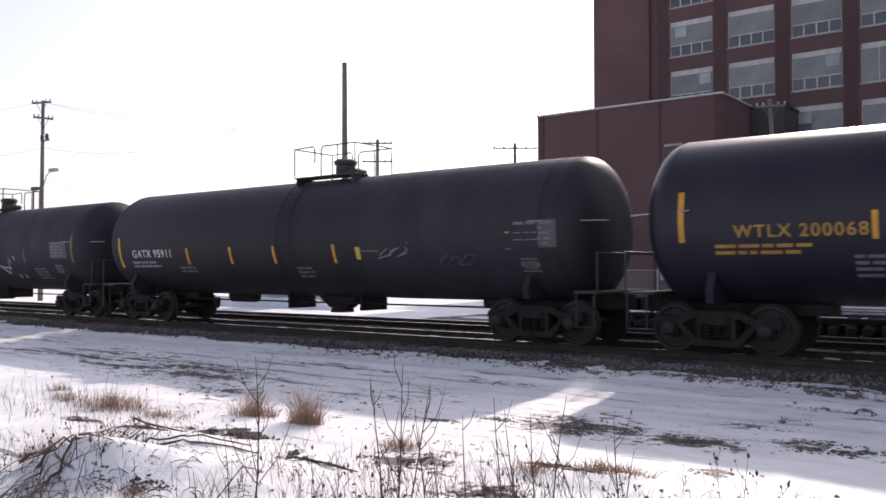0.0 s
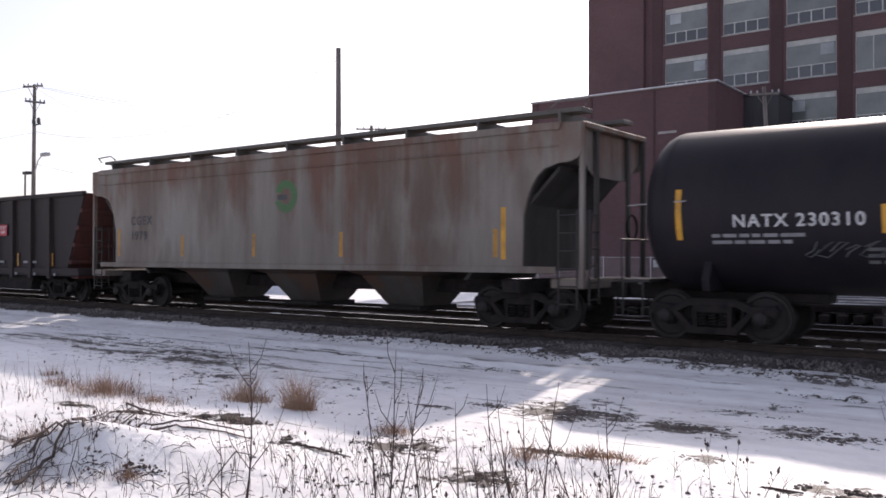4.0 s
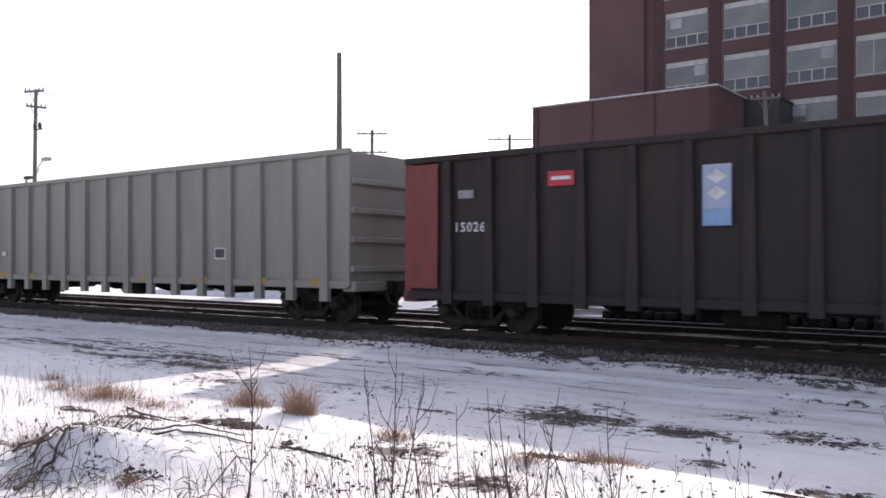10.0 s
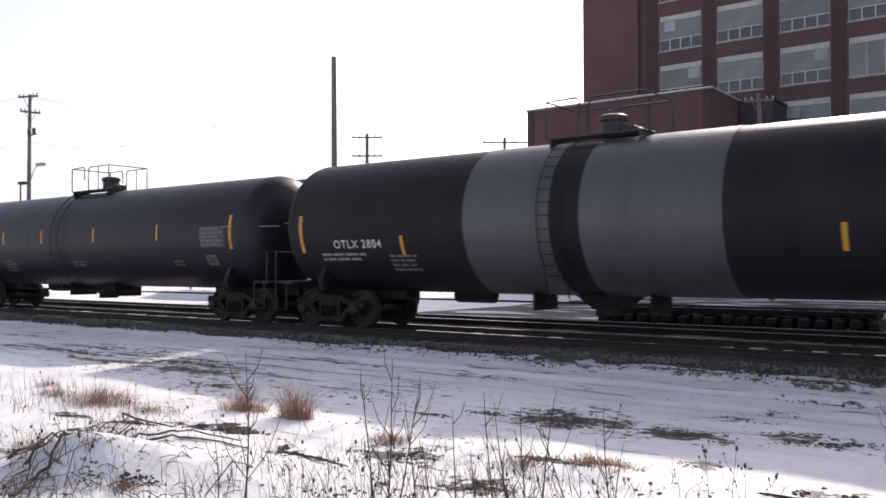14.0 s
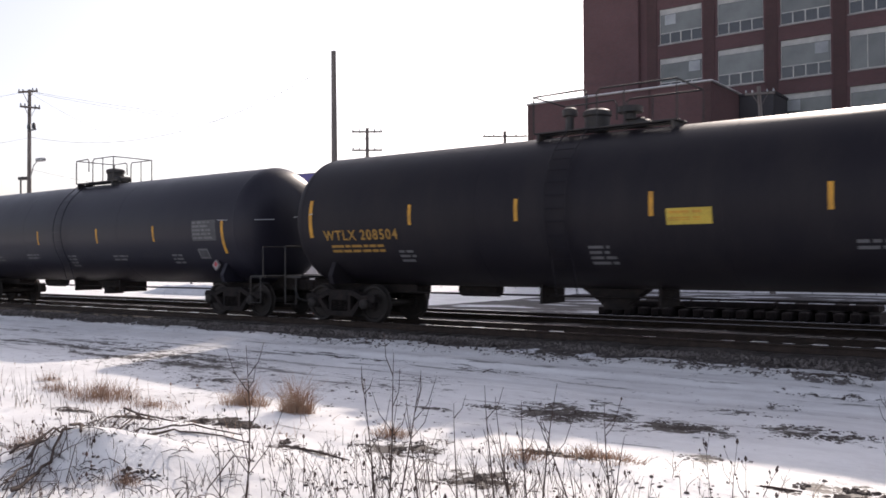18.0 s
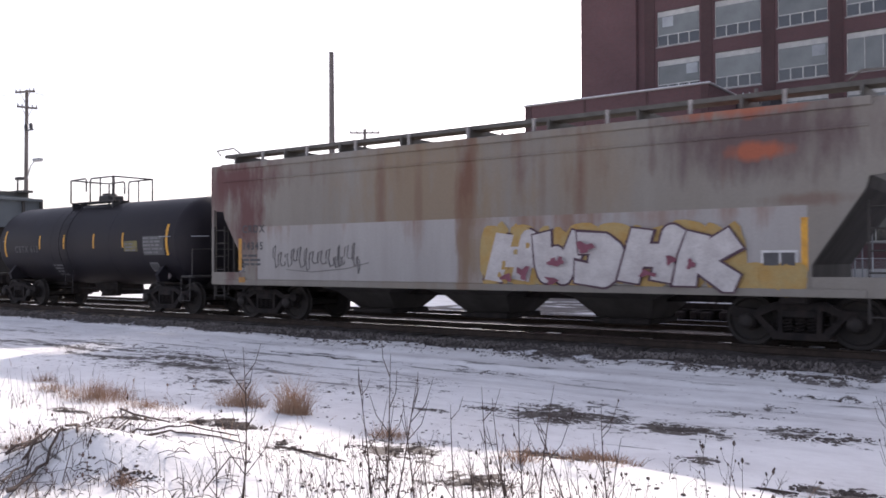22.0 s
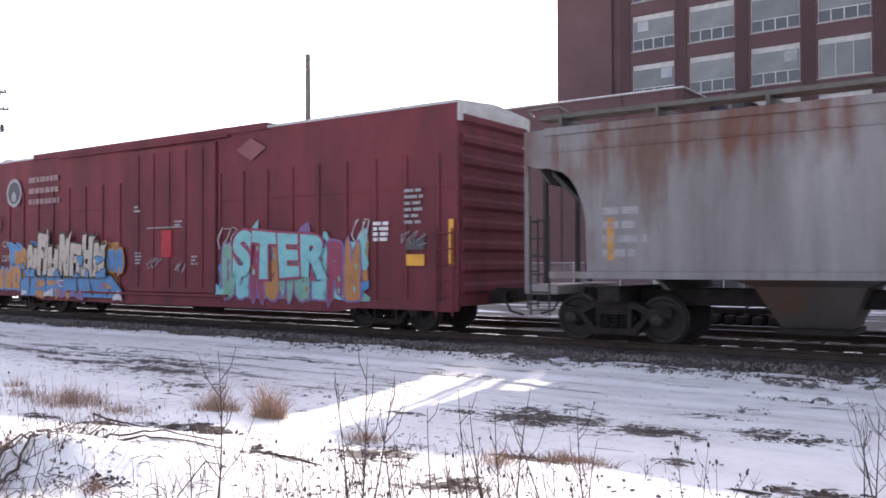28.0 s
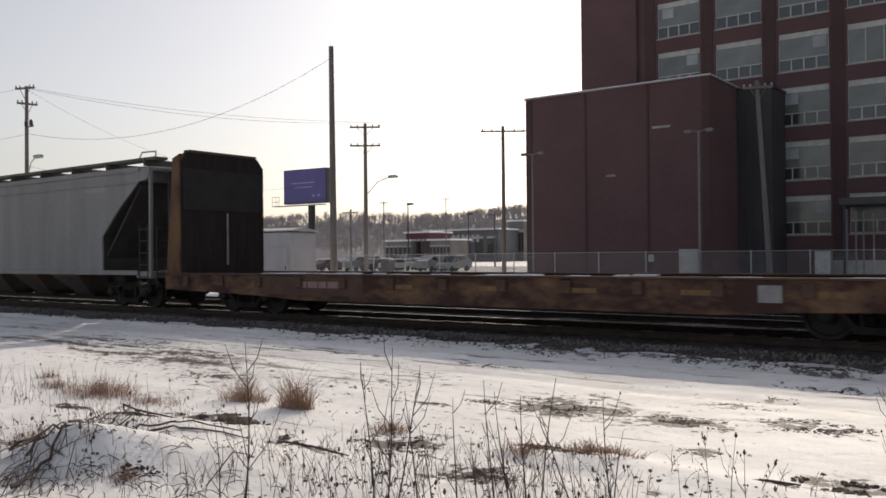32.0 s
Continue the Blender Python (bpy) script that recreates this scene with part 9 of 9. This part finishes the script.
    bars(car, 8.4, 8.95, 3.2, 6, 0.07, "letter_grey", flat_y(y), random.Random(10), 2.0)
    patch(car, 8.45, 8.95, 1.85, 2.1, "letter_dark", flat_y(y))
    patch(car, 8.45, 8.95, 1.5, 1.75, "stripe", flat_y(y))
    for x, m_ in ((-L + 0.1, "stripe_dim"), (L - 0.2, "stripe")):
        patch(car, x, x + 0.13, 1.5, 2.5, m_, flat_y(y), name="reflector_stripe", label="orange-yellow reflector stripe")
    di = part("emblem", Shape().extrude([(2.9, 4.5), (3.45, 4.2), (4.0, 4.5), (3.45, 4.78)], y - 0.008, y - 0.004), paint("faded_red", (0.165, 0.041, 0.047)), car, "faded diamond emblem")
    trucks(car, -L + 2.35, L - 2.35, L + 0.35)


boxcar()


# ---- bulkhead flat cars ----
def bulkhead_flat(label, s0, s1, seed):
    L = (s1 - s0) / 2
    car = wagon("bulkhead_flat_car", label, s0, s1)
    W_ = 1.5
    sidem, woodm = M["flat_side"], M["flat_wood"]
    part("deck", Shape().box(-L + 0.1, L - 0.1, -W_ + 0.06, W_ - 0.06, 0.92, 1.02), woodm, car)
    for s in (-1, 1):
        pts = [(-L, 1.05), (L, 1.05), (L, 0.62), (L - 4.2, 0.5), (L - 5.6, 0.42), (-L + 5.6, 0.42), (-L + 4.2, 0.5), (-L, 0.62)]
        y0, y1 = sorted((s * W_, s * (W_ - 0.06)))
        part("side_sill", Shape().extrude(pts, y0, y1), sidem, car)
        part("sill_flange", Shape().box(-L, L, min(s * (W_ + 0.05), s * W_ * 0.9), max(s * (W_ + 0.05), s * W_ * 0.9), 1.05, 1.09, 0.01), M["rust_dark"], car)
        pk = Shape().box(-0.11, 0.11, -0.09, 0.0, 0.0, 0.26, 0.02).mesh("stake_pocket", M["rust_dark"])
        for k in range(14):
            x = -L + 1.0 + (2 * L - 2.0) * k / 13
            part("stake_pocket", pk, parent=car, m=pose(x, s * W_ + (0 if s < 0 else 0.09), 0.74))
    sn = Shape()
    rng = random.Random(seed)
    for _ in range(60):
        x = rng.uniform(-L + 1.2, L - 1.4)
        w = rng.uniform(0.2, 0.9)
        y = rng.uniform(-1.3, 1.2)
        sn.box(x, x + w, y, y + rng.uniform(0.1, 0.3), 1.02, 1.035 + 0.03 * rng.random(), 0.01)
    part("deck_snow", sn, M["snow"], car, "thin patches of snow")["kind"] = "stuff"
    for s in (-1, 1):
        b0, b1 = s * (L - 0.55), s * (L - 0.75)
        x0, x1 = sorted((b0, b1))
        face = [(-1.5, 1.0), (1.55, 1.0), (1.55, 4.28), (1.3, 4.57), (-1.3, 4.57), (-1.5, 4.28)]
        bk = part("bulkhead", Shape().extrude(face, x0, x1, "x"), M["bulk_wood"], car, "dark timber-faced bulkhead")
        part("bulkhead_cap", Shape().box(x0 - 0.04, x1 + 0.04, -1.25, 1.25, 4.572, 4.65, 0.01), M["rust_dark"], bk)
        for y in (-1.36, -0.5, 0.5, 1.36):
            po = [(s * (L - (0.72 if y < -1 else 0.55)), 1.0), (s * (L - 0.05), 1.0), (s * (L - 0.36), 4.4), (s * (L - (0.7 if y < -1 else 0.55)), 4.52)]
            part("bulkhead_post", Shape().extrude(po, y - (0.17 if y < -1 else 0.1), y + (0.0 if y < -1 else 0.1)), M["flat_yellow"] if y < -1 else M["bulk_wood"], bk)
        if seed == 2 and s < 0:
            part("upper_sheet", Shape().box(x1, x1 + 0.02, -1.45, 1.5, 2.9, 4.1, 0.005), M["tyre"], bk, "blackened upper sheet")
            part("strap", Shape().box(x1, x1 + 0.03, 0.1, 0.15, 1.3, 2.85), M["letter_grey"], bk, "pale vertical strap")
        for y in (-0.75, 0.35) if seed == 1 else ():
            part("stake", Shape().box(min(s * (L - 0.78), s * (L - 0.86)), max(s * (L - 0.78), s * (L - 0.86)), y, y + 0.42, 1.02, 2.05, 0.01), M["flat_yellow"], bk)
        for k in range(8):
            z = 1.4 + k * 0.38
            part("rung", Shape().tube([(s * (L - 0.1 - 0.03 * k), -1.5, z), (s * (L - 0.5), -1.5, z)], 0.015, 5), M["rust_dark"], bk)
        part("end_plate", Shape().box(min(s * (L - 0.05), s * (L + 0.06)), max(s * (L - 0.05), s * (L + 0.06)), -W_, W_, 0.6, 1.05, 0.02), sidem, car)
        part("bolster", Shape().box(s * (L - 3.0) - 0.25, s * (L - 3.0) + 0.25, -1.4, 1.4, 0.66, 0.92, 0.03), M["running_gear"], car)
    part("centre_sill", Shape().box(-L - 0.3, L + 0.3, -0.32, 0.32, 0.6, 0.92, 0.02), M["running_gear"], car)
    part("brake_reservoir", Shape().lathe([(0, 0.1), (0.06, 0.2), (1.1, 0.2), (1.16, 0.1)], "x", (2.0, -0.7, 0.55), 14), M["running_gear"], car, smooth=40)
    sf = flat_y(-W_ - 0.002)
    bars(car, -L + 5.4, -L + 7.4, 0.9, 1, 0.16, "faded_letter", sf, rng)
    patch(car, -L + 4.0, -L + 7.7, 0.55, 1.02, "rust_dark", sf, 0.003)
    for k in range(5):
        x = -L + 8.6 + k * 2.3
        patch(car, x, x + 0.6, 0.76, 0.86, "flat_yellow2", sf, name="reflector_stripe", label="faded yellow reflector")
    patch(car, 6.0, 6.4, 0.66, 0.96, "letter_grey", sf)
    trucks(car, -L + 3.0, L - 3.0, L + 0.1)


M["flat_side"] = paint("flat_side", (0.055, 0.031, 0.027), 0.85, (0.19, 0.115, 0.07), 0.36, 1.3, (0.7, 1, 1.6), spec=0.2)
M["flat_yellow2"] = paint("faded_reflector", (0.22, 0.13, 0.045), 0.7, (0.1, 0.06, 0.035), 0.5, 3.0)
M["flat_yellow"] = paint("flat_yellow", (0.15, 0.088, 0.046), 0.8, (0.05, 0.03, 0.025), 0.52, 1.2, (1, 1, 0.6), spec=0.2)
M["flat_wood"] = mat("flat_wood", (0.12, 0.085, 0.06), 0.9, col2=(0.2, 0.17, 0.14), scale=2, stretch=(4, 0.3, 1), amount=0.4)
M["bulk_wood"] = mat("bulk_wood", (0.022, 0.018, 0.019), 0.9, spec=0.15, col2=(0.036, 0.027, 0.025), scale=1.5, stretch=(1, 6, 0.4), amount=0.45, bump=0.3)
bulkhead_flat("faded yellow bulkhead flat car, empty with patchy snow", -214.3, -192.55, 1)
bulkhead_flat("rust-streaked yellow bulkhead flat car, empty", -236.75, -215.0, 2)

# ---- foreground: weeds, grass, sticks, clods ----
def stem(s, rng, x, y, z, h, lean, r, branches=0, buds=False, bend=0.0, split=None):
    pts = []
    for k in range(7):
        t = k / 6
        pts.append((x + lean * t + 0.02 * h * math.sin(3 * t + x) + bend * t * t, y + 0.05 * h * math.sin(2 * t + y), z + h * t * (1 - 0.25 * abs(bend) * t)))
    s.tube(pts, [r * (1 - 0.75 * k / 6) for k in range(7)], 5)
    trunk = s
    for _ in range(branches):
        if split is not None:
            s = Shape()
            split.append(s)
        t = 0.12 + 0.8 * rng.random()
        i = min(5, int(t * 6))
        p = Vector(pts[i]).lerp(Vector(pts[i + 1]), t * 6 - i)
        l1 = h * (0.16 + 0.38 * rng.random()) * (1.1 - 0.6 * t)
        a = rng.random() * 6.283
        q = p + Vector((math.cos(a) * 0.5, math.sin(a) * 0.4, 0.85)) * l1
        m_ = p.lerp(q, 0.5) + Vector((math.cos(a) * 0.09, 0, -0.06)) * l1
        s.tube([tuple(p), tuple(m_), tuple(q)], [r * 0.5, r * 0.36, r * 0.2], 4)
        if buds or rng.random() < 0.08:
            s.lathe([(-0.012, 0.002), (0, 0.009), (0.012, 0.002)], "z", tuple(q), 5)
    if buds:
        trunk.lathe([(-0.02, 0.003), (0, 0.014), (0.025, 0.004)], "z", pts[-1], 6)


WEEDS = [
    (-5.31, -12.1, 1.30, 0.05, 12), (-4.42, -11.44, 1.25, 0.17, 10), (-4.5, -11.49, 1.11, -0.05, 6), (-4.36, -11.39, 1.09, 0.34, 6), (-5.46, -12.2, 0.64, -0.04, 4), (-5.66, -12.34, 0.40, -0.05, 1),
    (-3.71, -10.94, 0.98, -0.02, 3), (-3.61, -10.87, 0.88, -0.07, 3), (-3.48, -10.82, 0.85, 0.01, 4), (-3.41, -10.73, 1.01, 0.21, 4), (-3.61, -10.78, 0.63, -0.19, 2), (-3.19, -10.58, 0.73, -0.25, 4),
    (-2.93, -10.43, 0.83, -0.03, 5), (-2.94, -10.36, 0.58, 0.11, 2), (-4.19, -11.31, 0.89, -0.05, 2), (-4.08, -11.24, 0.58, -0.05, 3), (-3.94, -11.13, 0.85, 0.04, 2), (-3.79, -11.03, 0.54, -0.02, 2),
    (-1.12, -8.57, 0.74, 0.0, 9), (-1.04, -8.52, 0.82, 0.09, 9), (-1.2, -8.62, 0.62, -0.03, 7), (-1.02, -8.25, 0.59, 0.04, 6), (-0.95, -8.4, 0.86, 0.16, 10), (-1.15, -8.45, 0.8, -0.2, 10), (-0.9, -8.55, 0.7, 0.2, 8), (-1.0, -8.6, 0.9, -0.06, 10),
]
rf = random.Random(21)
for x, y, h, ln, br in WEEDS:
    s = Shape()
    stem(s, rf, x, y, ground_z(x, y) - 0.05, h + 0.05, ln, 0.0052 + 0.0028 * h, br, split=(tw := []))
    wd = thing("dry_weed", "dark leafless weed stem standing in snow", "weed", "dry weeds")
    part("stalk", s, M["stem"], wd)
    for q in tw:
        part("branch", q, M["stem"], wd)
for x, y, h, ln in ((-2.16, -9.89, 0.55, 0.04), (-2.06, -9.82, 0.40, -0.02), (-2.07, -9.45, 0.23, 0.12), (-2.3, -9.9, 0.5, -0.06)):
    s = Shape()
    stem(s, rf, x, y, ground_z(x, y) - 0.05, h + 0.05, ln, 0.0045, 4, True, split=(tw := []))
    wd = thing("seed_weed", "thin dry stem with round seed heads", "weed", "dry weeds")
    part("stalk", s, M["stem"], wd)
    for q in tw:
        part("branch", q, M["stem"], wd)
# brush at the edge of the bank and thin stalks between
for cx, cy, sx, sy, n, hh, m_, lab in ((-8.3, -12.2, 0.6, 0.35, 34, 0.22, "stem_red", "tangle of dry brush on the bank"), (-9.0, -11.3, 0.6, 0.4, 40, 0.2, "stem_red", "tangle of dry brush on the bank"), (-7.3, -12.5, 0.5, 0.25, 36, 0.18, "stem_red", "tangle of dry brush on the bank"), (-4.3, -11.3, 0.9, 0.4, 60, 0.34, "stem", "thin dry stalks in the snow"), (-3.4, -10.7, 0.7, 0.3, 40, 0.4, "stem", "thin dry stalks in the snow"), (-6.3, -12.5, 1.0, 0.4, 26, 0.26, "stem", "short dry stalks in the snow"), (-2.5, -9.9, 0.8, 0.4, 22, 0.2, "stem_pale", "short dry stalks in the snow"), (-9.5, -9.6, 2.2, 0.6, 50, 0.16, "grass", "short dry grass stalks"), (-5.2, -11.3, 0.7, 0.5, 40, 0.3, "stem", "short dry stalks in the snow"), (-4.6, -10.2, 1.3, 0.5, 50, 0.2, "stem_pale", "short dry stalks in the snow"), (-7.0, -10.6, 1.6, 0.6, 50, 0.13, "stem", "short dry stalks in the snow"), (-12.4, -10.2, 0.9, 0.5, 60, 0.3, "stem_pale", "thin pale weeds with small seed heads")):
    s = Shape()
    for _ in range(int(n * 2.4)):
        x, y = rf.gauss(cx, sx * 1.15), rf.gauss(cy, sy * 1.2)
        if y < -13.6:
            continue
        stem(s, rf, x, y, ground_z(x, y) - 0.03, hh * rf.uniform(0.4, 1.25), rf.uniform(-0.2, 0.2) * hh, 0.0035, rf.randrange(0, 3), rf.random() < 0.08, rf.uniform(-0.15, 0.15))
    tagged(part("dry_brush", s, M[m_]), lab, "brush", kind="stuff")


def tuft(x, y, w, h, n, lab):
    s = Shape()
    for _ in range(n * 2):
        a, q = rf.random() * 6.283, rf.random() ** 0.8
        px, py = x + math.cos(a) * q * w, y + math.sin(a) * q * w * 0.6
        z = ground_z(px, py) - 0.02
        hh = h * (0.3 + 1.0 * rf.random() ** 1.7) * (1 - 0.45 * q)
        lx, ly = rf.gauss(0, 0.4) * hh + math.cos(a) * q * 0.55 * hh, rf.gauss(0, 0.3) * hh
        b, droop = 0.0028 + 0.0016 * rf.random(), rf.random() ** 2
        k = len(s.v)
        for t, wd in ((0, 1.0), (0.4, 0.9), (0.75, 0.6)):
            cx, cy, cz = px + lx * t * t * 1.1, py + ly * t * t * 1.1, z + hh * t * (1 - 0.35 * droop * t)
            s.v += [(cx - b * wd, cy, cz), (cx + b * wd, cy, cz)]
        s.v.append((px + lx * 1.25, py + ly * 1.25, z + hh * (1 - 0.6 * droop) * (1 - 0.15 * min(2, abs(lx) / hh))))
        s.f += [(k, k + 1, k + 3, k + 2), (k + 2, k + 3, k + 5, k + 4), (k + 4, k + 5, k + 6)]
    tagged(part("grass_tuft", s, M["grass"]), lab, "grass", kind="stuff")


tuft(-11.5, -9.55, 0.75, 0.36, 380, "low tuft of dry reddish-brown grass in snow")
tuft(-12.6, -9.6, 0.4, 0.2, 160, "low tuft of dry reddish-brown grass in snow")
tuft(-9.1, -8.87, 0.42, 0.46, 240, "dry tan grass tuft in snow")
tuft(-7.95, -9.0, 0.28, 0.6, 230, "upright dry tan grass tuft in snow")
tuft(-10.2, -9.6, 0.55, 0.17, 220, "flattened dry reddish grass")
tuft(-6.2, -9.2, 0.28, 0.2, 120, "small dry grass tuft")
tuft(-3.7, -9.15, 0.5, 0.16, 260, "flattened dry tan grass on a hummock")
tuft(-4.3, -9.5, 0.25, 0.2, 90, "small dry grass tuft")
tuft(-13.6, -9.2, 0.3, 0.22, 90, "small dry reddish grass tuft")
tuft(-6.75, -12.2, 0.22, 0.16, 90, "flattened dry brown grass on the bank")
tuft(-8.9, -11.9, 0.35, 0.3, 110, "dry brown grass among fallen sticks")


def clods(cx, cy, rx, ry, n, r0, r1, lab, thin=0.4, m_="mud"):
    """Crumbled earth in uneven clumps round a centre, flat lumps with snow between them."""
    s = Shape()
    for _ in range(n):
        a, q = rf.random() * 6.283, rf.random() ** 0.6
        x, y = cx + math.cos(a) * q * rx, cy + math.sin(a) * q * ry
        if noise.noise((x * 2.6, y * 3.4, 5.0)) + 0.5 * noise.noise((x * 8, y * 9, 1.0)) < 0.12 * q - 0.02:
            continue
        r = rf.uniform(r0, r1) * (1.2 - 0.5 * q)
        z = ground_z(x, y)
        t = Euler((rf.uniform(-0.2, 0.2), rf.uniform(-0.2, 0.2), rf.random() * 6)).to_matrix()
        base = [(math.cos(k * 0.9) * (0.6 + 0.7 * rf.random()), math.sin(k * 0.9) * (0.6 + 0.7 * rf.random())) for k in range(7)]
        low = [t @ Vector((p * r * 1.25, w * r, -r * 0.25)) for p, w in base]
        high = [t @ Vector((p * r * 0.75, w * r * 0.6, r * thin * (0.4 + 0.9 * rf.random()))) for p, w in base]
        s.add([tuple(p + Vector((x, y, z))) for p in low + high], [(i, (i + 1) % 7, 7 + (i + 1) % 7, 7 + i) for i in range(7)] + [tuple(range(7, 14))])
    tagged(part("mud_clods", s, M[m_], smooth=50), lab, "mud", kind="stuff")


for cx, cy, rx, ry, n in ROAD_EARTH:
    clods(cx, cy, rx, ry, n * 2, 0.008, 0.03, "brown mud clods breaking through the snow", 0.3)
for cx, cy, rx, ry, n in SHOULDER_EARTH:
    clods(cx, cy, rx, ry, n * 2, 0.008, 0.03, "brown mud clods breaking through the snow", 0.4)
for cx, cy, rx, ry, n, r in BANK_EARTH:
    clods(cx, cy, rx, ry, int(n * 1.6), 0.008, r * 0.75, "dark earth clods and leaf litter on the snow", 0.6)
for cx, cy, rx, ry, n in ((-5.0, -11.0, 2.4, 0.9, 500), (-8.8, -11.0, 2.0, 1.3, 420), (-3.0, -9.6, 1.5, 0.7, 220), (-6.5, -8.9, 3.5, 0.9, 160)):
    clods(cx, cy, rx, ry, n, 0.006, 0.02, "small litter and crumbs strewn on the snow", 0.5)
# fallen branches and a heap of thin sticks by the mound
for k, (pts, r) in enumerate((
    ([(-10.2, -10.0, 0.03), (-9.4, -10.3, 0.08), (-8.7, -10.2, 0.03)], 0.015),
    ([(-6.0, -11.9, 0.02), (-5.62, -11.9, 0.36), (-5.32, -12.0, 0.40), (-5.28, -12.1, 0.0)], 0.006),
    ([(-6.6, -10.35, 0.03), (-6.2, -10.4, 0.05), (-5.7, -10.4, 0.02)], 0.012),
    ([(-2.4, -9.2, 0.02), (-2.1, -9.15, 0.06), (-1.9, -9.0, 0.02)], 0.01),
)):
    s = Shape().tube([(x + 0.03 * math.sin(9 * x), y, GZ + z) for x, y, z in pts], [r * (1 - 0.12 * i) for i in range(len(pts))], 7)
    tagged(part("fallen_branch", s, M["stem"], smooth=60), "fallen dry branch half buried in snow", "branch", "fallen branches")
M["stem_mid"] = mat("stem_mid", (0.10, 0.073, 0.062), 0.85, scale=10, col2=(0.05, 0.036, 0.031), amount=0.5)
HEAP = [(-7.23, -12.95), (-7.47, -12.58), (-7.67, -12.2), (-8.29, -11.55), (-9.2, -10.61)]
LIMB = [(-7.98, -11.83), (-8.1, -11.41), (-7.99, -11.07), (-7.67, -10.81), (-6.99, -10.53)]
for line, r, lift, dx in ((HEAP, 0.018, 0.06, 0.0), (HEAP[1:], 0.013, 0.09, -0.2), (HEAP[1:], 0.015, 0.06, -0.45), (HEAP[2:], 0.014, 0.03, 0.18), (HEAP, 0.011, 0.12, -0.12), (HEAP[2:], 0.012, 0.09, 0.05), (LIMB, 0.021, 0.06, 0.0), (LIMB[1:], 0.015, 0.09, -0.2)):
    pts = []
    for i in range(4 * len(line) - 3):
        (xa, ya), (xb, yb) = line[i // 4], line[min(i // 4 + 1, len(line) - 1)]
        q = (i % 4) / 4
        x, y = xa + (xb - xa) * q + dx + rf.gauss(0, 0.022), ya + (yb - ya) * q + rf.gauss(0, 0.022)
        pts.append((x, y, ground_z(x, y) + lift * (1 - 0.2 * i / 4) + rf.gauss(0, 0.012)))
    tagged(part("fallen_branch", Shape().tube(pts, [r * (1 - 0.045 * i) * rf.uniform(0.85, 1.15) for i in range(len(pts))], 7), M["stem_mid"], smooth=60), "long dry branch lying over a snowy mound", "branch", "fallen branches")
s = Shape()
for _ in range(70):
    k = rf.random() * 3.999
    (xa, ya), (xb, yb) = HEAP[int(k)], HEAP[int(k) + 1]
    q = k - int(k)
    x, y = xa + (xb - xa) * q + rf.gauss(-0.15, 0.3), ya + (yb - ya) * q + rf.gauss(0, 0.18)
    a, l1 = math.atan2(yb - ya, xb - xa) + rf.gauss(0, 0.5), rf.uniform(0.15, 0.7)
    dx, dy = math.cos(a) * l1, math.sin(a) * l1
    zs = [ground_z(x + dx * u, y + dy * u) + w for u, w in ((-0.5, 0.01), (0.0, 0.03 + 0.09 * rf.random()), (0.5, 0.0))]
    s.tube([(x - dx / 2, y - dy / 2, zs[0]), (x + rf.uniform(-0.06, 0.06), y, zs[1]), (x + dx / 2, y + dy / 2, zs[2])], [0.005, 0.0045, 0.002], 4)
for _ in range(170):
    x, y = rf.gauss(-7.2, 1.1), rf.gauss(-12.2, 0.45)
    a, l1, z = rf.random() * 6.28, rf.uniform(0.1, 0.3), ground_z(x, y)
    s.tube([(x, y, z), (x + math.cos(a) * l1 * 0.5, y + math.sin(a) * l1 * 0.3, z + 0.04), (x + math.cos(a) * l1, y + math.sin(a) * l1 * 0.5, z + 0.04)], [0.004, 0.004, 0.002], 4)
tagged(part("stick_heap", s, M["stem"]), "heap of dry sticks over a snowy mound", "sticks", kind="stuff")


# ---- what moves ----
def motions():
    for car, s in TRAIN:
        walk(car, [(t, pose(s + run(t), 0, 0)) for t in range(33)])
    place = dict(TRAIN)
    for w, dx, car, x in WHEELS:
        rows = []
        for f in range(961):
            t = f / 30
            xx = place[car] + x + run(t)
            if f in (0, 960) or -62 < xx < 14:
                q = min(max(xx, -62), 14)
                rows.append((t, pose(dx, 0, WR, 0, math.degrees(q / WR) % 360, 0)))
        walk(w, rows)


motions()
